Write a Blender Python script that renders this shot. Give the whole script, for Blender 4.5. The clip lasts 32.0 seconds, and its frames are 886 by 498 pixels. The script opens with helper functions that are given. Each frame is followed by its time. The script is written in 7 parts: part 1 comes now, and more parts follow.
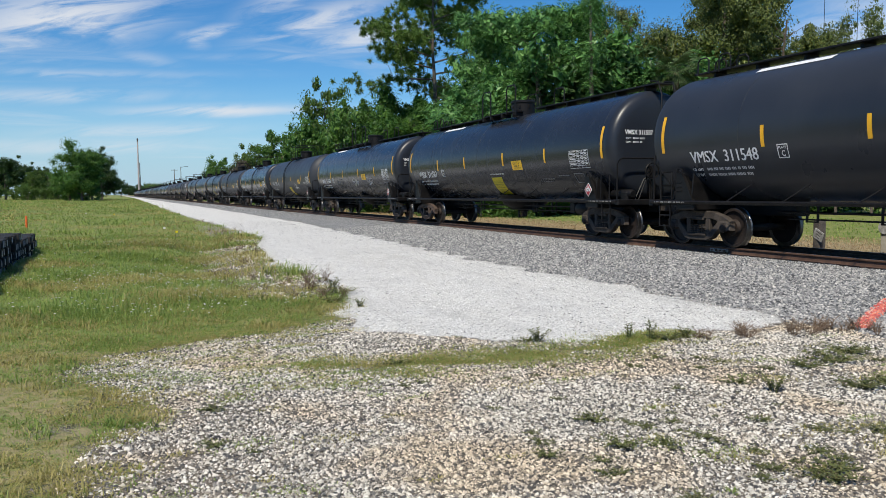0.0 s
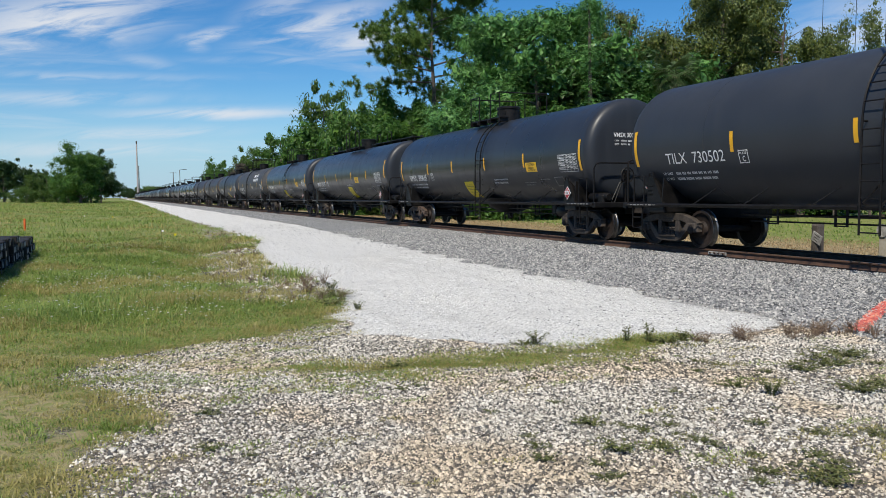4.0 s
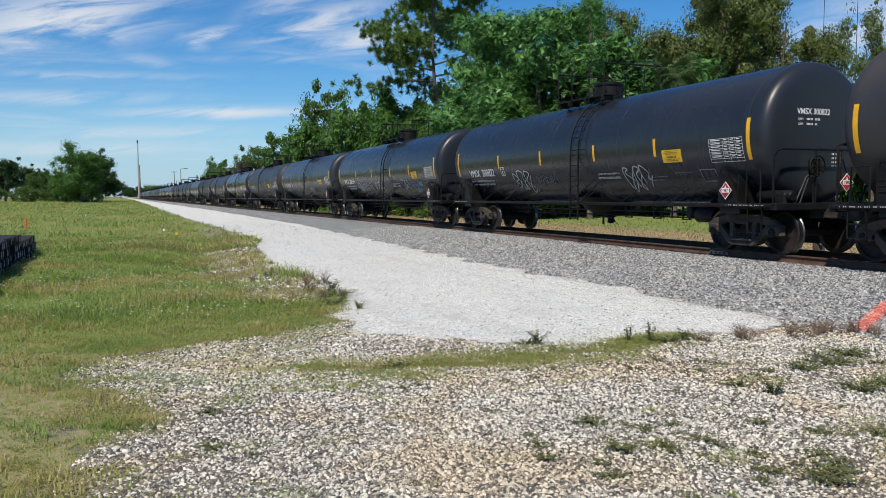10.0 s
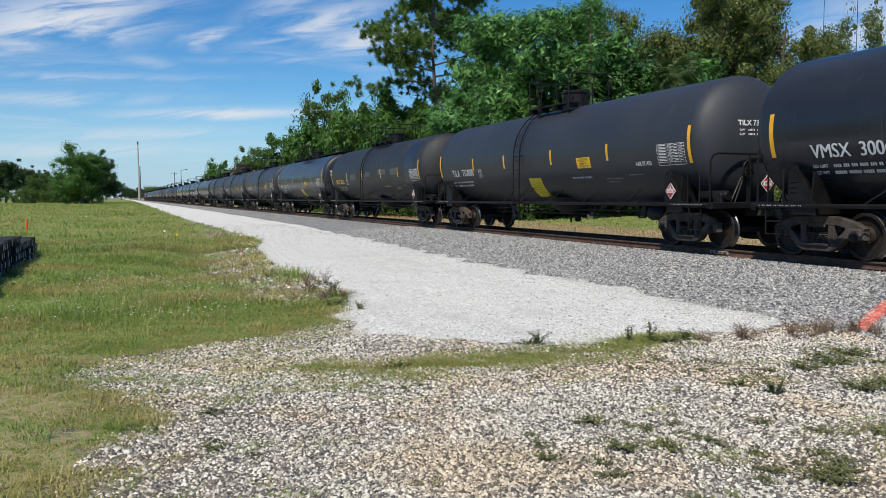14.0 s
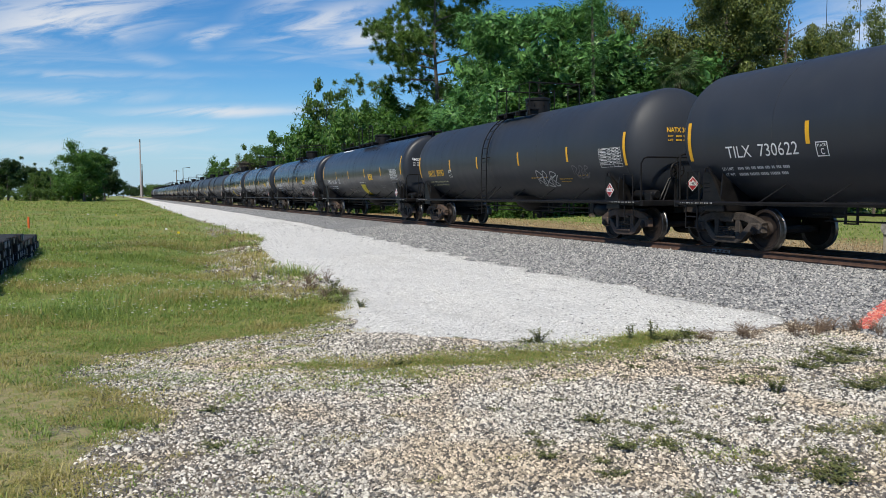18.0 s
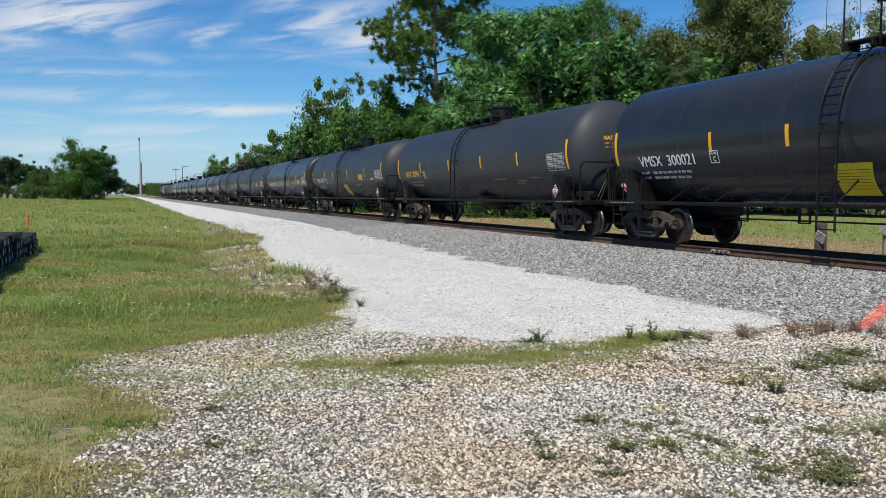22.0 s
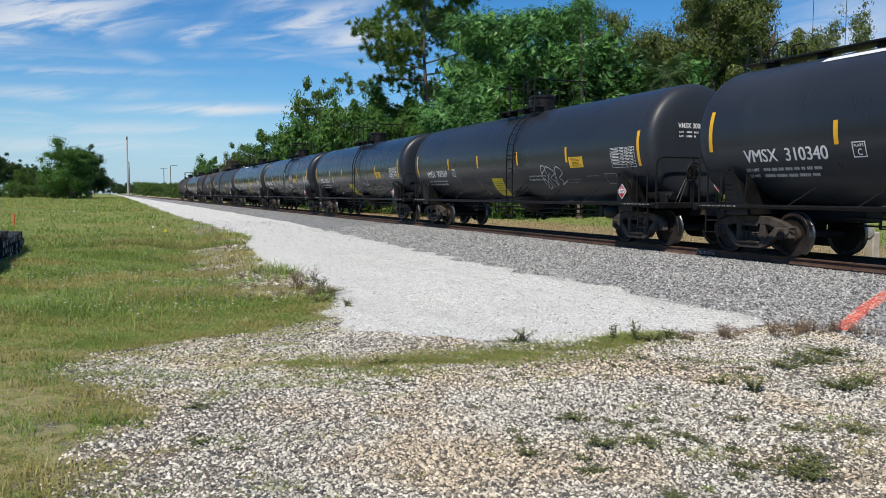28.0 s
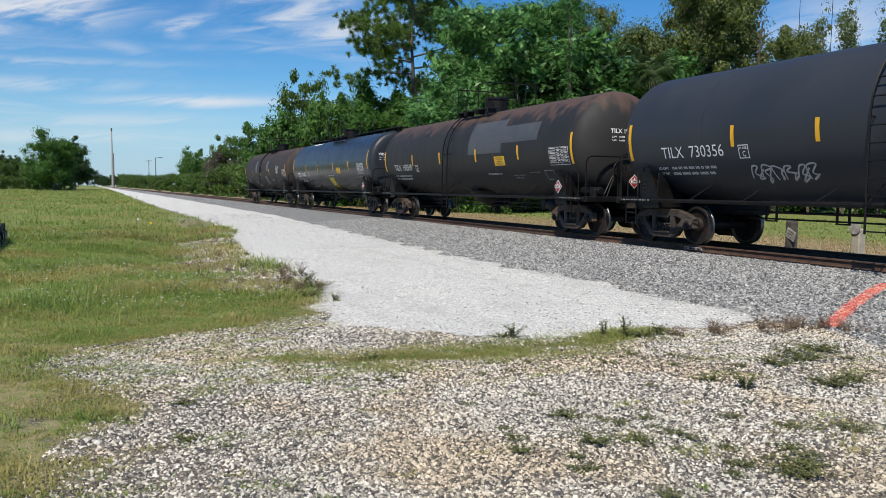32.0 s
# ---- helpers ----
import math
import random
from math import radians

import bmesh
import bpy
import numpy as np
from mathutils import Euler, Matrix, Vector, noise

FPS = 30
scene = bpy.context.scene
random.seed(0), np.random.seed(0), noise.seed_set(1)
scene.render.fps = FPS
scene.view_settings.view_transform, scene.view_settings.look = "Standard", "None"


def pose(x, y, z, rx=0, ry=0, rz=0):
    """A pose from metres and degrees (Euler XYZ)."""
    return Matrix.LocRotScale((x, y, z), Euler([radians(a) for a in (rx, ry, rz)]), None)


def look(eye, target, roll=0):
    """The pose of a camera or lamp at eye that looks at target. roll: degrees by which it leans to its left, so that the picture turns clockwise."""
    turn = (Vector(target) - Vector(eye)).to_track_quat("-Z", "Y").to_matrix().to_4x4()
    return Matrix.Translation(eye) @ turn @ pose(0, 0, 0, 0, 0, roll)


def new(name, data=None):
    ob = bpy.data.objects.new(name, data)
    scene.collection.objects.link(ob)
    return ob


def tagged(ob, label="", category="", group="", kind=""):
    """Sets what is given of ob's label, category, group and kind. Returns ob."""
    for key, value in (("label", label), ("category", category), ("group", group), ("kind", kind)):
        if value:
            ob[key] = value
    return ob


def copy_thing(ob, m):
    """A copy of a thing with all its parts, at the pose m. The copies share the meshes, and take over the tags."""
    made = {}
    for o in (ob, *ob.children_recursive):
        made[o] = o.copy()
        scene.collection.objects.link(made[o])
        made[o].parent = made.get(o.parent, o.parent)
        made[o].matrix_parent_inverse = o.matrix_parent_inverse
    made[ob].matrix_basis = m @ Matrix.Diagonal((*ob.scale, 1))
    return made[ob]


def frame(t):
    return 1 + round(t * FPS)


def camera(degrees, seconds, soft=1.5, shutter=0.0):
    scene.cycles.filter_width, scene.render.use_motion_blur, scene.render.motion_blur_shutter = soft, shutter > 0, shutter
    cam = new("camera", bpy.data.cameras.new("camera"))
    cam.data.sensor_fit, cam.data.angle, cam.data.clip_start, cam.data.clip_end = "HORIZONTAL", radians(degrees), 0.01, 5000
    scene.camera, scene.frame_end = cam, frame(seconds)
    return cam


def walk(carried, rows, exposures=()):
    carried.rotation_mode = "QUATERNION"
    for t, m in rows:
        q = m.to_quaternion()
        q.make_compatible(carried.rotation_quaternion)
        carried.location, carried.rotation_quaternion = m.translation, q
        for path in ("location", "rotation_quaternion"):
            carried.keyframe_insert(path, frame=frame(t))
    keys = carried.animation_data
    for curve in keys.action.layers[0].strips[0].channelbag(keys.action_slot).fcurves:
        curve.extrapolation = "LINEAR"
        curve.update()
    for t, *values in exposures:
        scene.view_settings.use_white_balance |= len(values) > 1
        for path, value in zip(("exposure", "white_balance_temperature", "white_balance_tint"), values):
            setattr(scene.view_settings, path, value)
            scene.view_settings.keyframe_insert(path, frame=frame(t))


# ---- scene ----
TRACK = 13.707          # x of the track's centre line
RAIL = 0.319            # height of the rail tops
EYE = 1.6

cam = camera(57.81, 32.0, soft=0.5)
# seconds, yaw, pitch, lean in degrees, and the drift of the eye in metres
PATH = [
    (0, 21.914, -3.991, -0.340, -0.009, -0.010, 0.001),
    (0.5, 21.931, -3.911, -0.315, -0.006, -0.010, -0.001),
    (1, 21.966, -3.867, -0.283, -0.007, -0.011, -0.001),
    (1.5, 21.992, -3.847, -0.258, -0.006, -0.009, -0.001),
    (2, 21.993, -3.836, -0.263, -0.003, -0.005, -0.001),
    (2.5, 21.979, -3.830, -0.270, -0.001, -0.002, 0.000),
    (3, 21.968, -3.814, -0.274, -0.000, -0.005, 0.001),
    (3.5, 21.972, -3.781, -0.300, 0.005, -0.009, 0.001),
    (5.5, 22.041, -3.797, -0.307, 0.012, -0.002, -0.005),
    (6, 22.017, -3.834, -0.361, 0.005, -0.005, -0.000),
    (6.5, 21.981, -3.850, -0.405, 0.002, -0.008, 0.003),
    (7, 21.947, -3.838, -0.414, 0.002, -0.012, 0.002),
    (7.5, 21.931, -3.833, -0.402, 0.003, -0.013, 0.001),
    (8, 21.931, -3.862, -0.409, 0.004, -0.009, 0.003),
    (8.5, 21.931, -3.899, -0.420, 0.003, -0.006, 0.004),
    (9, 21.926, -3.904, -0.395, 0.000, -0.006, 0.003),
    (9.5, 21.924, -3.874, -0.340, -0.001, -0.007, 0.001),
    (10, 21.926, -3.845, -0.299, 0.000, -0.005, 0.001),
    (10.5, 21.941, -3.837, -0.278, 0.002, -0.004, 0.001),
    (11, 21.969, -3.845, -0.251, -0.000, -0.003, 0.001),
    (11.5, 21.987, -3.851, -0.225, -0.003, -0.003, -0.001),
    (12, 21.987, -3.846, -0.241, -0.003, -0.003, -0.002),
    (12.5, 21.969, -3.838, -0.311, -0.001, -0.002, -0.001),
    (13, 21.936, -3.827, -0.377, -0.001, -0.001, -0.001),
    (13.5, 21.909, -3.810, -0.404, -0.004, -0.004, -0.002),
    (14, 21.899, -3.802, -0.424, -0.005, -0.007, -0.002),
    (14.5, 21.889, -3.802, -0.438, -0.006, -0.011, -0.001),
    (16.5, 21.868, -3.918, -0.338, -0.002, -0.006, -0.004),
    (17, 21.825, -3.955, -0.414, 0.005, -0.007, 0.000),
    (17.5, 21.795, -3.958, -0.414, 0.006, -0.004, 0.000),
    (18, 21.771, -3.934, -0.360, 0.006, -0.003, -0.002),
    (18.5, 21.759, -3.916, -0.324, 0.005, -0.003, -0.004),
    (19, 21.764, -3.921, -0.310, 0.003, -0.004, -0.003),
    (19.5, 21.777, -3.939, -0.286, 0.001, -0.004, -0.001),
    (20, 21.780, -3.953, -0.252, 0.000, -0.002, -0.002),
    (20.5, 21.779, -3.962, -0.208, -0.000, -0.001, -0.004),
    (21, 21.785, -3.960, -0.176, -0.002, -0.002, -0.005),
    (21.5, 21.801, -3.954, -0.159, -0.002, -0.001, -0.004),
    (22, 21.830, -3.957, -0.125, 0.000, -0.001, -0.003),
    (22.5, 21.875, -3.964, -0.085, 0.001, -0.001, -0.003),
    (23, 21.929, -3.978, -0.043, -0.002, -0.001, -0.002),
    (23.5, 21.986, -3.991, 0.006, -0.005, -0.004, -0.001),
    (24, 22.036, -3.981, 0.036, -0.005, -0.007, -0.001),
    (24.5, 22.080, -3.929, 0.066, -0.006, -0.008, -0.002),
    (25, 22.114, -3.860, 0.113, -0.009, -0.009, -0.004),
    (25.5, 22.132, -3.795, 0.135, -0.011, -0.009, -0.006),
    (27.5, 22.480, -3.906, 0.052, 0.005, -0.075, 0.000),
    (28, 22.620, -3.933, 0.100, 0.005, -0.079, -0.000),
    (28.5, 22.734, -3.934, 0.144, 0.003, -0.083, -0.000),
    (29, 22.825, -3.926, 0.193, 0.004, -0.085, -0.001),
    (29.5, 22.926, -3.954, 0.219, 0.008, -0.085, -0.002),
    (30, 23.062, -4.044, 0.239, 0.010, -0.084, -0.003),
    (30.5, 23.211, -4.169, 0.289, 0.008, -0.071, -0.003),
    (31, 23.342, -4.270, 0.349, 0.006, -0.046, -0.003),
    (31.5, 23.461, -4.324, 0.404, 0.002, -0.022, -0.001),
    (32, 23.586, -4.344, 0.464, -0.003, -0.000, 0.000),
]

def aim(yaw, pitch, roll, ex, ey, ez):
    a, b = radians(yaw), radians(pitch)
    e = Vector((ex, ey, EYE + ez))
    return look(e, e + Vector((math.sin(a) * math.cos(b), math.cos(a) * math.cos(b), math.sin(b))), roll)


walk(cam, [(row[0], aim(*row[1:])) for row in PATH])

# ---- light ----
SUN_DIR = Vector((-0.50, -0.52, 0.92)).normalized()
sun = new("sun", bpy.data.lights.new("sun", "SUN"))
sun.data.energy, sun.data.angle, sun.data.color = 5.0, radians(0.55), (1.0, 0.935, 0.80)
sun.matrix_world = look((0, 0, 40), Vector((0, 0, 40)) - SUN_DIR)
scene.view_settings.exposure = -0.12

world = bpy.data.worlds.new("sky")
scene.world = world
world.use_nodes = True


def build_sky():
    nt = world.node_tree
    N, L = nt.nodes, nt.links
    N.clear()
    out = N.new("ShaderNodeOutputWorld")
    bg = N.new("ShaderNodeBackground")
    sky = N.new("ShaderNodeTexSky")
    sky.sky_type, sky.sun_disc = "NISHITA", False
    sky.sun_elevation = math.asin(SUN_DIR.z)
    sky.sun_rotation = math.atan2(SUN_DIR.x, SUN_DIR.y)
    sky.air_density, sky.dust_density, sky.ozone_density = 1.0, 0.0, 4.0
    co = N.new("ShaderNodeTexCoord")
    # cirrus: noise on a plane overhead, stretched along the wind
    sep = N.new("ShaderNodeSeparateXYZ")
    L.new(co.outputs["Generated"], sep.inputs[0])
    zz = math_node(nt, "MAXIMUM", sep.outputs[2], 0.0)
    zz = math_node(nt, "ADD", zz, 0.17)
    px = math_node(nt, "DIVIDE", sep.outputs[0], zz)
    py = math_node(nt, "DIVIDE", sep.outputs[1], zz)
    comb = N.new("ShaderNodeCombineXYZ")
    L.new(px, comb.inputs[0])
    L.new(py, comb.inputs[1])
    mp = N.new("ShaderNodeMapping")
    mp.inputs["Rotation"].default_value = (0, 0, radians(-14))
    mp.inputs["Scale"].default_value = (0.42, 1.15, 1)
    mp.inputs["Location"].default_value = (1.7, 0.6, 0)
    L.new(comb.outputs[0], mp.inputs[0])
    n1 = N.new("ShaderNodeTexNoise")
    n1.inputs["Scale"].default_value, n1.inputs["Detail"].default_value = 1.5, 9
    n1.inputs["Roughness"].default_value, n1.inputs["Distortion"].default_value = 0.58, 0.7
    L.new(mp.outputs[0], n1.inputs["Vector"])
    n2 = N.new("ShaderNodeTexNoise")
    n2.inputs["Scale"].default_value, n2.inputs["Detail"].default_value = 0.55, 3
    L.new(mp.outputs[0], n2.inputs["Vector"])
    s = math_node(nt, "MULTIPLY", n1.outputs["Fac"], n2.outputs["Fac"])
    ramp = N.new("ShaderNodeMapRange")
    ramp.interpolation_type = "SMOOTHSTEP"
    ramp.inputs[1].default_value, ramp.inputs[2].default_value = 0.27, 0.46
    ramp.inputs[4].default_value = 0.55
    L.new(s, ramp.inputs[0])
    # single wisps: compass bearing, height, half length and half width in degrees, tilt, density
    deg = 180 / math.pi
    az = math_node(nt, "MULTIPLY", math_node(nt, "ARCTAN2", sep.outputs[0], sep.outputs[1]), deg)
    el = math_node(nt, "MULTIPLY", math_node(nt, "ARCSINE", sep.outputs[2]), deg)
    flow = N.new("ShaderNodeCombineXYZ")
    L.new(math_node(nt, "MULTIPLY", az, 0.16), flow.inputs[0])
    L.new(math_node(nt, "SUBTRACT", math_node(nt, "MULTIPLY", el, 0.8), math_node(nt, "MULTIPLY", az, 0.16)), flow.inputs[1])
    n3 = N.new("ShaderNodeTexNoise")
    n3.inputs["Scale"].default_value, n3.inputs["Detail"].default_value = 1.0, 8
    n3.inputs["Roughness"].default_value, n3.inputs["Distortion"].default_value = 0.6, 0.9
    L.new(flow.outputs[0], n3.inputs["Vector"])
    warp = math_node(nt, "MULTIPLY", math_node(nt, "SUBTRACT", n3.outputs["Fac"], 0.5), 2.6)
    wisps = [
        (-3.4, 11.4, 6.5, 1.7, 14, 0.95), (-0.6, 12.6, 3.6, 0.8, 22, 0.9), (-4.5, 9.4, 3.4, 1.0, 10, 0.35), (-10.5, 12.5, 5.0, 2.2, 10, 0.5),
        (5.9, 10.8, 1.7, 0.34, 15, 0.9), (4.9, 10.3, 0.9, 0.42, -20, 0.55), (13.4, 12.0, 4.4, 0.9, 17, 0.8), (16.4, 10.9, 3.8, 0.9, 5, 0.8), (10.8, 13.2, 3.0, 0.9, 25, 0.45),
        (6.8, 5.75, 6.0, 0.34, 2, 0.85), (-2.5, 7.8, 8.0, 0.28, 2, 0.35), (-3.5, 6.4, 7.0, 0.42, 2, 0.45), (1.5, 4.3, 5.0, 0.40, 3, 0.6), (-2.0, 3.2, 9.0, 0.5, 1, 0.45), (1.9, 9.0, 1.7, 0.4, -5, 0.35), (11.0, 9.4, 6.0, 0.25, 2, 0.3),
        (49.0, 10.5, 4.5, 2.4, 10, 0.6), (42.0, 8.5, 3.0, 0.8, 15, 0.3)]
    total = ramp.outputs[0]
    for wa, we, ha, he, tilt, dense in wisps:
        c, q = math.cos(radians(tilt)), math.sin(radians(tilt))
        da, de = math_node(nt, "SUBTRACT", az, wa), math_node(nt, "SUBTRACT", math_node(nt, "ADD", el, math_node(nt, "MULTIPLY", warp, he)), we)
        u = math_node(nt, "DIVIDE", math_node(nt, "ADD", math_node(nt, "MULTIPLY", da, c), math_node(nt, "MULTIPLY", de, q)), ha)
        v = math_node(nt, "DIVIDE", math_node(nt, "SUBTRACT", math_node(nt, "MULTIPLY", de, c), math_node(nt, "MULTIPLY", da, q)), he)
        r2 = math_node(nt, "ADD", math_node(nt, "MULTIPLY", u, u), math_node(nt, "MULTIPLY", v, v))
        g = math_node(nt, "MULTIPLY", math_node(nt, "EXPONENT", math_node(nt, "MULTIPLY", r2, -1.0)), dense)
        g = math_node(nt, "MULTIPLY", g, step(nt, n3.outputs["Fac"], 0.28, 0.62))
        total = math_node(nt, "MAXIMUM", total, g)
    mixn = N.new("ShaderNodeMix")
    mixn.data_type = "RGBA"
    L.new(total, mixn.inputs[0])
    hs = N.new("ShaderNodeHueSaturation")
    hs.inputs["Saturation"].default_value = 1.32
    L.new(sky.outputs[0], hs.inputs["Color"])
    tint = N.new("ShaderNodeMix")
    tint.data_type, tint.blend_type = "RGBA", "MULTIPLY"
    tint.inputs[0].default_value = 1.0
    tint.inputs[7].default_value = (0.80, 0.98, 1.10, 1)
    L.new(hs.outputs[0], tint.inputs[6])
    # pale blue haze low over the horizon, all round
    low = N.new("ShaderNodeMapRange")
    low.interpolation_type = "SMOOTHSTEP"
    low.inputs[1].default_value, low.inputs[2].default_value = 0.14, -0.02
    low.inputs[4].default_value = 0.85
    L.new(sep.outputs[2], low.inputs[0])
    haze = N.new("ShaderNodeMix")
    haze.data_type = "RGBA"
    haze.inputs[7].default_value = (3.7, 5.6, 7.7, 1)
    L.new(low.outputs[0], haze.inputs[0])
    L.new(tint.outputs[2], haze.inputs[6])
    L.new(haze.outputs[2], mixn.inputs[6])
    mixn.inputs[7].default_value = (7.5, 7.8, 8.3, 1)
    L.new(mixn.outputs[2], bg.inputs[0])
    bg.inputs[1].default_value = 0.108
    L.new(bg.outputs[0], out.inputs[0])


def math_node(nt, op, a, b=None, c=None):
    n = nt.nodes.new("ShaderNodeMath")
    n.operation = op
    for i, v in enumerate((a, b, c)):
        if v is None:
            continue
        if isinstance(v, (int, float)):
            n.inputs[i].default_value = v
        else:
            nt.links.new(v, n.inputs[i])
    return n.outputs[0]


def step(nt, v, lo, hi):
    n = nt.nodes.new("ShaderNodeMapRange")
    n.interpolation_type = "SMOOTHSTEP"
    n.inputs[1].default_value, n.inputs[2].default_value = lo, hi
    nt.links.new(v, n.inputs[0])
    return n.outputs[0]


build_sky()

# ---- materials ----
def lin(r, g, b):
    """Linear colour from a 0..255 display colour."""
    f = lambda c: c / 12.92 if c <= 0.04045 else ((c + 0.055) / 1.055) ** 2.4
    return tuple(f(v / 255) for v in (r, g, b)) + (1.0,)


def base_mat(name):
    m = bpy.data.materials.new(name)
    m.use_nodes = True
    nt = m.node_tree
    return m, nt, nt.nodes["Principled BSDF"]


def noise_tex(nt, scale, detail=4, rough=0.55, coord="Object", stretch=None, dist=0.0):
    N, L = nt.nodes, nt.links
    co = N.new("ShaderNodeTexCoord")
    n = N.new("ShaderNodeTexNoise")
    n.inputs["Scale"].default_value = scale
    n.inputs["Detail"].default_value = detail
    n.inputs["Roughness"].default_value = rough
    n.inputs["Distortion"].default_value = dist
    src = co.outputs[coord]
    if stretch:
        mp = N.new("ShaderNodeMapping")
        mp.inputs["Scale"].default_value = stretch
        L.new(src, mp.inputs[0])
        src = mp.outputs[0]
    L.new(src, n.inputs["Vector"])
    return n.outputs["Fac"]


def ramp_node(nt, fac, stops, interp="LINEAR"):
    r = nt.nodes.new("ShaderNodeValToRGB")
    r.color_ramp.interpolation = interp
    els = r.color_ramp.elements
    els[0].position, els[0].color = stops[0]
    els[1].position, els[1].color = stops[1]
    for p, c in stops[2:]:
        e = els.new(p)
        e.color = c
    nt.links.new(fac, r.inputs[0])
    return r.outputs[0]


def mix_col(nt, fac, a, b, blend="MIX"):
    n = nt.nodes.new("ShaderNodeMix")
    n.data_type, n.blend_type = "RGBA", blend
    for i, v in ((0, fac), (6, a), (7, b)):
        if isinstance(v, (int, float)):
            n.inputs[i].default_value = v
        elif isinstance(v, tuple):
            n.inputs[i].default_value = v
        else:
            nt.links.new(v, n.inputs[i])
    return n.outputs[2]


def bump(nt, bsdf, height, strength=0.4, dist=0.01):
    b = nt.nodes.new("ShaderNodeBump")
    b.inputs["Strength"].default_value, b.inputs["Distance"].default_value = strength, dist
    nt.links.new(height, b.inputs["Height"])
    nt.links.new(b.outputs[0], bsdf.inputs["Normal"])


def simple(name, a, b, rough=0.6, metal=0.0, scale=6.0, fine=60.0, bumped=0.25, dist=0.004, spec=0.5):
    """Two colours mixed by coarse and fine noise."""
    m, nt, p = base_mat(name)
    n1, n2 = noise_tex(nt, scale, 5), noise_tex(nt, fine, 3)
    f = math_node(nt, "ADD", math_node(nt, "MULTIPLY", n1, 0.65), math_node(nt, "MULTIPLY", n2, 0.35))
    nt.links.new(mix_col(nt, step(nt, f, 0.35, 0.65), a, b), p.inputs["Base Color"])
    r = nt.nodes.new("ShaderNodeMapRange")
    r.inputs[3].default_value, r.inputs[4].default_value = max(0.02, rough - 0.12), min(1, rough + 0.12)
    nt.links.new(n1, r.inputs[0])
    nt.links.new(r.outputs[0], p.inputs["Roughness"])
    p.inputs["Metallic"].default_value = metal
    p.inputs["Specular IOR Level"].default_value = spec
    if bumped:
        bump(nt, p, n2, bumped, dist)
    return m


def tank_paint(name, col, dirt, rough=0.3, dirty=0.35, rust=0.0, patch=None, gloss=0.5):
    """Paint with road film low down in streaks, rust from the top and faint panel unevenness."""
    m, nt, p = base_mat(name)
    co = nt.nodes.new("ShaderNodeTexCoord")
    info = nt.nodes.new("ShaderNodeObjectInfo")
    shift = nt.nodes.new("ShaderNodeVectorMath")
    shift.operation = "ADD"
    seed = math_node(nt, "MULTIPLY", info.outputs["Random"], 60.0)
    nt.links.new(co.outputs["Object"], shift.inputs[0])
    nt.links.new(seed, shift.inputs[1])

    def nz(scale, detail, stretch):
        mp = nt.nodes.new("ShaderNodeMapping")
        mp.inputs["Scale"].default_value = stretch
        nt.links.new(shift.outputs[0], mp.inputs[0])
        n = nt.nodes.new("ShaderNodeTexNoise")
        n.inputs["Scale"].default_value, n.inputs["Detail"].default_value = scale, detail
        nt.links.new(mp.outputs[0], n.inputs["Vector"])
        return n.outputs["Fac"]
    big, streak, fine = nz(0.55, 4, (1, 1, 1)), nz(3.0, 5, (1, 1, 0.12)), nz(22, 3, (1, 1, 1))
    f = math_node(nt, "MULTIPLY", step(nt, big, 0.35, 0.75), dirty)
    f = math_node(nt, "ADD", f, math_node(nt, "MULTIPLY", step(nt, streak, 0.52, 0.8), dirty * 0.8))
    c = mix_col(nt, f, col, dirt)
    if rust:
        z = nt.nodes.new("ShaderNodeSeparateXYZ")
        nt.links.new(co.outputs["Object"], z.inputs[0])
        h = math_node(nt, "ADD", z.outputs[2], math_node(nt, "MULTIPLY", streak, 1.6))
        c = mix_col(nt, math_node(nt, "MULTIPLY", step(nt, h, 4.15, 4.7), rust), c, lin(86, 66, 56))
    if patch:
        c = mix_col(nt, step(nt, nz(0.8, 2, (1, 1, 1)), 0.60, 0.615), c, patch)
    nt.links.new(c, p.inputs["Base Color"])
    r = math_node(nt, "ADD", math_node(nt, "MULTIPLY", streak, 0.16), rough - 0.06)
    # the ends are dustier than the barrel
    along = nt.nodes.new("ShaderNodeSeparateXYZ")
    nt.links.new(co.outputs["Object"], along.inputs[0])
    ends = math_node(nt, "MULTIPLY", step(nt, math_node(nt, "ABSOLUTE", along.outputs[1]), 7.3, 8.1), 0.13)
    r = math_node(nt, "ADD", r, ends)
    nt.links.new(math_node(nt, "ADD", r, math_node(nt, "MULTIPLY", f, 0.22)), p.inputs["Roughness"])
    p.inputs["Specular IOR Level"].default_value = gloss
    hgt = math_node(nt, "ADD", big, math_node(nt, "MULTIPLY", fine, 0.04))
    bump(nt, p, hgt, 0.10, 0.05)
    return m


M_GLOSS = tank_paint("glossy_black_paint", (0.0180, 0.0212, 0.0285, 1), (0.038, 0.042, 0.050, 1), 0.21, 0.22, gloss=0.38)
M_SATIN = tank_paint("satin_black_paint", (0.0225, 0.0260, 0.0335, 1), (0.046, 0.050, 0.058, 1), 0.27, 0.27, gloss=0.38)
M_MATTE = tank_paint("matte_charcoal_paint", (0.0290, 0.0328, 0.0405, 1), (0.052, 0.0565, 0.066, 1), 0.40, 0.30, gloss=0.36)
M_BROWNBLACK = tank_paint("faded_brown_black_paint", (0.026, 0.023, 0.0235, 1), (0.058, 0.050, 0.048, 1), 0.45, 0.40, gloss=0.7)
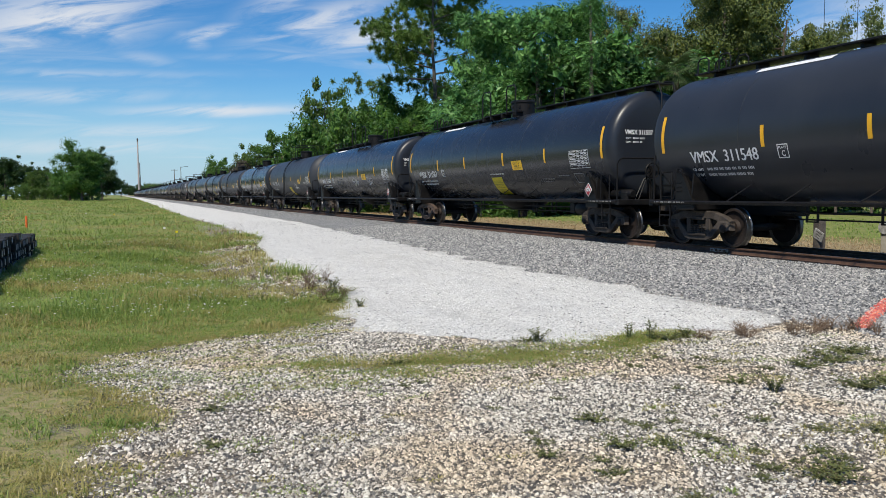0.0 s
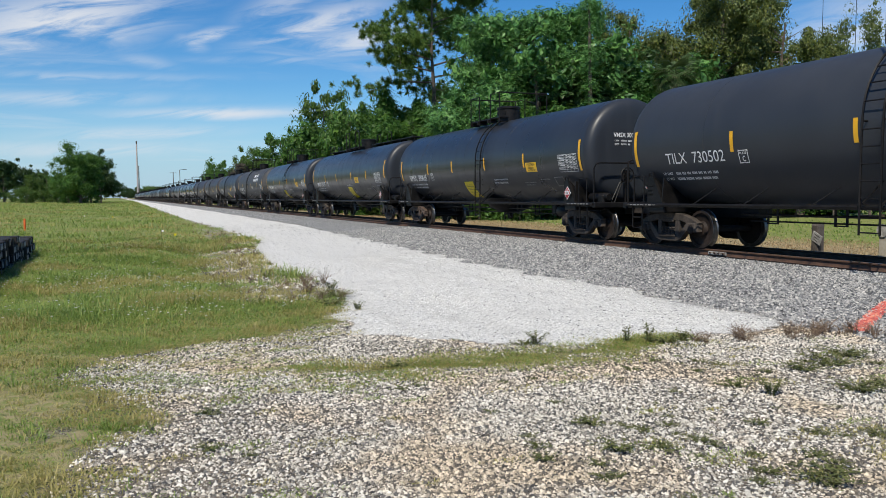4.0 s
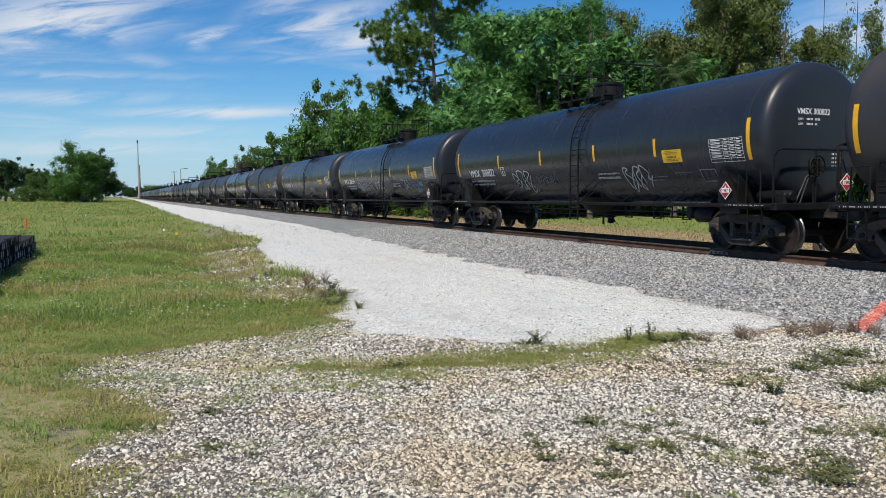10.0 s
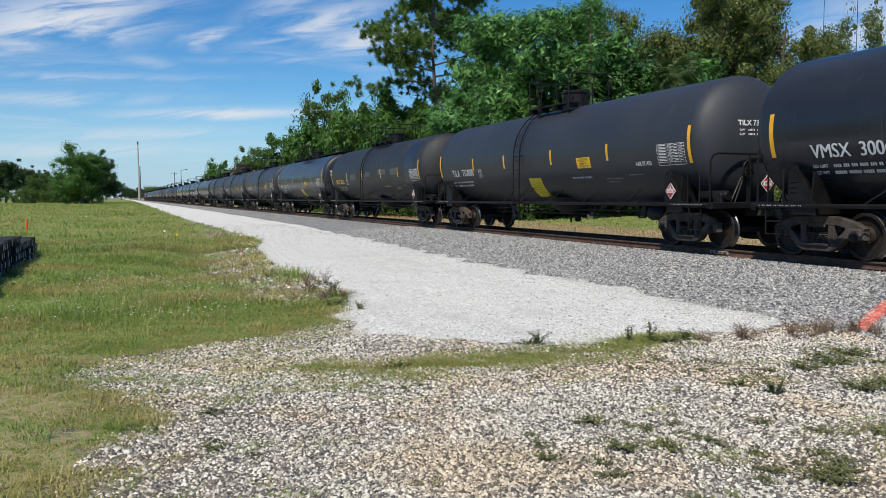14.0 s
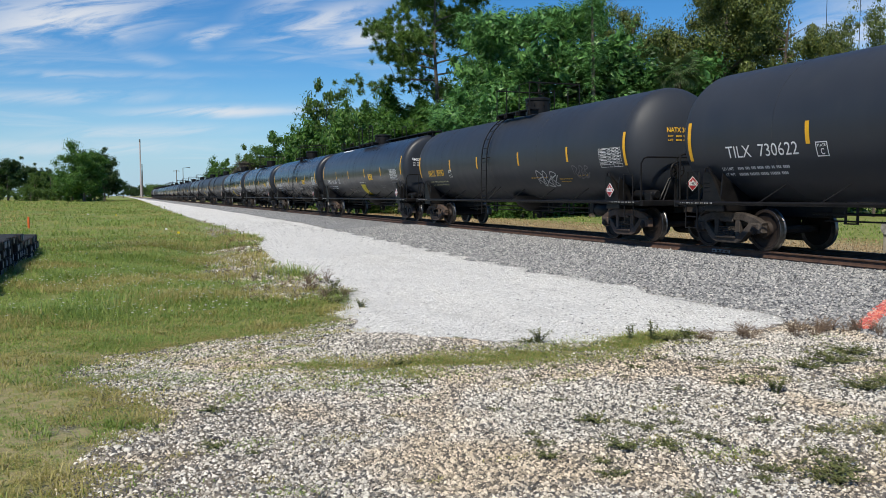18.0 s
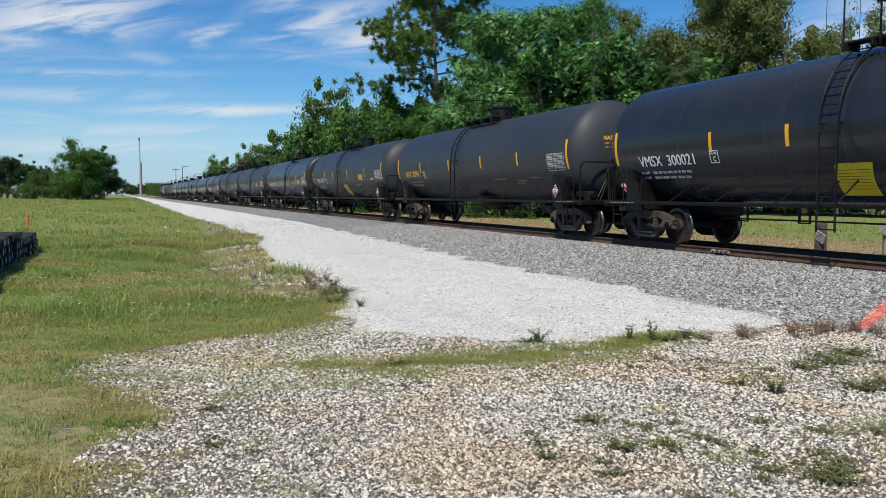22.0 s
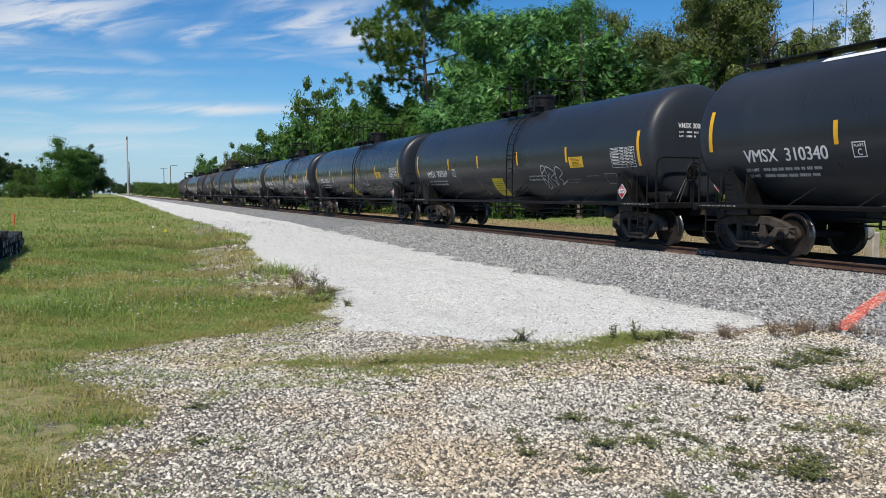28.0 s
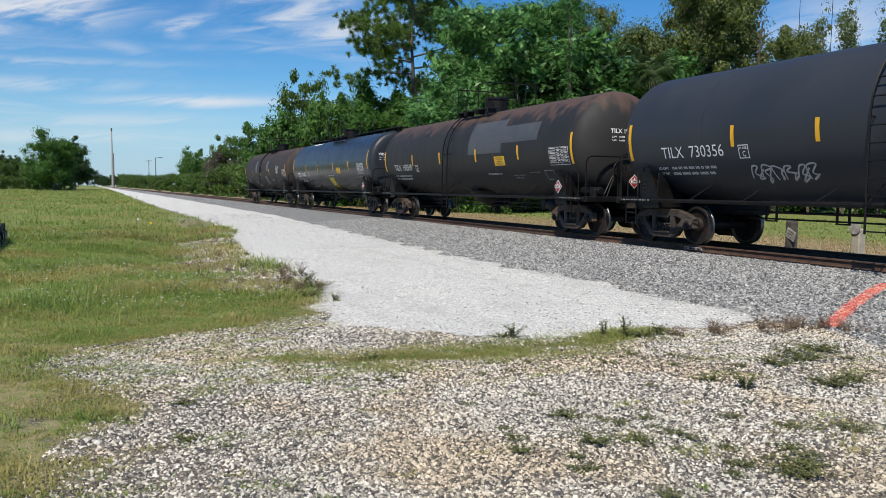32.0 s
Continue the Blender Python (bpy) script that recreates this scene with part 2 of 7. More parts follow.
M_GREYBROWN = tank_paint("grimy_grey_brown_paint", (0.034, 0.036, 0.041, 1), (0.088, 0.080, 0.070, 1), 0.5, 0.7)
M_PRIMER = tank_paint("patched_black_paint", (0.017, 0.018, 0.020, 1), (0.04, 0.04, 0.04, 1), 0.48, 0.35)
M_RUSTY = tank_paint("rusted_black_paint", (0.018, 0.017, 0.017, 1), (0.045, 0.036, 0.032, 1), 0.58, 0.45, rust=0.95)
M_LASTCAR = tank_paint("worn_brown_paint", (0.022, 0.016, 0.014, 1), (0.06, 0.045, 0.038, 1), 0.6, 0.7, rust=0.6)
M_PATCH = simple("grey_primer_patch", (0.06, 0.062, 0.066, 1), (0.085, 0.086, 0.09, 1), 0.5, 0, 2, 30, 0.05)
M_PATCHBLUE = simple("dark_blue_touch_up", (0.012, 0.014, 0.026, 1), (0.018, 0.02, 0.032, 1), 0.4, 0, 2, 30, 0.05)
M_STEEL = simple("black_grimy_steel", (0.0045, 0.0045, 0.005, 1), (0.014, 0.0125, 0.012, 1), 0.5, 0.0, 4, 45, 0.3, spec=0.22)
M_CAST = simple("cast_truck_steel", (0.028, 0.0235, 0.0205, 1), (0.095, 0.078, 0.066, 1), 0.7, 0.0, 3, 38, 0.4, spec=0.2)
M_CASTRUST = simple("rusty_truck_steel", (0.045, 0.031, 0.024, 1), (0.115, 0.075, 0.055, 1), 0.75, 0.0, 3, 38, 0.4)
M_WHEEL = simple("dark_wheel_face", (0.010, 0.0088, 0.0085, 1), (0.040, 0.029, 0.024, 1), 0.6, 0.0, 3, 30, 0.2, spec=0.2)
M_TREAD = simple("worn_bright_tread", (0.10, 0.098, 0.096, 1), (0.20, 0.19, 0.185, 1), 0.36, 1.0, 9, 60, 0.05)
M_WHITE = simple("white_stencil_paint", (0.70, 0.70, 0.70, 1), (0.82, 0.82, 0.81, 1), 0.5, 0, 9, 90, 0.0)
M_STENCIL = simple("faded_white_stencil", (0.22, 0.22, 0.22, 1), (0.38, 0.38, 0.37, 1), 0.5, 0, 9, 90, 0.0)
M_YELLOW = simple("yellow_reflective_strip", (0.72, 0.36, 0.012, 1), (0.82, 0.44, 0.02, 1), 0.4, 0, 7, 70, 0.0)
M_YPANEL = simple("yellow_warning_panel", (0.74, 0.57, 0.015, 1), (0.82, 0.65, 0.025, 1), 0.45, 0, 7, 70, 0.0)
M_YSIGN = simple("orange_yellow_notice", (0.80, 0.46, 0.012, 1), (0.86, 0.52, 0.02, 1), 0.45, 0, 7, 70, 0.0)
M_YLETTER = simple("yellow_lettering", (0.72, 0.40, 0.02, 1), (0.8, 0.46, 0.03, 1), 0.45, 0, 7, 70, 0.0)
M_BLACKINK = simple("black_ink", (0.012, 0.012, 0.012, 1), (0.02, 0.02, 0.02, 1), 0.5, 0, 9, 90, 0.0)
M_RED = simple("red_placard", (0.30, 0.012, 0.018, 1), (0.40, 0.025, 0.03, 1), 0.45, 0, 9, 60, 0.0)
M_GRAFF = simple("silver_spray_paint", (0.42, 0.42, 0.43, 1), (0.60, 0.60, 0.60, 1), 0.5, 0, 6, 60, 0.0)
M_GRAFFBLUE = simple("pale_blue_spray_paint", (0.22, 0.36, 0.48, 1), (0.36, 0.50, 0.60, 1), 0.5, 0, 6, 60, 0.0)
M_GRAFFYEL = simple("cream_spray_paint", (0.50, 0.48, 0.25, 1), (0.62, 0.60, 0.38, 1), 0.5, 0, 6, 60, 0.0)
M_GRAFFDIM = simple("dull_spray_paint", (0.09, 0.09, 0.10, 1), (0.16, 0.15, 0.16, 1), 0.6, 0, 6, 60, 0.0)
M_SEAM = simple("scuffed_seam_paint", (0.020, 0.022, 0.026, 1), (0.040, 0.042, 0.046, 1), 0.35, 0, 3, 40, 0.05)
M_RAIL = simple("rusted_rail_steel", (0.062, 0.032, 0.020, 1), (0.125, 0.066, 0.042, 1), 0.8, 0.0, 5, 50, 0.3)
M_RAILTOP = simple("polished_rail_head", (0.28, 0.27, 0.27, 1), (0.40, 0.39, 0.38, 1), 0.3, 1.0, 5, 50, 0.05)
M_TIE = simple("weathered_creosote_wood", (0.075, 0.058, 0.046, 1), (0.16, 0.135, 0.115, 1), 0.85, 0, 3, 30, 0.5, 0.01)
M_BARK = simple("grey_brown_bark", (0.07, 0.052, 0.04, 1), (0.17, 0.135, 0.105, 1), 0.9, 0, 4, 22, 0.7, 0.02)
M_CONCRETE = simple("weathered_concrete", (0.33, 0.30, 0.25, 1), (0.47, 0.44, 0.38, 1), 0.85, 0, 5, 50, 0.3)
M_POSTWOOD = simple("dark_weathered_post", (0.055, 0.046, 0.04, 1), (0.12, 0.105, 0.095, 1), 0.9, 0, 6, 40, 0.5)
M_SIGN = simple("dirty_white_sign", (0.24, 0.235, 0.22, 1), (0.50, 0.49, 0.47, 1), 0.7, 0, 8, 60, 0.05)
M_JOINT = simple("rusty_steel_dabbed_with_paint", (0.11, 0.07, 0.05, 1), (0.46, 0.44, 0.41, 1), 0.75, 0, 7, 30, 0.2)
M_ORANGE = simple("orange_plastic_marker", (0.62, 0.10, 0.012, 1), (0.72, 0.14, 0.02, 1), 0.5, 0, 6, 60, 0.05)
M_BLACKPLASTIC = simple("dark_creosoted_timber", (0.008, 0.008, 0.009, 1), (0.028, 0.026, 0.026, 1), 0.85, 0, 5, 30, 0.3)
M_ENDGREY = simple("pale_tie_end", (0.34, 0.34, 0.36, 1), (0.58, 0.58, 0.60, 1), 0.7, 0, 6, 40, 0.2)


def leaf_mat(name, stops, rough=0.45, trans=0.32):
    m, nt, p = base_mat(name)
    geo = nt.nodes.new("ShaderNodeNewGeometry")
    n = noise_tex(nt, 0.7, 3, coord="Object")
    f = math_node(nt, "ADD", math_node(nt, "MULTIPLY", geo.outputs["Random Per Island"], 0.6), math_node(nt, "MULTIPLY", n, 0.4))
    c = ramp_node(nt, f, stops)
    nt.links.new(c, p.inputs["Base Color"])
    p.inputs["Roughness"].default_value = rough
    p.inputs["Specular IOR Level"].default_value = 0.35
    t = nt.nodes.new("ShaderNodeBsdfTranslucent")
    nt.links.new(c, t.inputs[0])
    mx = nt.nodes.new("ShaderNodeMixShader")
    mx.inputs[0].default_value = trans
    nt.links.new(p.outputs[0], mx.inputs[1])
    nt.links.new(t.outputs[0], mx.inputs[2])
    nt.links.new(mx.outputs[0], nt.nodes["Material Output"].inputs[0])
    return m


M_LEAF = leaf_mat("broad_green_leaves", [(0.0, (0.0313, 0.0771, 0.0160, 1)), (0.45, (0.0664, 0.1615, 0.0283, 1)), (0.8, (0.1214, 0.2351, 0.0390, 1)), (1.0, (0.1956, 0.2937, 0.0531, 1))])
M_LEAFYEL = leaf_mat("yellowish_green_leaves", [(0.0, (0.0315, 0.0751, 0.0147, 1)), (0.45, (0.0725, 0.1430, 0.0264, 1)), (0.8, (0.1340, 0.2055, 0.0362, 1)), (1.0, (0.2363, 0.2324, 0.0494, 1))])
M_LEAFDARK = leaf_mat("dark_green_leaves", [(0.0, (0.0177, 0.0425, 0.0120, 1)), (0.5, (0.0389, 0.0848, 0.0209, 1)), (1.0, (0.0796, 0.1338, 0.0299, 1))])
M_LEAFPALE = leaf_mat("pale_thin_leaves", [(0.0, (0.09, 0.13, 0.04, 1)), (0.5, (0.17, 0.22, 0.075, 1)), (1.0, (0.28, 0.31, 0.13, 1))], 0.5, 0.45)
M_NEEDLE = leaf_mat("pine_needles", [(0.0, (0.0516, 0.1025, 0.0215, 1)), (0.5, (0.1147, 0.1992, 0.0405, 1)), (0.9, (0.2008, 0.2987, 0.0616, 1)), (1.0, (0.3443, 0.2846, 0.0951, 1))])
M_DEADBRUSH = leaf_mat("dry_grey_brush", [(0.0, (0.05, 0.042, 0.032, 1)), (0.6, (0.11, 0.09, 0.07, 1)), (1.0, (0.15, 0.13, 0.09, 1))], 0.8, 0.1)
M_GRASS = leaf_mat("green_grass", [(0.0, (0.150, 0.255, 0.055, 1)), (0.45, (0.255, 0.360, 0.080, 1)), (0.8, (0.375, 0.420, 0.112, 1)), (1.0, (0.560, 0.430, 0.195, 1))], 0.5, 0.42)
M_DRYGRASS = leaf_mat("dry_tan_grass", [(0.0, (0.27, 0.29, 0.075, 1)), (0.5, (0.43, 0.385, 0.135, 1)), (1.0, (0.60, 0.49, 0.23, 1))], 0.6, 0.42)
M_STRAW = leaf_mat("straw_coloured_grass", [(0.0, (0.24, 0.165, 0.080, 1)), (0.5, (0.44, 0.32, 0.175, 1)), (1.0, (0.66, 0.51, 0.32, 1))], 0.7, 0.25)
M_FLOWER = simple("small_white_flowers", (0.65, 0.65, 0.62, 1), (0.8, 0.8, 0.76, 1), 0.6, 0, 9, 60, 0.0)


def stone_mat(name, stops, rough=0.8, tint=None, tint2=None):
    m, nt, p = base_mat(name)
    geo = nt.nodes.new("ShaderNodeNewGeometry")
    c = ramp_node(nt, geo.outputs["Random Per Island"], stops)
    if tint:
        w = noise_tex(nt, 0.75, 5, 0.6, dist=0.4)
        c = mix_col(nt, step(nt, w, 0.46, 0.62), c, mix_col(nt, 1.0, c, tint, "MULTIPLY"))
        c = mix_col(nt, step(nt, w, 0.52, 0.36), c, mix_col(nt, 1.0, c, tint2, "MULTIPLY"))
    n = noise_tex(nt, 45, 4)
    c = mix_col(nt, math_node(nt, "MULTIPLY", step(nt, n, 0.4, 0.75), 0.35), c, (0.12, 0.105, 0.09, 1))
    nt.links.new(c, p.inputs["Base Color"])
    p.inputs["Roughness"].default_value = rough
    bump(nt, p, n, 0.3, 0.004)
    return m


M_PEBBLE = stone_mat("mixed_shell_and_stone", [(0.0, (0.05, 0.05, 0.052, 1)), (0.2, (0.13, 0.125, 0.12, 1)), (0.40, (0.36, 0.325, 0.272, 1)), (0.66, (0.62, 0.57, 0.48, 1)), (1.0, (0.90, 0.85, 0.755, 1))], tint=(0.93, 0.84, 0.72, 1), tint2=(0.86, 0.87, 0.87, 1))
M_BALLAST = stone_mat("grey_crushed_ballast", [(0.0, (0.040, 0.042, 0.047, 1)), (0.3, (0.16, 0.165, 0.17, 1)), (0.7, (0.36, 0.352, 0.335, 1)), (0.9, (0.48, 0.465, 0.43, 1)), (1.0, (0.64, 0.61, 0.56, 1))])
M_MARL = stone_mat("pale_marl_chips", [(0.0, (0.25, 0.24, 0.23, 1)), (0.25, (0.55, 0.53, 0.49, 1)), (0.7, (0.76, 0.74, 0.69, 1)), (1.0, (0.90, 0.88, 0.84, 1))])
M_DARKPEB = stone_mat("dark_grey_pebbles", [(0.0, (0.09, 0.09, 0.09, 1)), (0.6, (0.19, 0.185, 0.18, 1)), (1.0, (0.30, 0.29, 0.27, 1))])


def ground_mat():
    """Grass soil, crushed white marl, grey ballast and shelly gravel, by the zone stored on the sheet."""
    m, nt, p = base_mat("ground_surface")
    at = nt.nodes.new("ShaderNodeAttribute")
    at.attribute_name = "zone"
    sp = nt.nodes.new("ShaderNodeSeparateXYZ")
    nt.links.new(at.outputs["Vector"], sp.inputs[0])
    nA, nB, nC = noise_tex(nt, 1.3, 6, 0.6), noise_tex(nt, 9, 5, 0.65), noise_tex(nt, 55, 3)
    edge = math_node(nt, "SUBTRACT", math_node(nt, "ADD", math_node(nt, "ADD", math_node(nt, "MULTIPLY", nA, 0.7), math_node(nt, "MULTIPLY", nB, 1.0)), math_node(nt, "MULTIPLY", nC, 0.6)), 1.15)

    def mask(i, w=0.14):
        return step(nt, math_node(nt, "ADD", sp.outputs[i], edge), 0.5 - w, 0.5 + w)

    def cells(scale, rnd=1.0):
        co = nt.nodes.new("ShaderNodeTexCoord")
        v = nt.nodes.new("ShaderNodeTexVoronoi")
        v.inputs["Scale"].default_value, v.inputs["Randomness"].default_value = scale, rnd
        nt.links.new(co.outputs["Object"], v.inputs["Vector"])
        s = nt.nodes.new("ShaderNodeSeparateColor")
        nt.links.new(v.outputs["Color"], s.inputs[0])
        return v.outputs["Distance"], s.outputs[0]
    d1, c1 = cells(80)
    d2, c2 = cells(20)
    d3, c3 = cells(60)
    # cells kept dark: shade in the gaps between loose stones, put into the colour
    gravel = ramp_node(nt, c1, [(0.0, (0.04, 0.038, 0.035, 1)), (0.4, (0.125, 0.107, 0.086, 1)), (0.8, (0.25, 0.215, 0.168, 1)), (1.0, (0.50, 0.46, 0.39, 1))])
    gravel = mix_col(nt, math_node(nt, "MULTIPLY", step(nt, nA, 0.45, 0.66), 0.5), gravel, (0.24, 0.195, 0.15, 1))
    white = ramp_node(nt, c3, [(0.0, (0.30, 0.29, 0.265, 1)), (0.2, (0.56, 0.54, 0.50, 1)), (0.6, (0.76, 0.74, 0.69, 1)), (1.0, (0.88, 0.865, 0.82, 1))])
    white = mix_col(nt, math_node(nt, "MULTIPLY", step(nt, nA, 0.5, 0.7), 0.35), white, (0.50, 0.485, 0.45, 1))
    rut = noise_tex(nt, 1.6, 4, 0.55, stretch=(1.0, 0.05, 1.0))
    white = mix_col(nt, math_node(nt, "MULTIPLY", step(nt, rut, 0.50, 0.68), 0.25), white, (0.46, 0.44, 0.40, 1))
    grey = ramp_node(nt, c2, [(0.0, (0.07, 0.072, 0.075, 1)), (0.4, (0.21, 0.212, 0.213, 1)), (0.8, (0.37, 0.365, 0.35, 1)), (1.0, (0.54, 0.525, 0.50, 1))])
    turf = ramp_node(nt, nA, [(0.25, (0.135, 0.185, 0.042, 1)), (0.5, (0.22, 0.25, 0.072, 1)), (0.72, (0.33, 0.31, 0.13, 1))])
    turf = mix_col(nt, math_node(nt, "MULTIPLY", step(nt, nC, 0.45, 0.70), 0.5), turf, (0.10, 0.11, 0.036, 1))
    co = nt.nodes.new("ShaderNodeTexCoord")
    pos = nt.nodes.new("ShaderNodeSeparateXYZ")
    nt.links.new(co.outputs["Object"], pos.inputs[0])
    verge = math_node(nt, "ADD", pos.outputs[0], math_node(nt, "MULTIPLY", nA, 3.0))
    verge = math_node(nt, "MULTIPLY", step(nt, verge, 15.0, 16.5), step(nt, verge, 24.0, 21.0))
    straw = mix_col(nt, step(nt, nB, 0.4, 0.65), (0.25, 0.195, 0.105, 1), (0.44, 0.36, 0.21, 1))
    turf = mix_col(nt, verge, turf, straw)
    near = math_node(nt, "MULTIPLY", step(nt, math_node(nt, "ADD", pos.outputs[1], math_node(nt, "MULTIPLY", nA, 3.0)), 12.5, 9.5), step(nt, nB, 0.38, 0.6))
    turf = mix_col(nt, near, turf, (0.33, 0.28, 0.15, 1))
    bk = nt.nodes.new("ShaderNodeAttribute")
    bk.attribute_name = "bank"
    dirt = mix_col(nt, step(nt, nB, 0.42, 0.62), (0.17, 0.135, 0.095, 1), (0.40, 0.365, 0.31, 1))
    turf = mix_col(nt, step(nt, math_node(nt, "ADD", bk.outputs["Fac"], edge), 0.45, 0.75), turf, dirt)
    c = mix_col(nt, mask(0), gravel, turf)
    c = mix_col(nt, mask(1, 0.12), c, white)
    c = mix_col(nt, mask(2, 0.12), c, grey)
    nt.links.new(c, p.inputs["Base Color"])
    p.inputs["Roughness"].default_value = 0.92
    p.inputs["Specular IOR Level"].default_value = 0.2
    h = math_node(nt, "ADD", math_node(nt, "MULTIPLY", d1, 0.5), math_node(nt, "MULTIPLY", nB, 0.6))
    bump(nt, p, math_node(nt, "ADD", h, math_node(nt, "MULTIPLY", d2, math_node(nt, "MULTIPLY", mask(2), 1.2))), 0.7, 0.03)
    return m


M_GROUND = ground_mat()

# ---- mesh helpers ----
class Geo:
    """Collects vertices and faces of one mesh."""

    def __init__(self):
        self.v, self.f, self.mi, self.m = [], [], [], 0

    def add(self, verts, faces):
        o = len(self.v)
        self.v += [tuple(p) for p in verts]
        self.f += [tuple(i + o for i in q) for q in faces]
        self.mi += [self.m] * len(faces)
        return self

    def box(self, c, s, b=0.008, rot=None):
        """A box with chamfered edges."""
        hx, hy, hz = s[0] / 2, s[1] / 2, s[2] / 2
        b = min(b, hx * 0.45, hy * 0.45, hz * 0.45)
        vs, idx = [], {}
        for sx in (-1, 1):
            for sy in (-1, 1):
                for sz in (-1, 1):
                    for k in range(3):
                        p = [sx * (hx - b), sy * (hy - b), sz * (hz - b)]
                        p[k] = (sx * hx, sy * hy, sz * hz)[k]
                        idx[sx, sy, sz, k] = len(vs)
                        q = Vector(p)
                        vs.append((rot @ q if rot else q) + Vector(c))
        fs = []
        for k in range(3):
            u, w = (k + 1) % 3, (k + 2) % 3
            for s1 in (-1, 1):
                def key(a, d, kk=k):
                    t = [0, 0, 0]
                    t[k], t[u], t[w] = s1, a, d
                    return idx[t[0], t[1], t[2], kk]
                q = [key(-1, -1), key(1, -1), key(1, 1), key(-1, 1)]
                fs.append(q if s1 > 0 else q[::-1])
        for k in range(3):
            u, w = (k + 1) % 3, (k + 2) % 3
            for a in (-1, 1):
                for d in (-1, 1):
                    def e(sg, kk):
                        t = [0, 0, 0]
                        t[k], t[u], t[w] = sg, a, d
                        return idx[t[0], t[1], t[2], kk]
                    q = [e(-1, u), e(1, u), e(1, w), e(-1, w)]
                    fs.append(q if a * d < 0 else q[::-1])
        for sx in (-1, 1):
            for sy in (-1, 1):
                for sz in (-1, 1):
                    q = [idx[sx, sy, sz, k] for k in range(3)]
                    fs.append(q if sx * sy * sz > 0 else q[::-1])
        return self.add(vs, fs)

    def path(self, pts, r, n=6, cap=True):
        """A round bar swept along points."""
        pts = [Vector(p) for p in pts]
        rr = r if isinstance(r, (list, tuple)) else [r] * len(pts)
        vs, fs = [], []
        up = None
        for i, p in enumerate(pts):
            d = (pts[min(i + 1, len(pts) - 1)] - pts[max(i - 1, 0)])
            d = d.normalized() if d.length > 1e-9 else Vector((0, 0, 1))
            if up is None:
                up = d.orthogonal().normalized()
            up = (up - d * up.dot(d))
            up = up.normalized() if up.length > 1e-6 else d.orthogonal().normalized()
            sd = d.cross(up)
            for j in range(n):
                a = 2 * math.pi * j / n
                vs.append(p + (up * math.cos(a) + sd * math.sin(a)) * rr[i])
        for i in range(len(pts) - 1):
            for j in range(n):
                k = (j + 1) % n
                fs.append((i * n + j, i * n + k, (i + 1) * n + k, (i + 1) * n + j))
        if cap:
            fs.append(tuple(range(n))[::-1])
            fs.append(tuple((len(pts) - 1) * n + j for j in range(n)))
        return self.add(vs, fs)

    def lathe(self, prof, axis="y", n=24, centre=(0, 0, 0), arc=None):
        """Turns (along, radius) pairs about an axis."""
        vs, fs = [], []
        for a, r in prof:
            for j in range(n):
                t = 2 * math.pi * j / n
                p, q = r * math.cos(t), r * math.sin(t)
                o = {"x": (a, p, q), "y": (q, a, p), "z": (p, q, a)}[axis]
                vs.append(Vector(o) + Vector(centre))
        for i in range(len(prof) - 1):
            for j in range(n):
                k = (j + 1) % n
                fs.append((i * n + j, i * n + k, (i + 1) * n + k, (i + 1) * n + j))
        if prof[0][1] > 1e-6:
            fs.append(tuple(range(n))[::-1])
        if prof[-1][1] > 1e-6:
            fs.append(tuple((len(prof) - 1) * n + j for j in range(n)))
        return self.add(vs, fs)

    def beam(self, pts, x0, x1, w):
        """A flat cast member of width w that follows (y, z) points, from x0 to x1 across."""
        pts = [Vector((0, p[0], p[1])) for p in pts]
        vs, fs = [], []
        ww = w if isinstance(w, (list, tuple)) else [w] * len(pts)
        c = 0.015
        for i, p in enumerate(pts):
            d = (pts[min(i + 1, len(pts) - 1)] - pts[max(i - 1, 0)]).normalized()
            nrm = Vector((0, -d.z, d.y)) * (ww[i] / 2)
            ni = nrm * (1 - 2 * c / ww[i])
            for x, o in ((x0 + c, nrm), (x1 - c, nrm), (x1, ni), (x1, -ni), (x1 - c, -nrm), (x0 + c, -nrm), (x0, -ni), (x0, ni)):
                vs.append(p + o + Vector((x, 0, 0)))
        for i in range(len(pts) - 1):
            for j in range(8):
                k = (j + 1) % 8
                fs.append((i * 8 + j, i * 8 + k, i * 8 + 8 + k, i * 8 + 8 + j))
        fs.append(tuple(range(8))[::-1])
        fs.append(tuple((len(pts) - 1) * 8 + j for j in range(8)))
        return self.add(vs, fs)

    def prism(self, poly, axis, a0, a1):
        """Extrudes a polygon of the two other axes from a0 to a1."""
        n = len(poly)
        vs = []
        for a in (a0, a1):
            for p, q in poly:
                vs.append({"x": (a, p, q), "y": (p, a, q), "z": (p, q, a)}[axis])
        fs = [tuple(range(n))[::-1], tuple(range(n, 2 * n))]
        for j in range(n):
            k = (j + 1) % n
            fs.append((j, k, n + k, n + j))
        return self.add(vs, fs)

    def mesh(self, name, mats, smooth=35):
        me = bpy.data.meshes.new(name)
        me.from_pydata(self.v, [], self.f)
        for m in mats if isinstance(mats, (list, tuple)) else [mats]:
            me.materials.append(m)
        if any(self.mi):
            me.polygons.foreach_set("material_index", self.mi)
        bm = bmesh.new()
        bm.from_mesh(me)
        bmesh.ops.recalc_face_normals(bm, faces=bm.faces)
        bm.to_mesh(me)
        bm.free()
        if smooth:
            me.polygons.foreach_set("use_smooth", [True] * len(me.polygons))
            me.set_sharp_from_angle(angle=radians(smooth))
        me.update()
        return me


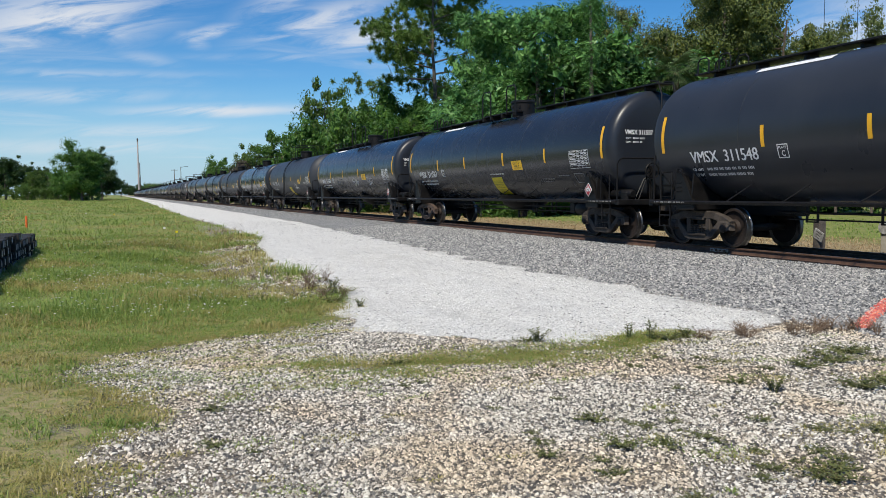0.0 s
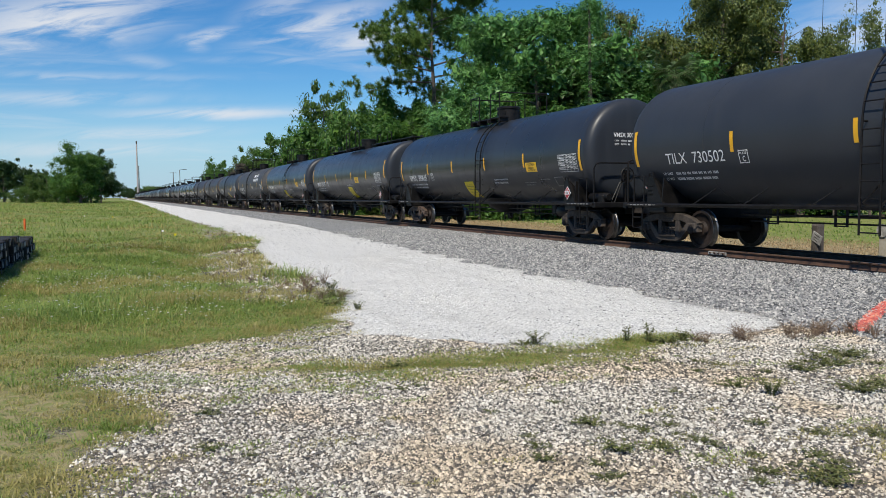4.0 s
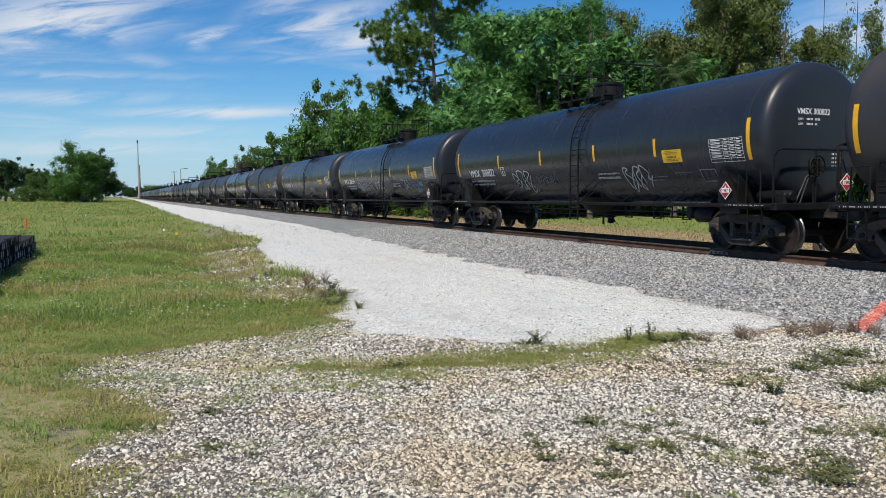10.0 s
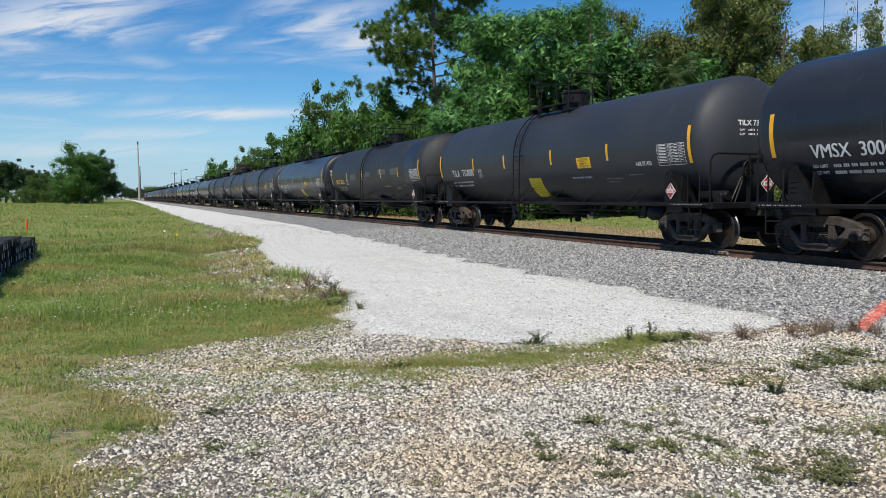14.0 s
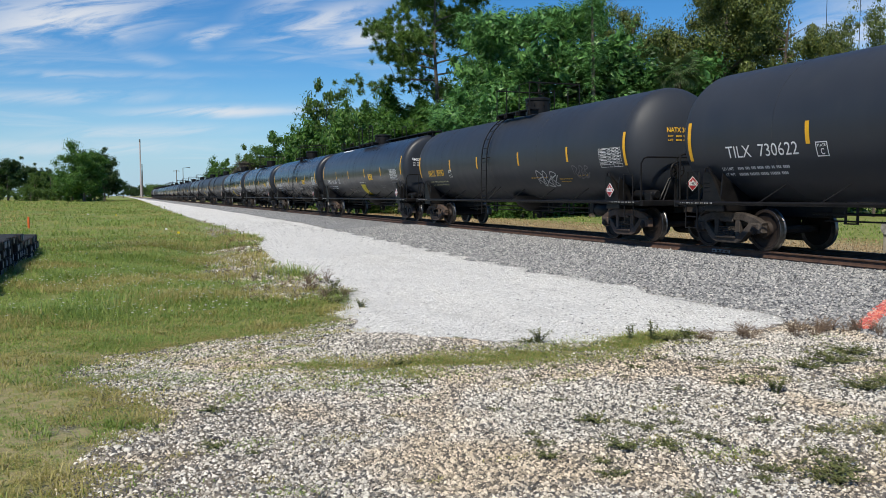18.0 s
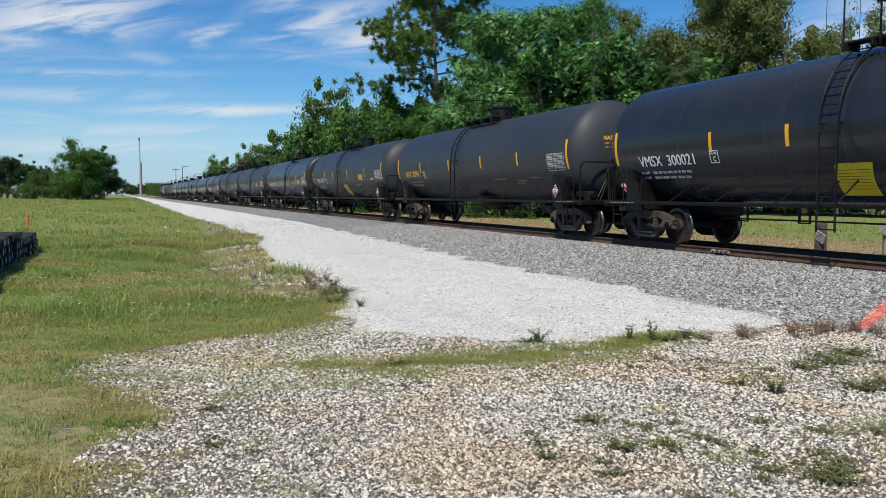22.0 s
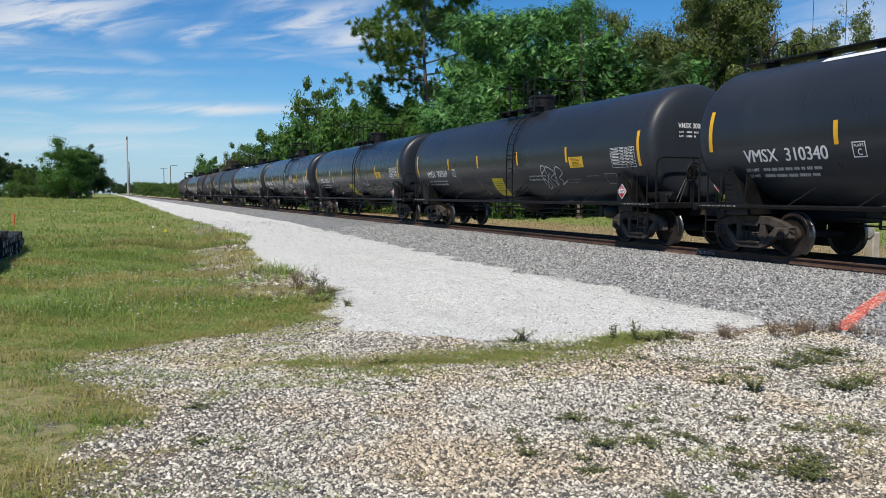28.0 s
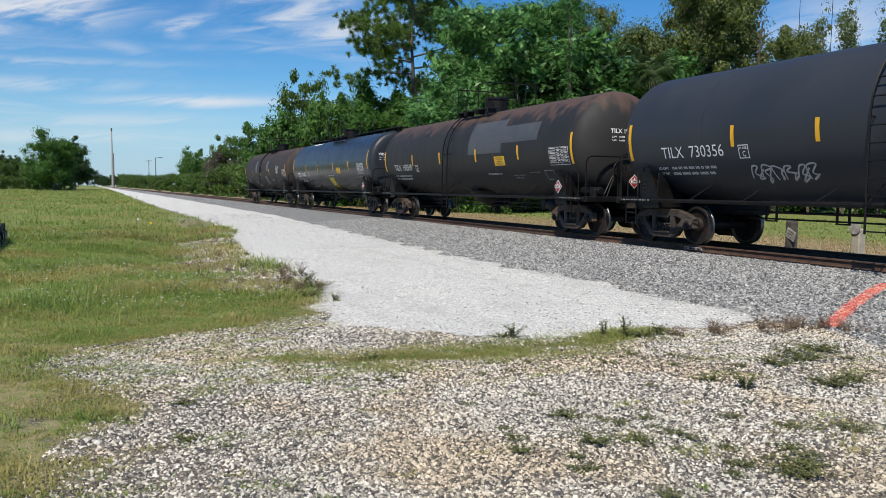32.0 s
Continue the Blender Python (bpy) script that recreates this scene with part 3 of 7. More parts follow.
def np_mesh(name, verts, faces, mat, smooth=False):
    """A mesh from arrays of vertices and of equal-sided faces."""
    me = bpy.data.meshes.new(name)
    verts, faces = np.asarray(verts, np.float32), np.asarray(faces, np.int32)
    k = faces.shape[1]
    me.vertices.add(len(verts))
    me.vertices.foreach_set("co", verts.ravel())
    me.loops.add(faces.size)
    me.loops.foreach_set("vertex_index", faces.ravel())
    me.polygons.add(len(faces))
    me.polygons.foreach_set("loop_start", np.arange(0, faces.size, k, dtype=np.int32))
    me.polygons.foreach_set("use_smooth", np.full(len(faces), smooth))
    me.materials.append(mat)
    me.update(calc_edges=True)
    me.validate()
    return me


def part(name, geo, mats, parent, label="", smooth=35, at=None):
    me = geo if isinstance(geo, bpy.types.Mesh) else geo.mesh(name, mats, smooth)
    ob = new(name, me)
    ob.parent = parent
    if at is not None:
        ob.matrix_basis = at
    return tagged(ob, label) if label else ob

# ---- ground ----
def lerp_at(v, xs, ys):
    return np.interp(v, xs, ys)


def toe_x(y):       # foot of the ballast on the road's side
    return lerp_at(y, [-60, 6, 8, 11, 17, 30, 45, 62, 400], [7.8, 7.7, 7.7, 8.0, 7.9, 8.7, 9.4, 9.8, 9.9])


def road_x(y):      # edge of the white road towards the grass
    return lerp_at(y, [9.6, 10.9, 11.2, 13.6, 18.8, 25, 30, 41, 58, 120, 1500], [1.9, 2.8, 2.9, 3.45, 3.2, 3.75, 4.7, 4.9, 4.5, 4.6, 4.6])


def grass_x(y):     # edge of the grass beside the gravel in front
    return lerp_at(y, [-20, 2, 4.6, 5.4, 6.0, 6.7, 7.4, 8.2, 8.75, 8.95, 9.15, 9.7, 10.3, 11.2], [-1.1, -0.7, -0.38, -0.28, -0.18, -0.22, -0.30, -0.42, -0.1, 0.6, 1.4, 2.1, 2.64, 2.9])


def road_end(x):    # where the white road runs out towards the camera
    return lerp_at(x, [2.4, 2.8, 3.4, 4.4, 5.2, 6.1, 7.2, 7.9], [10.5, 8.8, 7.8, 7.45, 7.4, 7.25, 7.35, 7.8])


def smooth01(v):
    v = np.clip(v, 0, 1)
    return v * v * (3 - 2 * v)


def height(x, y):
    x, y = np.asarray(x, float), np.asarray(y, float)
    t = toe_x(y)
    up = smooth01((x - t) / (TRACK - 2.0 - t)) * (RAIL - 0.175)
    down = smooth01((TRACK + 4.2 - x) / 2.2)
    z = np.where(x < TRACK, up, (RAIL - 0.175) * down)
    far = np.clip((y - 60) / 250, 0, 1.0) * 0.55
    z = z + far * np.where(x < 5, 1.0, np.clip((x - TRACK - 3) / 10, 0, 1))
    # shallow swale between the grass and the road
    z = z - 0.16 * np.exp(-((x - road_x(y) + 1.6) / 1.0) ** 2) * smooth01((y - 12) / 4) * smooth01((70 - y) / 30)
    # uneven turf
    z = z + 0.035 * np.sin(x * 0.9 + 1.3 * np.sin(y * 0.31)) * np.cos(y * 0.47 + x * 0.2) * smooth01((road_x(y) - x) / 3)
    z = z + 0.012 * np.sin(x * 2.1 + y * 1.3) * np.sin(y * 1.7 - x) * smooth01((t - x) / 1.5)
    return z


def axis_steps(a, b, fine, lo, hi, grow=1.16):
    """Grid lines: fine from lo to hi, then ever wider out to a and b."""
    v = list(np.arange(lo, hi, fine))
    s, p = fine, v[-1]
    while p < b:
        s *= grow
        p += s
        v.append(p)
    s, p = fine, v[0]
    while p > a:
        s *= grow
        p -= s
        v.insert(0, p)
    return np.array(v)


def build_ground():
    xs = axis_steps(-2500, 2500, 0.16, -5, 18)
    ys = axis_steps(-800, 4500, 0.16, 1.5, 26, 1.10)
    X, Y = np.meshgrid(xs, ys)
    Z = height(X, Y)
    nx, ny = len(xs), len(ys)
    v = np.stack([X.ravel(), Y.ravel(), Z.ravel()], 1)
    i = np.arange(nx * ny).reshape(ny, nx)
    f = np.stack([i[:-1, :-1].ravel(), i[:-1, 1:].ravel(), i[1:, 1:].ravel(), i[1:, :-1].ravel()], 1)
    me = np_mesh("ground", v, f, M_GROUND, True)
    x, y = X.ravel(), Y.ravel()
    g, r, b = zones(x, y)
    at = me.attributes.new("zone", "FLOAT_VECTOR", "POINT")
    at.data.foreach_set("vector", np.stack([g, r, b], 1).astype(np.float32).ravel())
    at = me.attributes.new("bank", "FLOAT", "POINT")
    at.data.foreach_set("value", bank(x, y).astype(np.float32))
    ob = new("ground", me)
    return tagged(ob, "flat ground of shelly gravel, white marl road, ballast and grass", "ground", kind="structure")


STRIP_X, STRIP_Y = [1.0, 1.4, 2.0, 2.5, 3.1, 4.0, 5.1, 5.9], [7.75, 7.35, 7.0, 6.98, 6.98, 6.98, 7.05, 7.2]


def bank(x, y):
    """The bare dirt slope between the grass and the road: 1 in its middle."""
    return np.exp(-((x - road_x(y) + 0.75) / 0.8) ** 2) * smooth01((y - 11.2) / 2) * (1 - smooth01((y - 30) / 30))


def zones(x, y):
    """How much an edge distance says grass, white road or ballast: 0.5 on the edge."""
    wob = 0.30 * (np.sin(x * 2.9 + 1.9 * np.sin(y * 1.7)) + np.sin(y * 3.7 + 1.4 * np.sin(x * 2.3)) + 0.7 * np.sin(5.9 * x - 4.3 * y)) / 1.5
    x, y = x + wob * np.where((y < 11) & (x < 2.2), 0.7, 0.5), y + wob * 0.3
    left = np.where(y > 11.0, road_x(y), grass_x(y))
    g = (left - x) / np.where(y > 11.0, 1.1, 1.7) + 0.5
    far_side = (x - (TRACK + 3.0)) / 1.6 + 0.5
    g = np.maximum(g, far_side)
    # thin strip of grass along the end of the road
    strip_y = lerp_at(x, STRIP_X, STRIP_Y)
    wid = np.where((x > 1.6) & (x < 5.9), lerp_at(x, [1, 2, 4.5, 5.9], [0.0, 0.12, 0.10, 0.0]), 0.0)
    g = np.maximum(g, 0.5 + (wid - np.abs(y - strip_y)) / 0.8 - np.where(wid > 0, 0, 3))
    r = np.minimum(np.minimum((x - road_x(np.maximum(y, 9.7))) / 1.2 + 0.5, (toe_x(y) - x) / 1.1 + 0.5), (y - road_end(x)) / 0.9 + 0.5)
    r = np.where(y > 9.7, r, np.minimum((y - road_end(x)) / 0.9 + 0.5, (toe_x(y) - x) / 1.1 + 0.5))
    r = np.where(x < 2.3, np.minimum(r, (x - 1.9) / 0.5), r)
    b = np.minimum((x - toe_x(y)) / 1.1 + 0.5, (TRACK + 3.0 - x) / 1.1 + 0.5)
    clip = lambda q: np.clip(q, 0, 1)
    return clip(g), clip(r), clip(b)


build_ground()

# ---- track ----
def build_track():
    track = tagged(empty("track"), "single track of rusty rails on timber ties in ballast", "railway track", kind="structure")
    prof = [(-0.07, 0), (-0.07, 0.012), (-0.02, 0.03), (-0.0085, 0.05), (-0.0085, 0.125), (-0.036, 0.138), (-0.037, 0.162), (-0.026, 0.172), (0.026, 0.172), (0.037, 0.162), (0.036, 0.138), (0.0085, 0.125), (0.0085, 0.05), (0.02, 0.03), (0.07, 0.012), (0.07, 0)]
    for sgn in (-1, 1):
        g = Geo()
        ys = [-60.0, 60.0, 300.0, 1200.0]
        n = len(prof)
        vs = [(p, y, q) for y in ys for p, q in prof]
        fs, mi = [], []
        for i in range(len(ys) - 1):
            for j in range(n):
                k = (j + 1) % n
                fs.append((i * n + j, i * n + k, (i + 1) * n + k, (i + 1) * n + j))
                mi.append(1 if j == 7 else 0)
        g.add(vs, fs)
        g.mi = mi
        part("rail", g.mesh("rail", [M_RAIL, M_RAILTOP], 30), None, track, "rusty rail with a polished head", at=pose(TRACK + sgn * 0.755, 0, RAIL - 0.172))
    # bolted joint on the near rail, dabbed with pale paint
    g = Geo()
    g.box((-0.026, 0, 0.085), (0.03, 0.60, 0.075), 0.008)
    bar = part("joint_bar", g, M_JOINT, track, "joint bar dabbed with pale paint", at=pose(TRACK - 0.755, 14.9, RAIL - 0.172))
    for k in range(4):
        b = Geo()
        b.lathe([(-0.075, 0.0), (-0.075, 0.02), (-0.04, 0.02)], "x", 6, (0, -0.21 + 0.14 * k, 0.085))
        part("bolt", b, M_RAIL, bar)
    tie = Geo()
    tie.box((0, 0, 0), (2.6, 0.23, 0.18), 0.012)
    tie_me = tie.mesh("tie", M_TIE, 30)
    plate = Geo()
    for sg in (-1, 1):
        plate.box((sg * 0.755, 0, 0.097), (0.34, 0.19, 0.016), 0.004)
        for dx, dy in ((-0.09, 0.05), (0.09, -0.05)):
            plate.box((sg * 0.755 + dx, dy, 0.115), (0.03, 0.022, 0.03), 0.004)
    plate_me = plate.mesh("tie_plate", M_RAIL, 30)
    rnd = random.Random(3)
    for k in range(230):
        y = 2.0 + 0.52 * k
        t = part("tie", tie_me, None, track, at=pose(TRACK + rnd.uniform(-0.05, 0.05), y + rnd.uniform(-0.03, 0.03), RAIL - 0.172 - 0.105 + rnd.uniform(-0.004, 0.004), 0, 0, rnd.uniform(-0.8, 0.8)))
        part("tie_plate", plate_me, None, t)


def empty(name, parent=None, at=None):
    ob = new(name)
    ob.empty_display_size = 0.5
    if parent:
        ob.parent = parent
    if at is not None:
        ob.matrix_basis = at
    return ob


build_track()

# ---- tank cars ----
R_TANK, Z_TANK, Y_MID = 1.505, 2.55, 0.14
# half length of the barrel, depth of the head, and how flat it is in its middle
DISHED, DOMED = (7.92, 0.31, 11.0), (7.72, 0.68, 2.3)
TRUCK = 7.03            # half the distance between truck centres


def on_tank(z, off=0.0, side=-1):
    """x of the tank's side at height z."""
    r = R_TANK + off
    return side * math.sqrt(max(r * r - (z - Z_TANK) ** 2, 0.0))


def tank_geo(shape):
    g = Geo()
    barrel, depth, flat = shape
    prof = []
    for i in range(17):
        a = math.pi / 2 * (i / 16) ** 1.5
        prof.append((-barrel - depth * math.cos(a), R_TANK * math.sin(a) ** (2 / flat)))
    prof[0] = (prof[0][0], 0.0)
    for y in (0.03 - barrel, 0.12 - barrel, -5, -2.5, 0, 2.5, 5, barrel - 0.12, barrel - 0.03):
        prof.append((y, R_TANK))
    prof += [(-a, r) for a, r in prof[:17][::-1]]
    return g.lathe(prof, "y", 64, (0, Y_MID, Z_TANK))


def ring_geo(y, w=0.016, h=0.006):
    g = Geo()
    r = R_TANK
    return g.lathe([(y - w, r - 0.01), (y - w * 0.6, r + h), (y + w * 0.6, r + h), (y + w, r - 0.01)], "y", 40, (0, 0, Z_TANK))


def patch_geo(y0, y1, z0, z1, off=0.006, slant=0.0, g=None):
    """A thin sheet that lies on the tank's near side."""
    g = g or Geo()
    n = max(2, int(abs(z1 - z0) / 0.09) + 1)
    vs, fs = [], []
    for i in range(n + 1):
        z = z0 + (z1 - z0) * i / n
        s = slant * (z - z1)
        vs += [(on_tank(z, off), y0 + s, z), (on_tank(z, off), y1 + s, z)]
    for i in range(n):
        fs.append((2 * i, 2 * i + 1, 2 * i + 3, 2 * i + 2))
    return g.add(vs, fs)


GLYPHS = {}


def text_mesh(s, bold=0.022):
    """Flat vertices and faces of a line of writing, one unit high."""
    if (s, bold) not in GLYPHS:
        cu = bpy.data.curves.new("writing", "FONT")
        cu.body, cu.resolution_u, cu.size, cu.offset = s, 3, 1.0, bold
        ob = bpy.data.objects.new("writing", cu)
        me = ob.to_mesh()
        vs = [v.co.copy() for v in me.vertices]
        fs = [tuple(p.vertices) for p in me.polygons]
        ob.to_mesh_clear()
        bpy.data.objects.remove(ob)
        bpy.data.curves.remove(cu)
        w = max(v.x for v in vs) if vs else 1
        GLYPHS[s, bold] = (vs, fs, w)
    return GLYPHS[s, bold]


def side_text(s, y_left, z_base, cap, width, g=None, off=0.012, bold=0.022):
    """Writing on the near side, from y_left towards the car's front; cap: letter height."""
    g = g or Geo()
    vs, fs, w = text_mesh(s, bold)
    k = cap / 0.69
    return g.add([(on_tank(z_base + v.y * k, off), y_left - v.x / w * width, z_base + v.y * k) for v in vs], fs)


def head_y(x, z, shape, off=0.012):
    barrel, depth, flat = shape
    q = 1 - (math.hypot(x, z - Z_TANK) / R_TANK) ** flat
    return Y_MID - (barrel + depth * math.sqrt(max(q, 0.0)) + off)


def head_text(s, x_left, z_base, cap, width, shape, g=None):
    """Writing on the leading head."""
    g = g or Geo()
    vs, fs, w = text_mesh(s)
    k = cap / 0.69
    out = []
    for v in vs:
        x, z = x_left + v.x / w * width, z_base + v.y * k
        out.append((x, head_y(x, z, shape), z))
    return g.add(out, fs)


def bar_lines(y_left, z_top, widths, pitch=0.085, cap=0.05, g=None):
    """Small writing that cannot be read: rows of short bars."""
    g = g or Geo()
    rnd = random.Random(int(y_left * 100) + int(z_top * 1000))
    for i, w in enumerate(widths):
        y, z = y_left, z_top - i * pitch
        end = y_left - w
        while y > end:
            for k in range(rnd.choice((2, 3, 4, 5, 6))):
                if y > end:
                    patch_geo(y - cap * 0.5, y, z - cap, z, 0.008, g=g)
                y -= cap * 0.78
            y -= cap * 0.7
    return g


def bogie_geo():
    """Side frames, springs, bolster and wheelsets about the truck's centre, z from the rail tops."""
    side = Geo()
    x0, x1 = -1.09, -0.93
    side.beam([(-1.06, 0.545), (-0.86, 0.64), (-0.5, 0.735), (0, 0.755), (0.5, 0.735), (0.86, 0.64), (1.06, 0.545)], x0, x1, [0.15, 0.17, 0.17, 0.18, 0.17, 0.17, 0.15])
    side.beam([(-0.70, 0.52), (-0.44, 0.27), (-0.30, 0.225), (0.30, 0.225), (0.44, 0.27), (0.70, 0.52)], x0, x1, [0.14, 0.16, 0.16, 0.16, 0.16, 0.14])
    for y in (-0.33, 0.33):
        side.beam([(y * 1.02, 0.25), (y, 0.5), (y * 1.05, 0.72)], x0 + 0.01, x1 - 0.01, 0.15)
    for y in (-0.889, 0.889):
        side.box((-1.02, y, 0.50), (0.2, 0.30, 0.22), 0.03)
        side.beam([(y * 0.79, 0.62), (y * 0.79, 0.42)], x0, x1, 0.09)
        side.beam([(y * 1.19, 0.56), (y * 1.19, 0.40)], x0, x1, 0.06)
    side.box((-1.0, 0, 0.28), (0.26, 0.62, 0.05), 0.01)
    side.box((-1.075, 0, 0.66), (0.06, 0.42, 0.09), 0.015)
    spring = Geo()
    prof = []
    for i in range(12):
        z = 0.29 + 0.22 * i / 11
        prof.append((z, 0.078 if i % 2 else 0.060))
    spring.lathe(prof, "z", 8, (-1.045, 0, 0))
    bol = Geo()
    bol.box((0, 0, 0.60), (1.95, 0.36, 0.24), 0.04)
    bol.box((0, 0, 0.74), (0.5, 0.5, 0.08), 0.02)
    for y in (-0.42, 0.42):
        bol.box((0, y, 0.42), (1.5, 0.10, 0.12), 0.02)
    ws = Geo()
    wheel = [(0.675, 0.10), (0.675, 0.38), (0.682, 0.478), (0.697, 0.486), (0.712, 0.466), (0.728, 0.458), (0.815, 0.452), (0.820, 0.445), (0.820, 0.385), (0.790, 0.365), (0.770, 0.30), (0.775, 0.20), (0.845, 0.165), (0.85, 0.10)]
    for sg in (-1, 1):
        a = len(ws.f)
        ws.lathe([(sg * p, q) for p, q in wheel], "x", 22)
        for k in range(a, len(ws.f)):
            row = (k - a) // 22
            ws.mi[k] = 1 if row in (1, 2, 3, 4, 5, 6) else 0
        ws.lathe([(sg * 0.85, 0.085), (sg * 1.08, 0.085), (sg * 1.10, 0.105), (sg * 1.125, 0.105), (sg * 1.145, 0.06), (sg * 1.145, 0.0)], "x", 12)
        for i in range(3):
            t = 2 * math.pi * i / 3
            ws.box((sg * 1.135, 0.066 * math.cos(t), 0.066 * math.sin(t)), (0.03, 0.03, 0.03), 0.004)
    ws.lathe([(-0.7, 0.085), (0.7, 0.085)], "x", 8)
    return side, spring, bol, ws


def mirror_geo(g):
    h = Geo()
    h.v = [(-x, y, z) for x, y, z in g.v]
    h.f = [tuple(reversed(q)) for q in g.f]
    h.mi = list(g.mi)
    return h


def arc_pts(a0, a1, r, n, y):
    """Points round the tank's near side, angles from the top."""
    return [(-r * math.sin(radians(a0 + (a1 - a0) * i / n)), y, Z_TANK + r * math.cos(radians(a0 + (a1 - a0) * i / n))) for i in range(n + 1)]


def ladder_geo(yc, side=-1):
    """A ladder up the tank's side, bent over to the top."""
    g = Geo()
    for dy in (-0.21, 0.21):
        top = arc_pts(24, 88, R_TANK + 0.12, 9, yc + dy)
        g.path(top + [(-R_TANK - 0.13, yc + dy, 2.2), (-R_TANK - 0.13, yc + dy, 0.55)], 0.022, 5)
    for i in range(7):
        z = 0.60 + 0.30 * i
        g.path([(-R_TANK - 0.13, yc - 0.21, z), (-R_TANK - 0.13, yc + 0.21, z)], 0.014, 5)
    for a in (78, 66, 54, 42, 31):
        p, q = arc_pts(a, a, R_TANK + 0.12, 1, yc - 0.21)[0], arc_pts(a, a, R_TANK + 0.12, 1, yc + 0.21)[0]
        g.path([p, q], 0.014, 5)
    for dy in (-0.21, 0.21):
        for z in (2.55, 1.05):
            g.path([(-R_TANK - 0.13, yc + dy, z), (on_tank(max(z, 1.5)) , yc + dy, max(z, 1.5))], 0.018, 5)
    return g if side < 0 else mirror_geo(g)


def build_parts():
    P = {}
    P["tank"] = {k: tank_geo(DOMED if k == 2 else DISHED).mesh("tank", M_SATIN, 50) for k in (0, 1, 2)}
    P["ring"] = [ring_geo(y).mesh("weld_band", M_SEAM, 40) for y in (-7.56, -2.82, 0.62, 5.3)]
    g = Geo()
    g.path([(-1.47, -8.3, 1.03), (-1.47, 8.3, 1.03)], 0.045, 6)
    P["sill"] = g.mesh("side_pipe", M_STEEL)
    P["sill_far"] = mirror_geo(g).mesh("side_pipe", M_STEEL)
    g = Geo()
    g.path([(-1.47, 0, 1.03), (-1.12, -0.42, 1.42)], 0.016, 5)
    P["strut"] = g.mesh("bracket", M_STEEL)
    P["strut_far"] = mirror_geo(g).mesh("bracket", M_STEEL)
    # saddle over a truck
    g = Geo()
    for sg in (-1, 1):
        g.prism([(0.40, 1.0), (0.40, 1.68), (0.30, 1.74), (0.18, 1.70), (0.04, 1.50), (-0.26, 1.0)], "x", sg * 1.38 - 0.04, sg * 1.38 + 0.04)
        g.path([(sg * 1.38, 0.40, 1.64), (sg * 1.38, 0.37, 1.82), (sg * 1.38, 0.24, 1.82), (sg * 1.38, 0.19, 1.68)], 0.022, 6)
        for y in (-0.28, 0.28):
            g.prism([(sg * 1.42, 1.0), (sg * 0.5, 1.0), (sg * 0.62, 1.18), (sg * 1.2, 1.55), (sg * 1.36, 1.7)], "y", y * 0.6 - 0.02, y * 0.6 + 0.02)
        for k in range(3):
            g.box((sg * 1.428, 0.26, 1.30 + 0.10 * k), (0.02, 0.18, 0.02), 0.004)
    g.box((0, 0, 0.93), (2.9, 0.62, 0.16), 0.02)
    P["saddle"] = g.mesh("saddle", M_STEEL)
    # draft sill and end platform
    g = Geo()
    g.box((0, 0.55, 0.90), (0.42, 3.1, 0.34), 0.02)
    P["draft_sill"] = g.mesh("draft_sill", M_STEEL)
    g = Geo()
    g.box((0, -1.28, 1.01), (2.96, 0.16, 0.15), 0.015)
    P["end_beam"] = g.mesh("end_beam", M_STEEL)
    g = Geo()
    g.box((0, -0.65, 1.0), (0.22, 1.35, 0.10), 0.015)
    P["side_board"] = g.mesh("side_board", M_STEEL)
    g = Geo()
    tread = [(-1.2, 1.04)]
    for k in range(5):
        tread += [(-1.2 + 0.2 * k, 1.085), (-1.1 + 0.2 * k, 1.085), (-1.1 + 0.2 * k, 1.06), (-1.0 + 0.2 * k, 1.06)]
    g.prism(tread + [(-0.2, 1.04)], "x", -1.2, 1.2)
    P["end_platform"] = g.mesh("end_platform", M_STEEL)
    g = Geo()
    g.box((0, -1.5, 0.86), (0.22, 0.55, 0.2), 0.02)
    g.box((0.03, -1.88, 0.86), (0.28, 0.26, 0.28), 0.05)
    g.box((-0.10, -1.98, 0.86), (0.10, 0.14, 0.26), 0.03)
    g.path([(0.3, -1.4, 0.85), (0.32, -1.6, 0.6), (0.25, -1.8, 0.42), (0.1, -1.98, 0.45)], 0.025, 6)
    P["coupler"] = g.mesh("coupler", M_CAST)
    # hand rail round the end platform
    g = Geo()
    g.path([(-1.42, -1.22, 1.0), (-1.42, -1.22, 2.02), (-1.38, -1.27, 2.14), (-1.28, -1.28, 2.18), (1.28, -1.28, 2.18), (1.38, -1.27, 2.14), (1.42, -1.22, 2.02), (1.42, -1.22, 1.0)], 0.024, 6)
    for sg in (-1, 1):
        g.path([(sg * 0.35, -1.28, 1.0), (sg * 0.35, -1.28, 2.18)], 0.02, 5)
        g.path([(sg * 0.8, -1.28, 1.02), (sg * 0.38, -1.28, 2.0)], 0.018, 5)
    P["hand_rail"] = g.mesh("hand_rail", M_STEEL)
    for sg in (-1, 1):
        g = Geo()
        g.path([(sg * 1.45, -0.95, 1.0), (sg * 1.45, -0.95, 0.46), (sg * 1.45, -0.55, 0.46), (sg * 1.45, -0.55, 1.0)], 0.02, 5)
        g.path([(sg * 1.45, -0.95, 0.72), (sg * 1.45, -0.55, 0.72)], 0.016, 5)
        g.path([(sg * 1.45, -0.9, 1.0), (sg * 1.45, -0.9, 1.75), (sg * 1.45, -0.5, 1.75), (sg * 1.45, -0.5, 1.0)], 0.02, 5)
        P["steps", sg] = g.mesh("step_iron", M_STEEL)
    # hand brake and valve gear on the leading end
    g = Geo()
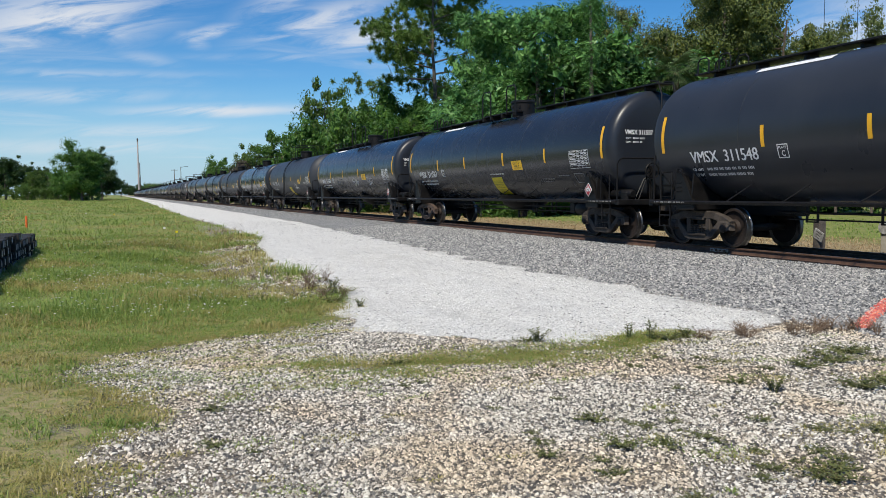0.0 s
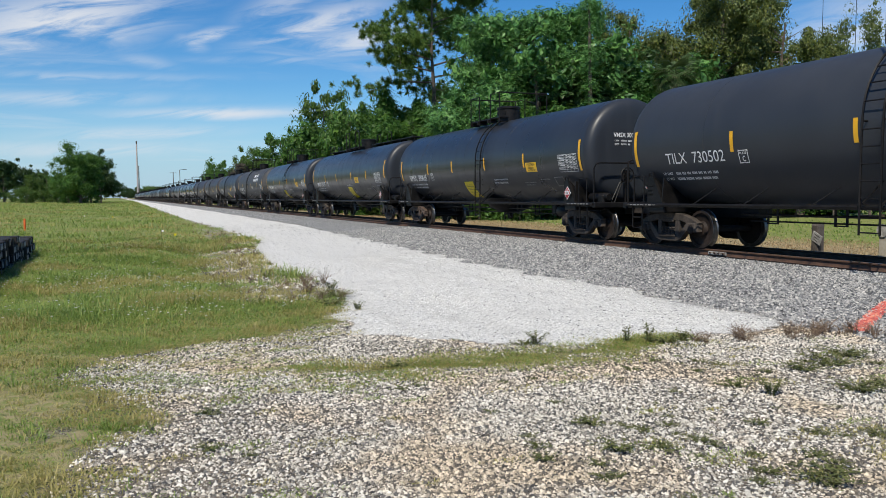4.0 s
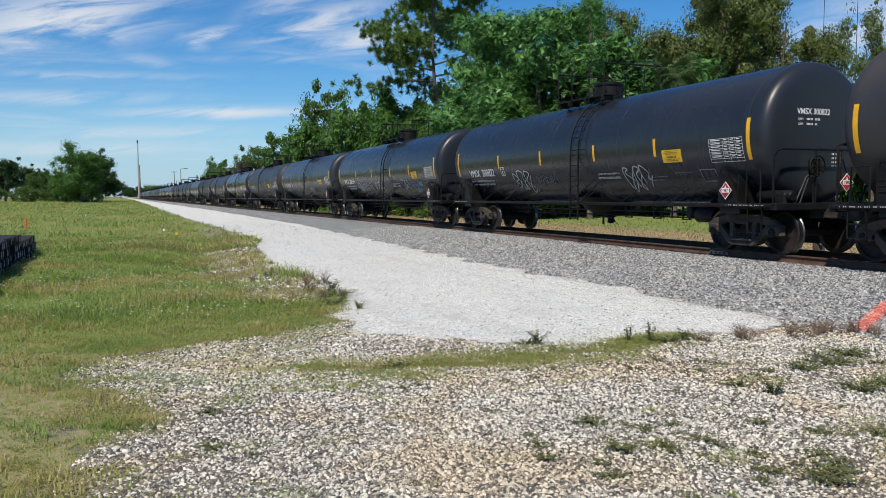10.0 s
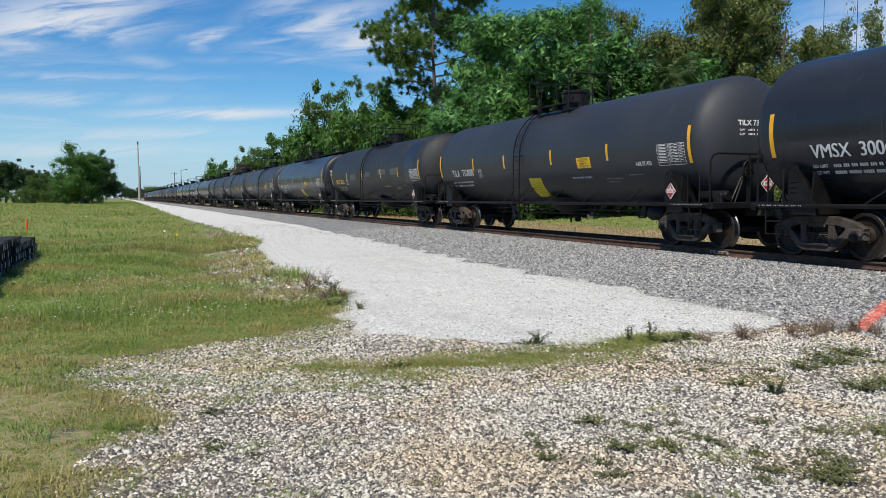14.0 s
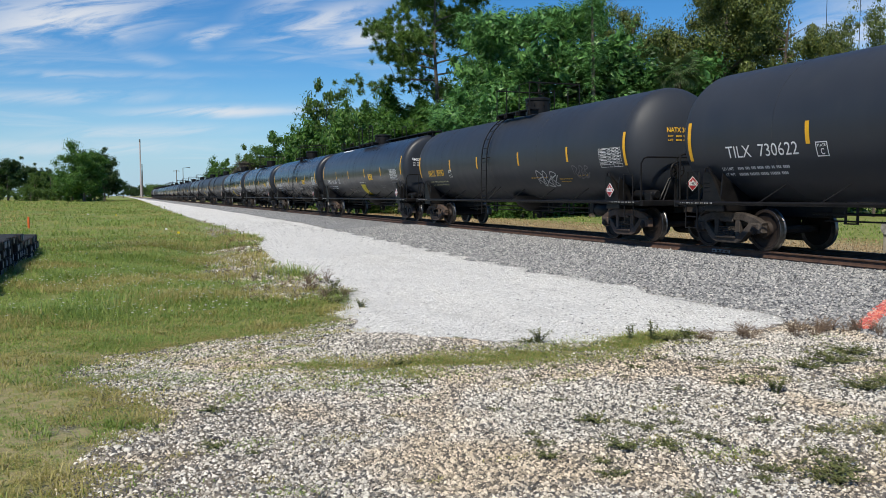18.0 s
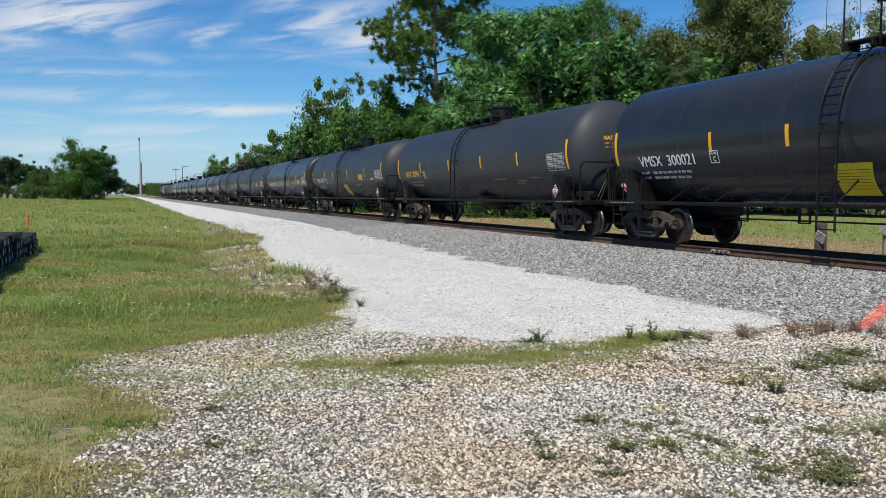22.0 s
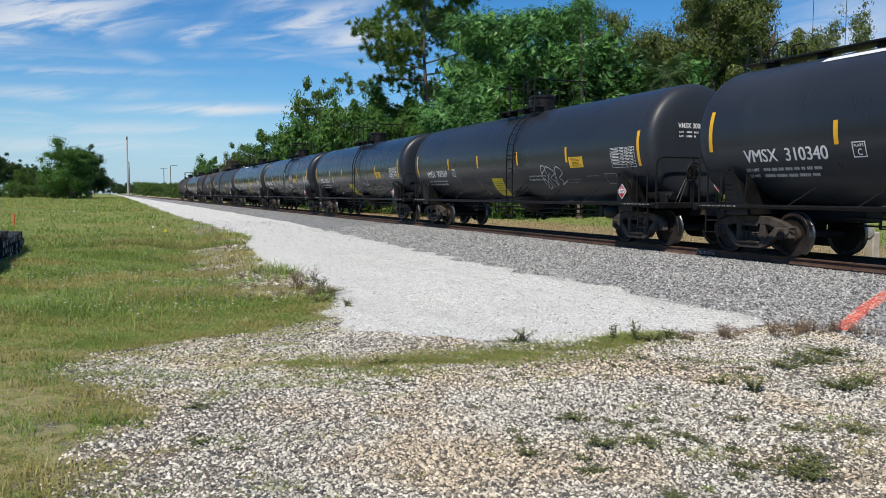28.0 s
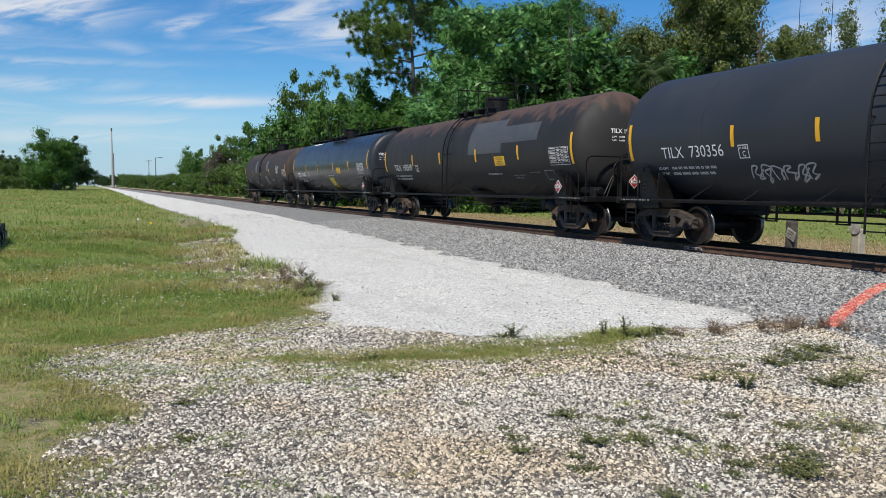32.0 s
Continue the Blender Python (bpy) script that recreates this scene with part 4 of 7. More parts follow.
    ring = [(0.12 + 0.21 * math.cos(2 * math.pi * i / 16), -8.42, 1.84 + 0.21 * math.sin(2 * math.pi * i / 16)) for i in range(17)]
    g.path([(x - 0.55, y, z) for x, y, z in ring], 0.018, 5)
    for a in (0, 1, 2, 3):
        t = a * math.pi / 4
        g.path([(-0.43 - 0.21 * math.cos(t), -8.42, 1.84 - 0.21 * math.sin(t)), (-0.43 + 0.21 * math.cos(t), -8.42, 1.84 + 0.21 * math.sin(t))], 0.010, 5)
    g.box((-0.43, -8.34, 1.82), (0.26, 0.12, 0.34), 0.03)
    g.path([(-0.43, -8.33, 1.6), (-0.43, -8.33, 1.0)], 0.025, 6)
    g.path([(-0.9, -8.30, 1.05), (-0.62, -8.32, 1.62), (-0.43, -8.34, 1.72)], 0.02, 5)
    P["hand_brake"] = g.mesh("hand_brake", M_STEEL)
    g = Geo()
    g.lathe([(-8.0, 0.0), (-8.0, 0.09), (-7.94, 0.13), (-7.12, 0.13), (-7.06, 0.09), (-7.06, 0.0)], "y", 14, (-0.98, -0.35, 1.22))
    g.box((-0.98, -8.12, 1.15), (0.3, 0.3, 0.3), 0.04)
    P["reservoir"] = g.mesh("air_reservoir", M_STEEL)
    # gear below
    g = Geo()
    g.path([(-0.35, 5.3, 0.82), (-0.35, -5.6, 0.82)], 0.028, 5)
    P["brake_pipe"] = g.mesh("brake_pipe", M_STEEL)
    g = Geo()
    g.path([(-0.35, 5.0, 0.68), (-0.35, -5.4, 0.68)], 0.020, 5)
    P["brake_rod"] = g.mesh("brake_rod", M_STEEL)
    g = Geo()
    g.box((-0.35, 0, 0.84), (0.045, 0.045, 0.44), 0.008)
    g.box((-0.35, 0.28, 0.84), (0.045, 0.045, 0.44), 0.008)
    g.box((-0.35, 0.14, 0.635), (0.045, 0.33, 0.03), 0.006)
    P["hanger"] = g.mesh("hanger", M_STEEL)
    g = Geo()
    prof = [(0.66, 0.0), (0.66, 0.30), (0.72, 0.52), (0.88, 0.80), (1.2, 1.0)]
    g.lathe(prof, "z", 20, (0, -0.35, 0))
    P["sump"] = g.mesh("belly_sump", M_STEEL)
    g = Geo()
    g.lathe([(0.42, 0.07), (0.46, 0.10), (0.60, 0.10), (0.64, 0.16), (0.80, 0.16)], "z", 12, (-0.1, -0.5, 0))
    g.path([(-0.3, -0.5, 0.62), (-0.32, -0.9, 0.6), (-0.3, -1.0, 0.48)], 0.03, 6)
    g.box((-0.2, -0.25, 0.52), (0.05, 0.06, 0.26), 0.01)
    P["valve"] = g.mesh("outlet_valve", M_STEEL)
    g = Geo()
    g.lathe([(-5.6, 0.0), (-5.6, 0.14), (-5.53, 0.19), (-5.0, 0.19), (-4.93, 0.14), (-4.93, 0.0)], "y", 14, (-0.55, 0, 0.78))
    g.box((-0.5, -4.7, 0.82), (0.28, 0.22, 0.3), 0.03)
    P["brake_cylinder"] = g.mesh("brake_cylinder", M_STEEL)
    return P


def dome_parts():
    """Manway bonnet, platform and its rails."""
    D = {}
    top = Z_TANK + R_TANK
    g = Geo()
    g.lathe([(top - 0.06, 0.42), (top + 0.43, 0.42), (top + 0.45, 0.45), (top + 0.51, 0.45), (top + 0.54, 0.41), (top + 0.56, 0.2), (top + 0.56, 0.0)], "z", 26, (0, -0.18, 0))
    g.box((0, 0.26, top + 0.38), (0.2, 0.12, 0.06), 0.01)
    for i in range(8):
        t = 2 * math.pi * i / 8
        g.box((0.43 * math.cos(t), -0.18 + 0.43 * math.sin(t), top + 0.31), (0.05, 0.05, 0.12), 0.008)
    D["bonnet"] = g.mesh("manway_bonnet", M_STEEL)
    ridge = [(-0.16, 0.0)]
    for k in range(5):
        ridge += [(-0.16 + 0.07 * k, 0.04), (-0.12 + 0.07 * k, 0.04), (-0.12 + 0.07 * k, 0.018), (-0.09 + 0.07 * k, 0.018)]
    ridge += [(0.19, 0.0)]
    for sg in (-1, 1):
        g = Geo()
        g.prism([(sg * 0.78 + p, top + 0.02 + q) for p, q in ridge], "y", -1.4, 1.2)
        D["platform", sg] = g.mesh("platform", M_STEEL)
        g = Geo()
        g.box((sg * 0.80, 0, top - 0.05), (0.40, 0.05, 0.13), 0.01)
        D["bearer", sg] = g.mesh("platform_bearer", M_STEEL)
    x = 0.96
    for sg in (-1, 1):
        for e, y0, y1 in ((0, 1.15, 0.35), (1, -1.35, -0.6)):
            g = Geo()
            g.path([(sg * x, y0, top - 0.12), (sg * x, y0, top + 0.92), (sg * x, y1, top + 0.92), (sg * x, y1, top - 0.12)], 0.020, 5)
            D["rail_short", sg, e] = g.mesh("platform_rail", M_STEEL)
        for y in (1.25, -1.45):
            g = Geo()
            s = math.copysign(1, y)
            g.path([(sg * x, y, top - 0.12), (sg * x, y, top + 0.82), (sg * x, y - 0.12 * s, top + 0.93), (sg * x, y - 0.6 * s, top + 0.93), (sg * x, y - 0.7 * s, top + 0.82), (sg * x, y - 0.7 * s, top - 0.05)], 0.026, 6)
            D["rail_long", sg, y] = g.mesh("platform_rail", M_STEEL)
    g = Geo()
    g.path([(-x, 0, top + 0.92), (x, 0, top + 0.92)], 0.024, 5)
    D["rail_cross"] = g.mesh("cross_rail", M_STEEL)
    g = Geo()
    g.box((0.05, 0, top + 0.14), (0.52, 6.9, 0.05), 0.01)
    for k in range(5):
        g.box((0.05, -2.8 + 1.4 * k, top + 0.05), (0.36, 0.08, 0.16), 0.01)
    D["walkway"] = g.mesh("running_board", M_STEEL)
    g = Geo()
    g.path([(0, 0, top + 0.1), (0, 0, top + 0.42), (0, -0.08, top + 0.5), (0, -0.32, top + 0.5), (0, -0.4, top + 0.42), (0, -0.4, top + 0.1)], 0.02, 5)
    D["grab"] = g.mesh("grab_rail", M_STEEL)
    g = Geo()
    for dx in (-0.15, 0.33):
        g.path([(dx, -8.42, 1.0), (dx, -8.42, 3.9), (dx, -8.25, 4.25), (dx, -7.9, top + 0.25)], 0.022, 5)
    for i in range(10):
        g.path([(-0.15, -8.42, 1.15 + 0.30 * i), (0.33, -8.42, 1.15 + 0.30 * i)], 0.014, 5)
    D["end_ladder"] = g.mesh("end_ladder", M_STEEL)
    for key, y in (("v", -0.92), ("t", 0.82)):
        D["ladder_" + key] = ladder_geo(y).mesh("ladder", M_STEEL)
        D["ladder_far_" + key] = ladder_geo(y, 1).mesh("ladder", M_STEEL)
    return D


PARTS, DOME = build_parts(), dome_parts()
SIDE, SPRING, BOLSTER, WHEELS = bogie_geo()
SIDE_ME = SIDE.mesh("side_frame", M_CAST, 35)
SIDE_FAR = mirror_geo(SIDE).mesh("side_frame", M_CAST, 35)
SPRING_ME = SPRING.mesh("spring", M_CAST, 35)
SPRING_FAR = mirror_geo(SPRING).mesh("spring", M_CAST, 35)
BOLSTER_ME = BOLSTER.mesh("bolster", M_STEEL, 35)
WHEELS_ME = WHEELS.mesh("wheelset", [M_WHEEL, M_TREAD], 30)


_g = Geo()
for _k in range(26):
    if _k % 7 not in (1, 4):
        _g.add([(-1.518, 0.55 - 0.045 * _k + _a, 1.035 + _b) for _a, _b in ((0.013, -0.013), (-0.013, -0.013), (-0.013, 0.013), (0.013, 0.013))], [(0, 1, 2, 3)])
SILL_TEXT = _g.mesh("sill_writing", M_SIGN, 60)


def build_car(kind):
    """One tank car at the origin: along y, its leading end at -y, z from the rail tops."""
    car = empty("tank_car")
    tank = part("tank", PARTS["tank"][kind], None, car)
    for me in PARTS["ring"]:
        part("weld_band", me, None, tank)
    for k in ("sill", "sill_far"):
        part("side_pipe", PARTS[k], None, car)
    for y in (5.7, 4.1, 2.3, -0.9, -2.9, -4.9):
        for k in ("strut", "strut_far"):
            part("bracket", PARTS[k], None, car, at=pose(0, y, 0))
    for sg in (-1, 1):
        turn = pose(0, sg * TRUCK, 0) if sg < 0 else pose(0, sg * TRUCK, 0, 0, 0, 180)
        part("saddle", PARTS["saddle"], None, car, at=pose(0, sg * TRUCK, 0))
        for k in ("draft_sill", "end_beam", "end_platform"):
            part(k, PARTS[k], None, car, at=turn)
        for e in (-1, 1):
            part("side_board", PARTS["side_board"], None, car, at=turn @ pose(e * 1.32, 0, 0))
        part("coupler", PARTS["coupler"], None, car, at=turn)
        part("hand_rail", PARTS["hand_rail"], None, car, at=turn)
        for e in (-1, 1):
            part("step_iron", PARTS["steps", e], None, car, at=turn)
        bogie = part("bogie", BOLSTER_ME, None, car, "dark cast steel freight truck", at=pose(0, sg * TRUCK, 0))
        part("side_frame", SIDE_ME, None, bogie)
        part("side_frame", SIDE_FAR, None, bogie)
        for y in (-0.19, -0.063, 0.063, 0.19):
            part("spring", SPRING_ME, None, bogie, at=pose(0, y, 0))
            part("spring", SPRING_FAR, None, bogie, at=pose(0, y, 0))
        for y in (-0.889, 0.889):
            part("wheelset", WHEELS_ME, None, bogie, "steel wheels with bright worn treads", at=pose(0, y, 0.457))
    for sg in (-1, 1):
        part("sill_writing", SILL_TEXT, None, car, "row of small white stencilled writing", at=pose(0, sg * 7.55, 0))
    for k in ("hand_brake", "reservoir", "brake_pipe", "brake_rod", "sump", "valve", "brake_cylinder"):
        part(PARTS[k].name.split(".")[0], PARTS[k], None, car)
    for y in (4.2, 2.4, -1.9, -3.2, -4.4):
        part("hanger", PARTS["hanger"], None, car, at=pose(0, y, 0))
    part("manway_bonnet", DOME["bonnet"], None, car)
    for sg in (-1, 1):
        part("platform", DOME["platform", sg], None, car)
        for y in (-1.3, -0.4, 0.5, 1.1):
            part("platform_bearer", DOME["bearer", sg], None, car, at=pose(0, y, 0))
    if kind == 1:
        for sg in (-1, 1):
            for y in (1.25, -1.45):
                part("platform_rail", DOME["rail_long", sg, y], None, car)
            part("running_board", DOME["walkway"], None, car, at=pose(0, sg * 4.85, 0))
            for y in (8.15, 7.4):
                part("grab_rail", DOME["grab"], None, car, at=pose(sg * 0.27 + 0.05, y, 0))
        part("end_ladder", DOME["end_ladder"], None, car)
    else:
        for sg, y in ((-1, 1.15), (1, -1.35)):
            for e in (0, 1):
                part("platform_rail", DOME["rail_short", sg, e], None, car)
            part("cross_rail", DOME["rail_cross"], None, car, at=pose(0, y, 0))
        key = "v" if kind == 0 else "t"
        part("ladder", DOME["ladder_" + key], None, car)
        part("ladder", DOME["ladder_far_" + key], None, car)
    return car


STRIPE_END = [[patch_geo(y - 0.055, y + 0.055, z - 0.87, z, 0.008).mesh("reflective_stripe", M_YELLOW, 60) for y in (7.82, -7.60)] for z in (2.86, 3.07)]
STRIPE_MID = patch_geo(-0.05, 0.05, 2.19, 2.63, 0.006).mesh("reflective_stripe", M_YELLOW, 60)


def data_panel(y, z):
    """White ruled table of stencilled data."""
    g = Geo()
    w, h = 1.03, 0.50
    for i in range(8):
        zz = z - h * i / 7
        patch_geo(y - w, y, zz - 0.009, zz, 0.007, g=g)
    for k in (0, 0.42, 0.62, 0.8, 1.0):
        patch_geo(y - w * k - 0.005, y - w * k + 0.005, z - h, z, 0.008, g=g)
    for i in range(6):
        zz = z - h * (i + 0.3) / 7
        patch_geo(y - w * 0.34, y - 0.05, zz - 0.022, zz - 0.002, 0.007, g=g)
        for k in (0.45, 0.65, 0.83):
            patch_geo(y - w * (k + 0.10), y - w * k, zz - 0.022, zz - 0.002, 0.007, g=g)
    return g


PANEL = [data_panel(y, 2.48).mesh("data_panel", M_WHITE, 60) for y in (-6.40, -5.88)]


def frame_geo(y0, y1, z0, z1, w=0.018, slant=0.0):
    g = Geo()
    patch_geo(y0, y1, z1 - w, z1, 0.008, slant, g)
    patch_geo(y0, y1, z0, z0 + w, 0.008, slant, g)
    patch_geo(y0, y0 + w, z0, z1, 0.009, slant, g)
    patch_geo(y1 - w, y1, z0, z1, 0.009, slant, g)
    return g


BOXMARK = frame_geo(-6.42, -5.90, 1.56, 1.84, 0.02, 0.0).mesh("repair_stencil", M_STENCIL, 60)
PLATE_C = side_text("C", 4.13, 1.98, 0.11, 0.09, side_text("PLATE", 4.19, 2.13, 0.045, 0.20, frame_geo(3.95, 4.23, 1.94, 2.22, 0.02))).mesh("plate_mark", M_WHITE, 60)


def warn_panel():
    g = Geo()
    patch_geo(-4.02, -3.30, 2.03, 2.33, 0.006, g=g)
    me = g.mesh("emergency_panel", M_YSIGN, 60)
    h = Geo()
    for z, w, c in ((2.305, 0.50, 0.020), (2.27, 0.56, 0.018), (2.235, 0.42, 0.018), (2.185, 0.36, 0.05), (2.11, 0.52, 0.018), (2.08, 0.44, 0.018)):
        bar_lines(-3.66 + w / 2, z, [w], 0.1, c, h)
    for i, p in enumerate(h.v):
        h.v[i] = (on_tank(p[2], 0.011), p[1], p[2])
    return me, h.mesh("panel_writing", M_BLACKINK, 60)


WARN, WARN_INK = warn_panel()
YSLANT = patch_geo(-0.92, -0.10, 1.22, 1.82, 0.007, -0.40).mesh("yellow_notice", M_YPANEL, 60)
YSLANT_INK = Geo()
for _i in range(7):
    _s = 0.40 * (1.82 - 1.34 - 0.058 * _i)
    patch_geo(-0.87 + _s, -0.16 + _s, 1.34 + 0.058 * _i, 1.349 + 0.058 * _i, 0.010, 0.0, YSLANT_INK)
YSLANT_INK = YSLANT_INK.mesh("notice_writing", M_BLACKINK, 60)


def placard(parent, x, y, z, facing_end=False):
    """Red and white hazard diamond in its frame."""
    r = 0.172
    g = Geo()
    d = [(0, r), (r, 0), (0, -r), (-r, 0)]
    if facing_end:
        g.prism([(x + p, z + q) for p, q in d], "y", y, y + 0.012)
    else:
        g.prism([(y + p, z + q) for p, q in d], "x", x, x + 0.012)
    sign = part("hazard_placard", g, M_RED, parent, "red diamond placard with a white band")
    h = Geo()
    band = [(-0.115, 0.052), (-0.03, 0.052), (0, 0.115), (0.03, 0.052), (0.115, 0.052), (0.115, -0.046), (-0.115, -0.046)]
    rim = [(0, r + 0.022), (r + 0.022, 0), (0, -r - 0.022), (-r - 0.022, 0)]
    if facing_end:
        h.prism([(x + p, z + q) for p, q in band], "y", y - 0.004, y + 0.006)
        h.prism([(x + p, z + q) for p, q in rim], "y", y + 0.004, y + 0.010)
    else:
        h.prism([(y + p, z + q) for p, q in band], "x", x - 0.004, x + 0.006)
        h.prism([(y + p, z + q) for p, q in rim], "x", x + 0.004, x + 0.010)
    part("placard_band", h, M_WHITE, sign)
    vs, fs, w = text_mesh("1987")
    t = Geo()
    k = 0.066 / 0.69
    if facing_end:
        t.add([(x - 0.09 + v.x / w * 0.18, y - 0.006, z - 0.033 + v.y * k) for v in vs], fs)
    else:
        t.add([(x - 0.006, y + 0.09 - v.x / w * 0.18, z - 0.033 + v.y * k) for v in vs], fs)
    part("placard_number", t, M_BLACKINK, sign)


def scribble(y, z, w, h, seed, width=0.034):
    """Looping strokes of spray paint, no letters."""
    rnd = random.Random(seed)
    g = Geo()
    n = max(3, int(w / (h * 0.62)))
    for k in range(n):
        c = y - w * (k + 0.5) / n
        cw, tilt = w / n * 0.62, rnd.uniform(-0.25, 0.25)
        pts = []
        # a chain of arcs: up, over, down and a tail
        knots = [(rnd.uniform(-1, -0.3), rnd.uniform(-1, -0.5)), (rnd.uniform(-0.9, 0), rnd.uniform(0.5, 1)), (rnd.uniform(0.2, 1), rnd.uniform(0.2, 0.9)), (rnd.uniform(-0.6, 0.4), rnd.uniform(-0.2, 0.3)), (rnd.uniform(0.2, 1.1), rnd.uniform(-0.9, -0.2)), (rnd.uniform(-0.8, 0.3), rnd.uniform(-1.1, -0.6)), (rnd.uniform(0.6, 1.4), rnd.uniform(-0.3, 0.6))]
        m = 30
        for i in range(m + 1):
            q = i / m * (len(knots) - 1)
            j = min(int(q), len(knots) - 2)
            f = q - j
            p0, p1, p2, p3 = knots[max(j - 1, 0)], knots[j], knots[j + 1], knots[min(j + 2, len(knots) - 1)]
            cr = [0.5 * (2 * p1[a] + (p2[a] - p0[a]) * f + (2 * p0[a] - 5 * p1[a] + 4 * p2[a] - p3[a]) * f * f + (3 * p1[a] - p0[a] - 3 * p2[a] + p3[a]) * f ** 3) for a in (0, 1)]
            pts.append((c - cw * cr[0] - tilt * cr[1] * 0.1, z - h / 2 + h * 0.45 * cr[1]))
        vs, fs = [], []
        for i, (py, pz) in enumerate(pts):
            q0, q1 = pts[max(i - 1, 0)], pts[min(i + 1, m)]
            d = Vector((q1[0] - q0[0], q1[1] - q0[1]))
            d = d.normalized() if d.length > 1e-6 else Vector((1, 0))
            for e in (-1, 1):
                yy, z2 = py - d.y * e * width / 2, pz + d.x * e * width / 2
                vs.append((on_tank(z2, 0.010 + 0.0004 * k), yy, z2))
        for i in range(m):
            fs.append((2 * i, 2 * i + 1, 2 * i + 3, 2 * i + 2))
        g.add(vs, fs)
    return g

# ---- the train ----
PITCH = 18.1            # length of a car over its couplers


def train_at(t):
    """How far the first car's rear truck stands ahead along the track at t seconds."""
    return 15.4974 - 22.4946 * t + 0.021731 * t * t - 0.00023477 * t ** 3


# slack of each car against even spacing
SLACK = [-0.2, -0.2, -0.17, -0.01, 0.03, -0.02, 0.0, 0.03, 0.13, 0.23, 0.2, 0.17, 0.13, 0.09, 0.06, 0.06, 0.08, -0.07, -0.22, -0.21, -0.2, -0.16, -0.08, -0.15, -0.14, -0.25, -0.18, 0.01, -0.11, -0.05, 0.0, 0.41, 0.36, 0.31, 0.26, 0.2, 0.13, 0.15, -0.18, -0.46, -0.46, -0.46, -0.46]
G, S, T, B = M_GLOSS, M_SATIN, M_MATTE, M_BROWNBLACK
# lettering, running board, paint, spray paint as (y, z, width, height, dull), extras
ROSTER = [
    ("VMSX 311548", 1, S, (), "p"), ("VMSX 311587", 1, G, (), "p"), ("VMSX 311467", 1, G, ((3.4, 2.15, 1.6, 0.6, 1), (-0.3, 2.15, 0.85, 0.45, 0), (-3.1, 2.15, 0.95, 0.42, 0)), "p"),
    ("TILX 730427", 2, T, ((-2.0, 2.1, 1.2, 0.5, 0), (-5.2, 1.95, 0.6, 0.35, 1)), "na"), ("VMSX 300391", 0, G, (), ""), ("TILX 730502", 2, T, (), "a"), ("VMSX 300615", 0, S, (), "n"),
    ("VMSX 311355", 1, S, (), ""), ("VMSX 300547", 0, S, ((3.3, 1.95, 1.2, 0.35, 1), (-1.7, 2.0, 2.6, 0.35, 1), (-4.7, 1.8, 1.0, 0.4, 1)), "n"),
    ("DBUX 300945", 2, M_GREYBROWN, ((-3.6, 2.35, 0.8, 0.4, 1),), "b"), ("TILX 730361", 2, T, (), "2"), ("CTCX 733094", 2, B, (), "k"), ("CTCX 733111", 2, B, ((-5.9, 2.1, 0.7, 0.4, 1),), "k"),
    ("VMSX 300822", 0, G, ((3.5, 2.1, 1.2, 0.75, 0), (1.9, 1.9, 1.1, 0.3, 1), (-2.9, 2.1, 1.1, 0.75, 0)), ""),
    ("VMSX 300574", 0, G, ((4.4, 2.0, 2.6, 0.5, 0), (1.35, 2.0, 1.5, 0.45, 0), (-3.1, 2.05, 0.9, 0.5, 2), (-4.5, 1.88, 0.8, 0.48, 2), (-5.35, 1.9, 0.4, 0.25, 2)), ""),
    ("VMSX 300829", 0, S, ((1.4, 2.05, 1.1, 0.5, 3), (-1.1, 1.86, 1.4, 0.42, 0)), ""),
    ("TILX 730591", 2, T, (), "a"), ("VMSX 300670", 0, G, (), "n"), ("TILX 730888", 2, T, (), "a2"), ("NATX 303512", 2, M_PRIMER, (), "yg"), ("VMSX 311206", 1, S, (), ""),
    ("GBRX 708877", 0, T, (), "ft"), ("TILX 730622", 2, T, (), "a"), ("NATX 303767", 2, T, ((-2.5, 2.1, 1.3, 0.7, 0), (-4.9, 2.1, 0.8, 0.4, 1)), "y"), ("VMSX 311268", 1, S, (), "p"),
    ("VMSX 300967", 0, G, ((4.4, 1.9, 0.5, 0.4, 1),), ""), ("VMSX 300604", 0, G, (), ""), ("VMSX 300021", 2, G, (), "2"), ("NATX 303996", 2, T, (), "y"), ("TILX 730570", 2, T, (), "a2"),
    ("VMSX 300457", 0, S, ((3.0, 1.9, 0.5, 0.4, 1),), ""), ("TILX 730855", 0, T, (), "at"), ("TILX 730512", 2, T, (), "a"), ("VMSX 300740", 0, S, (), "n"), ("VMSX 310340", 1, S, (), "p"),
    ("VMSX 300569", 0, S, ((3.8, 1.9, 1.2, 0.35, 1), (-2.4, 2.15, 1.4, 0.75, 0)), "n"), ("VMSX 300818", 0, G, (), "n"),
    ("VMSX 300026", 0, G, ((4.2, 2.3, 1.8, 0.65, 0), (1.35, 2.3, 1.4, 0.6, 0), (-0.3, 2.95, 0.3, 0.75, 0), (-0.2, 2.2, 0.3, 0.65, 0), (-1.95, 2.62, 1.1, 0.5, 0), (-1.5, 1.98, 0.9, 0.2, 0), (-3.55, 2.15, 1.05, 0.72, 0)), ""),
    ("VMSX 311881", 1, G, (), "p"), ("TILX 730356", 2, T, ((4.07, 1.85, 1.7, 0.4, 0),), "a2"), ("TILX 192018", 2, M_RUSTY, (), "r"), ("VMSX 310021", 1, S, (), "p"), ("", 2, M_LASTCAR, ((-4.4, 2.8, 1.0, 0.6, 0),), "l"),
]
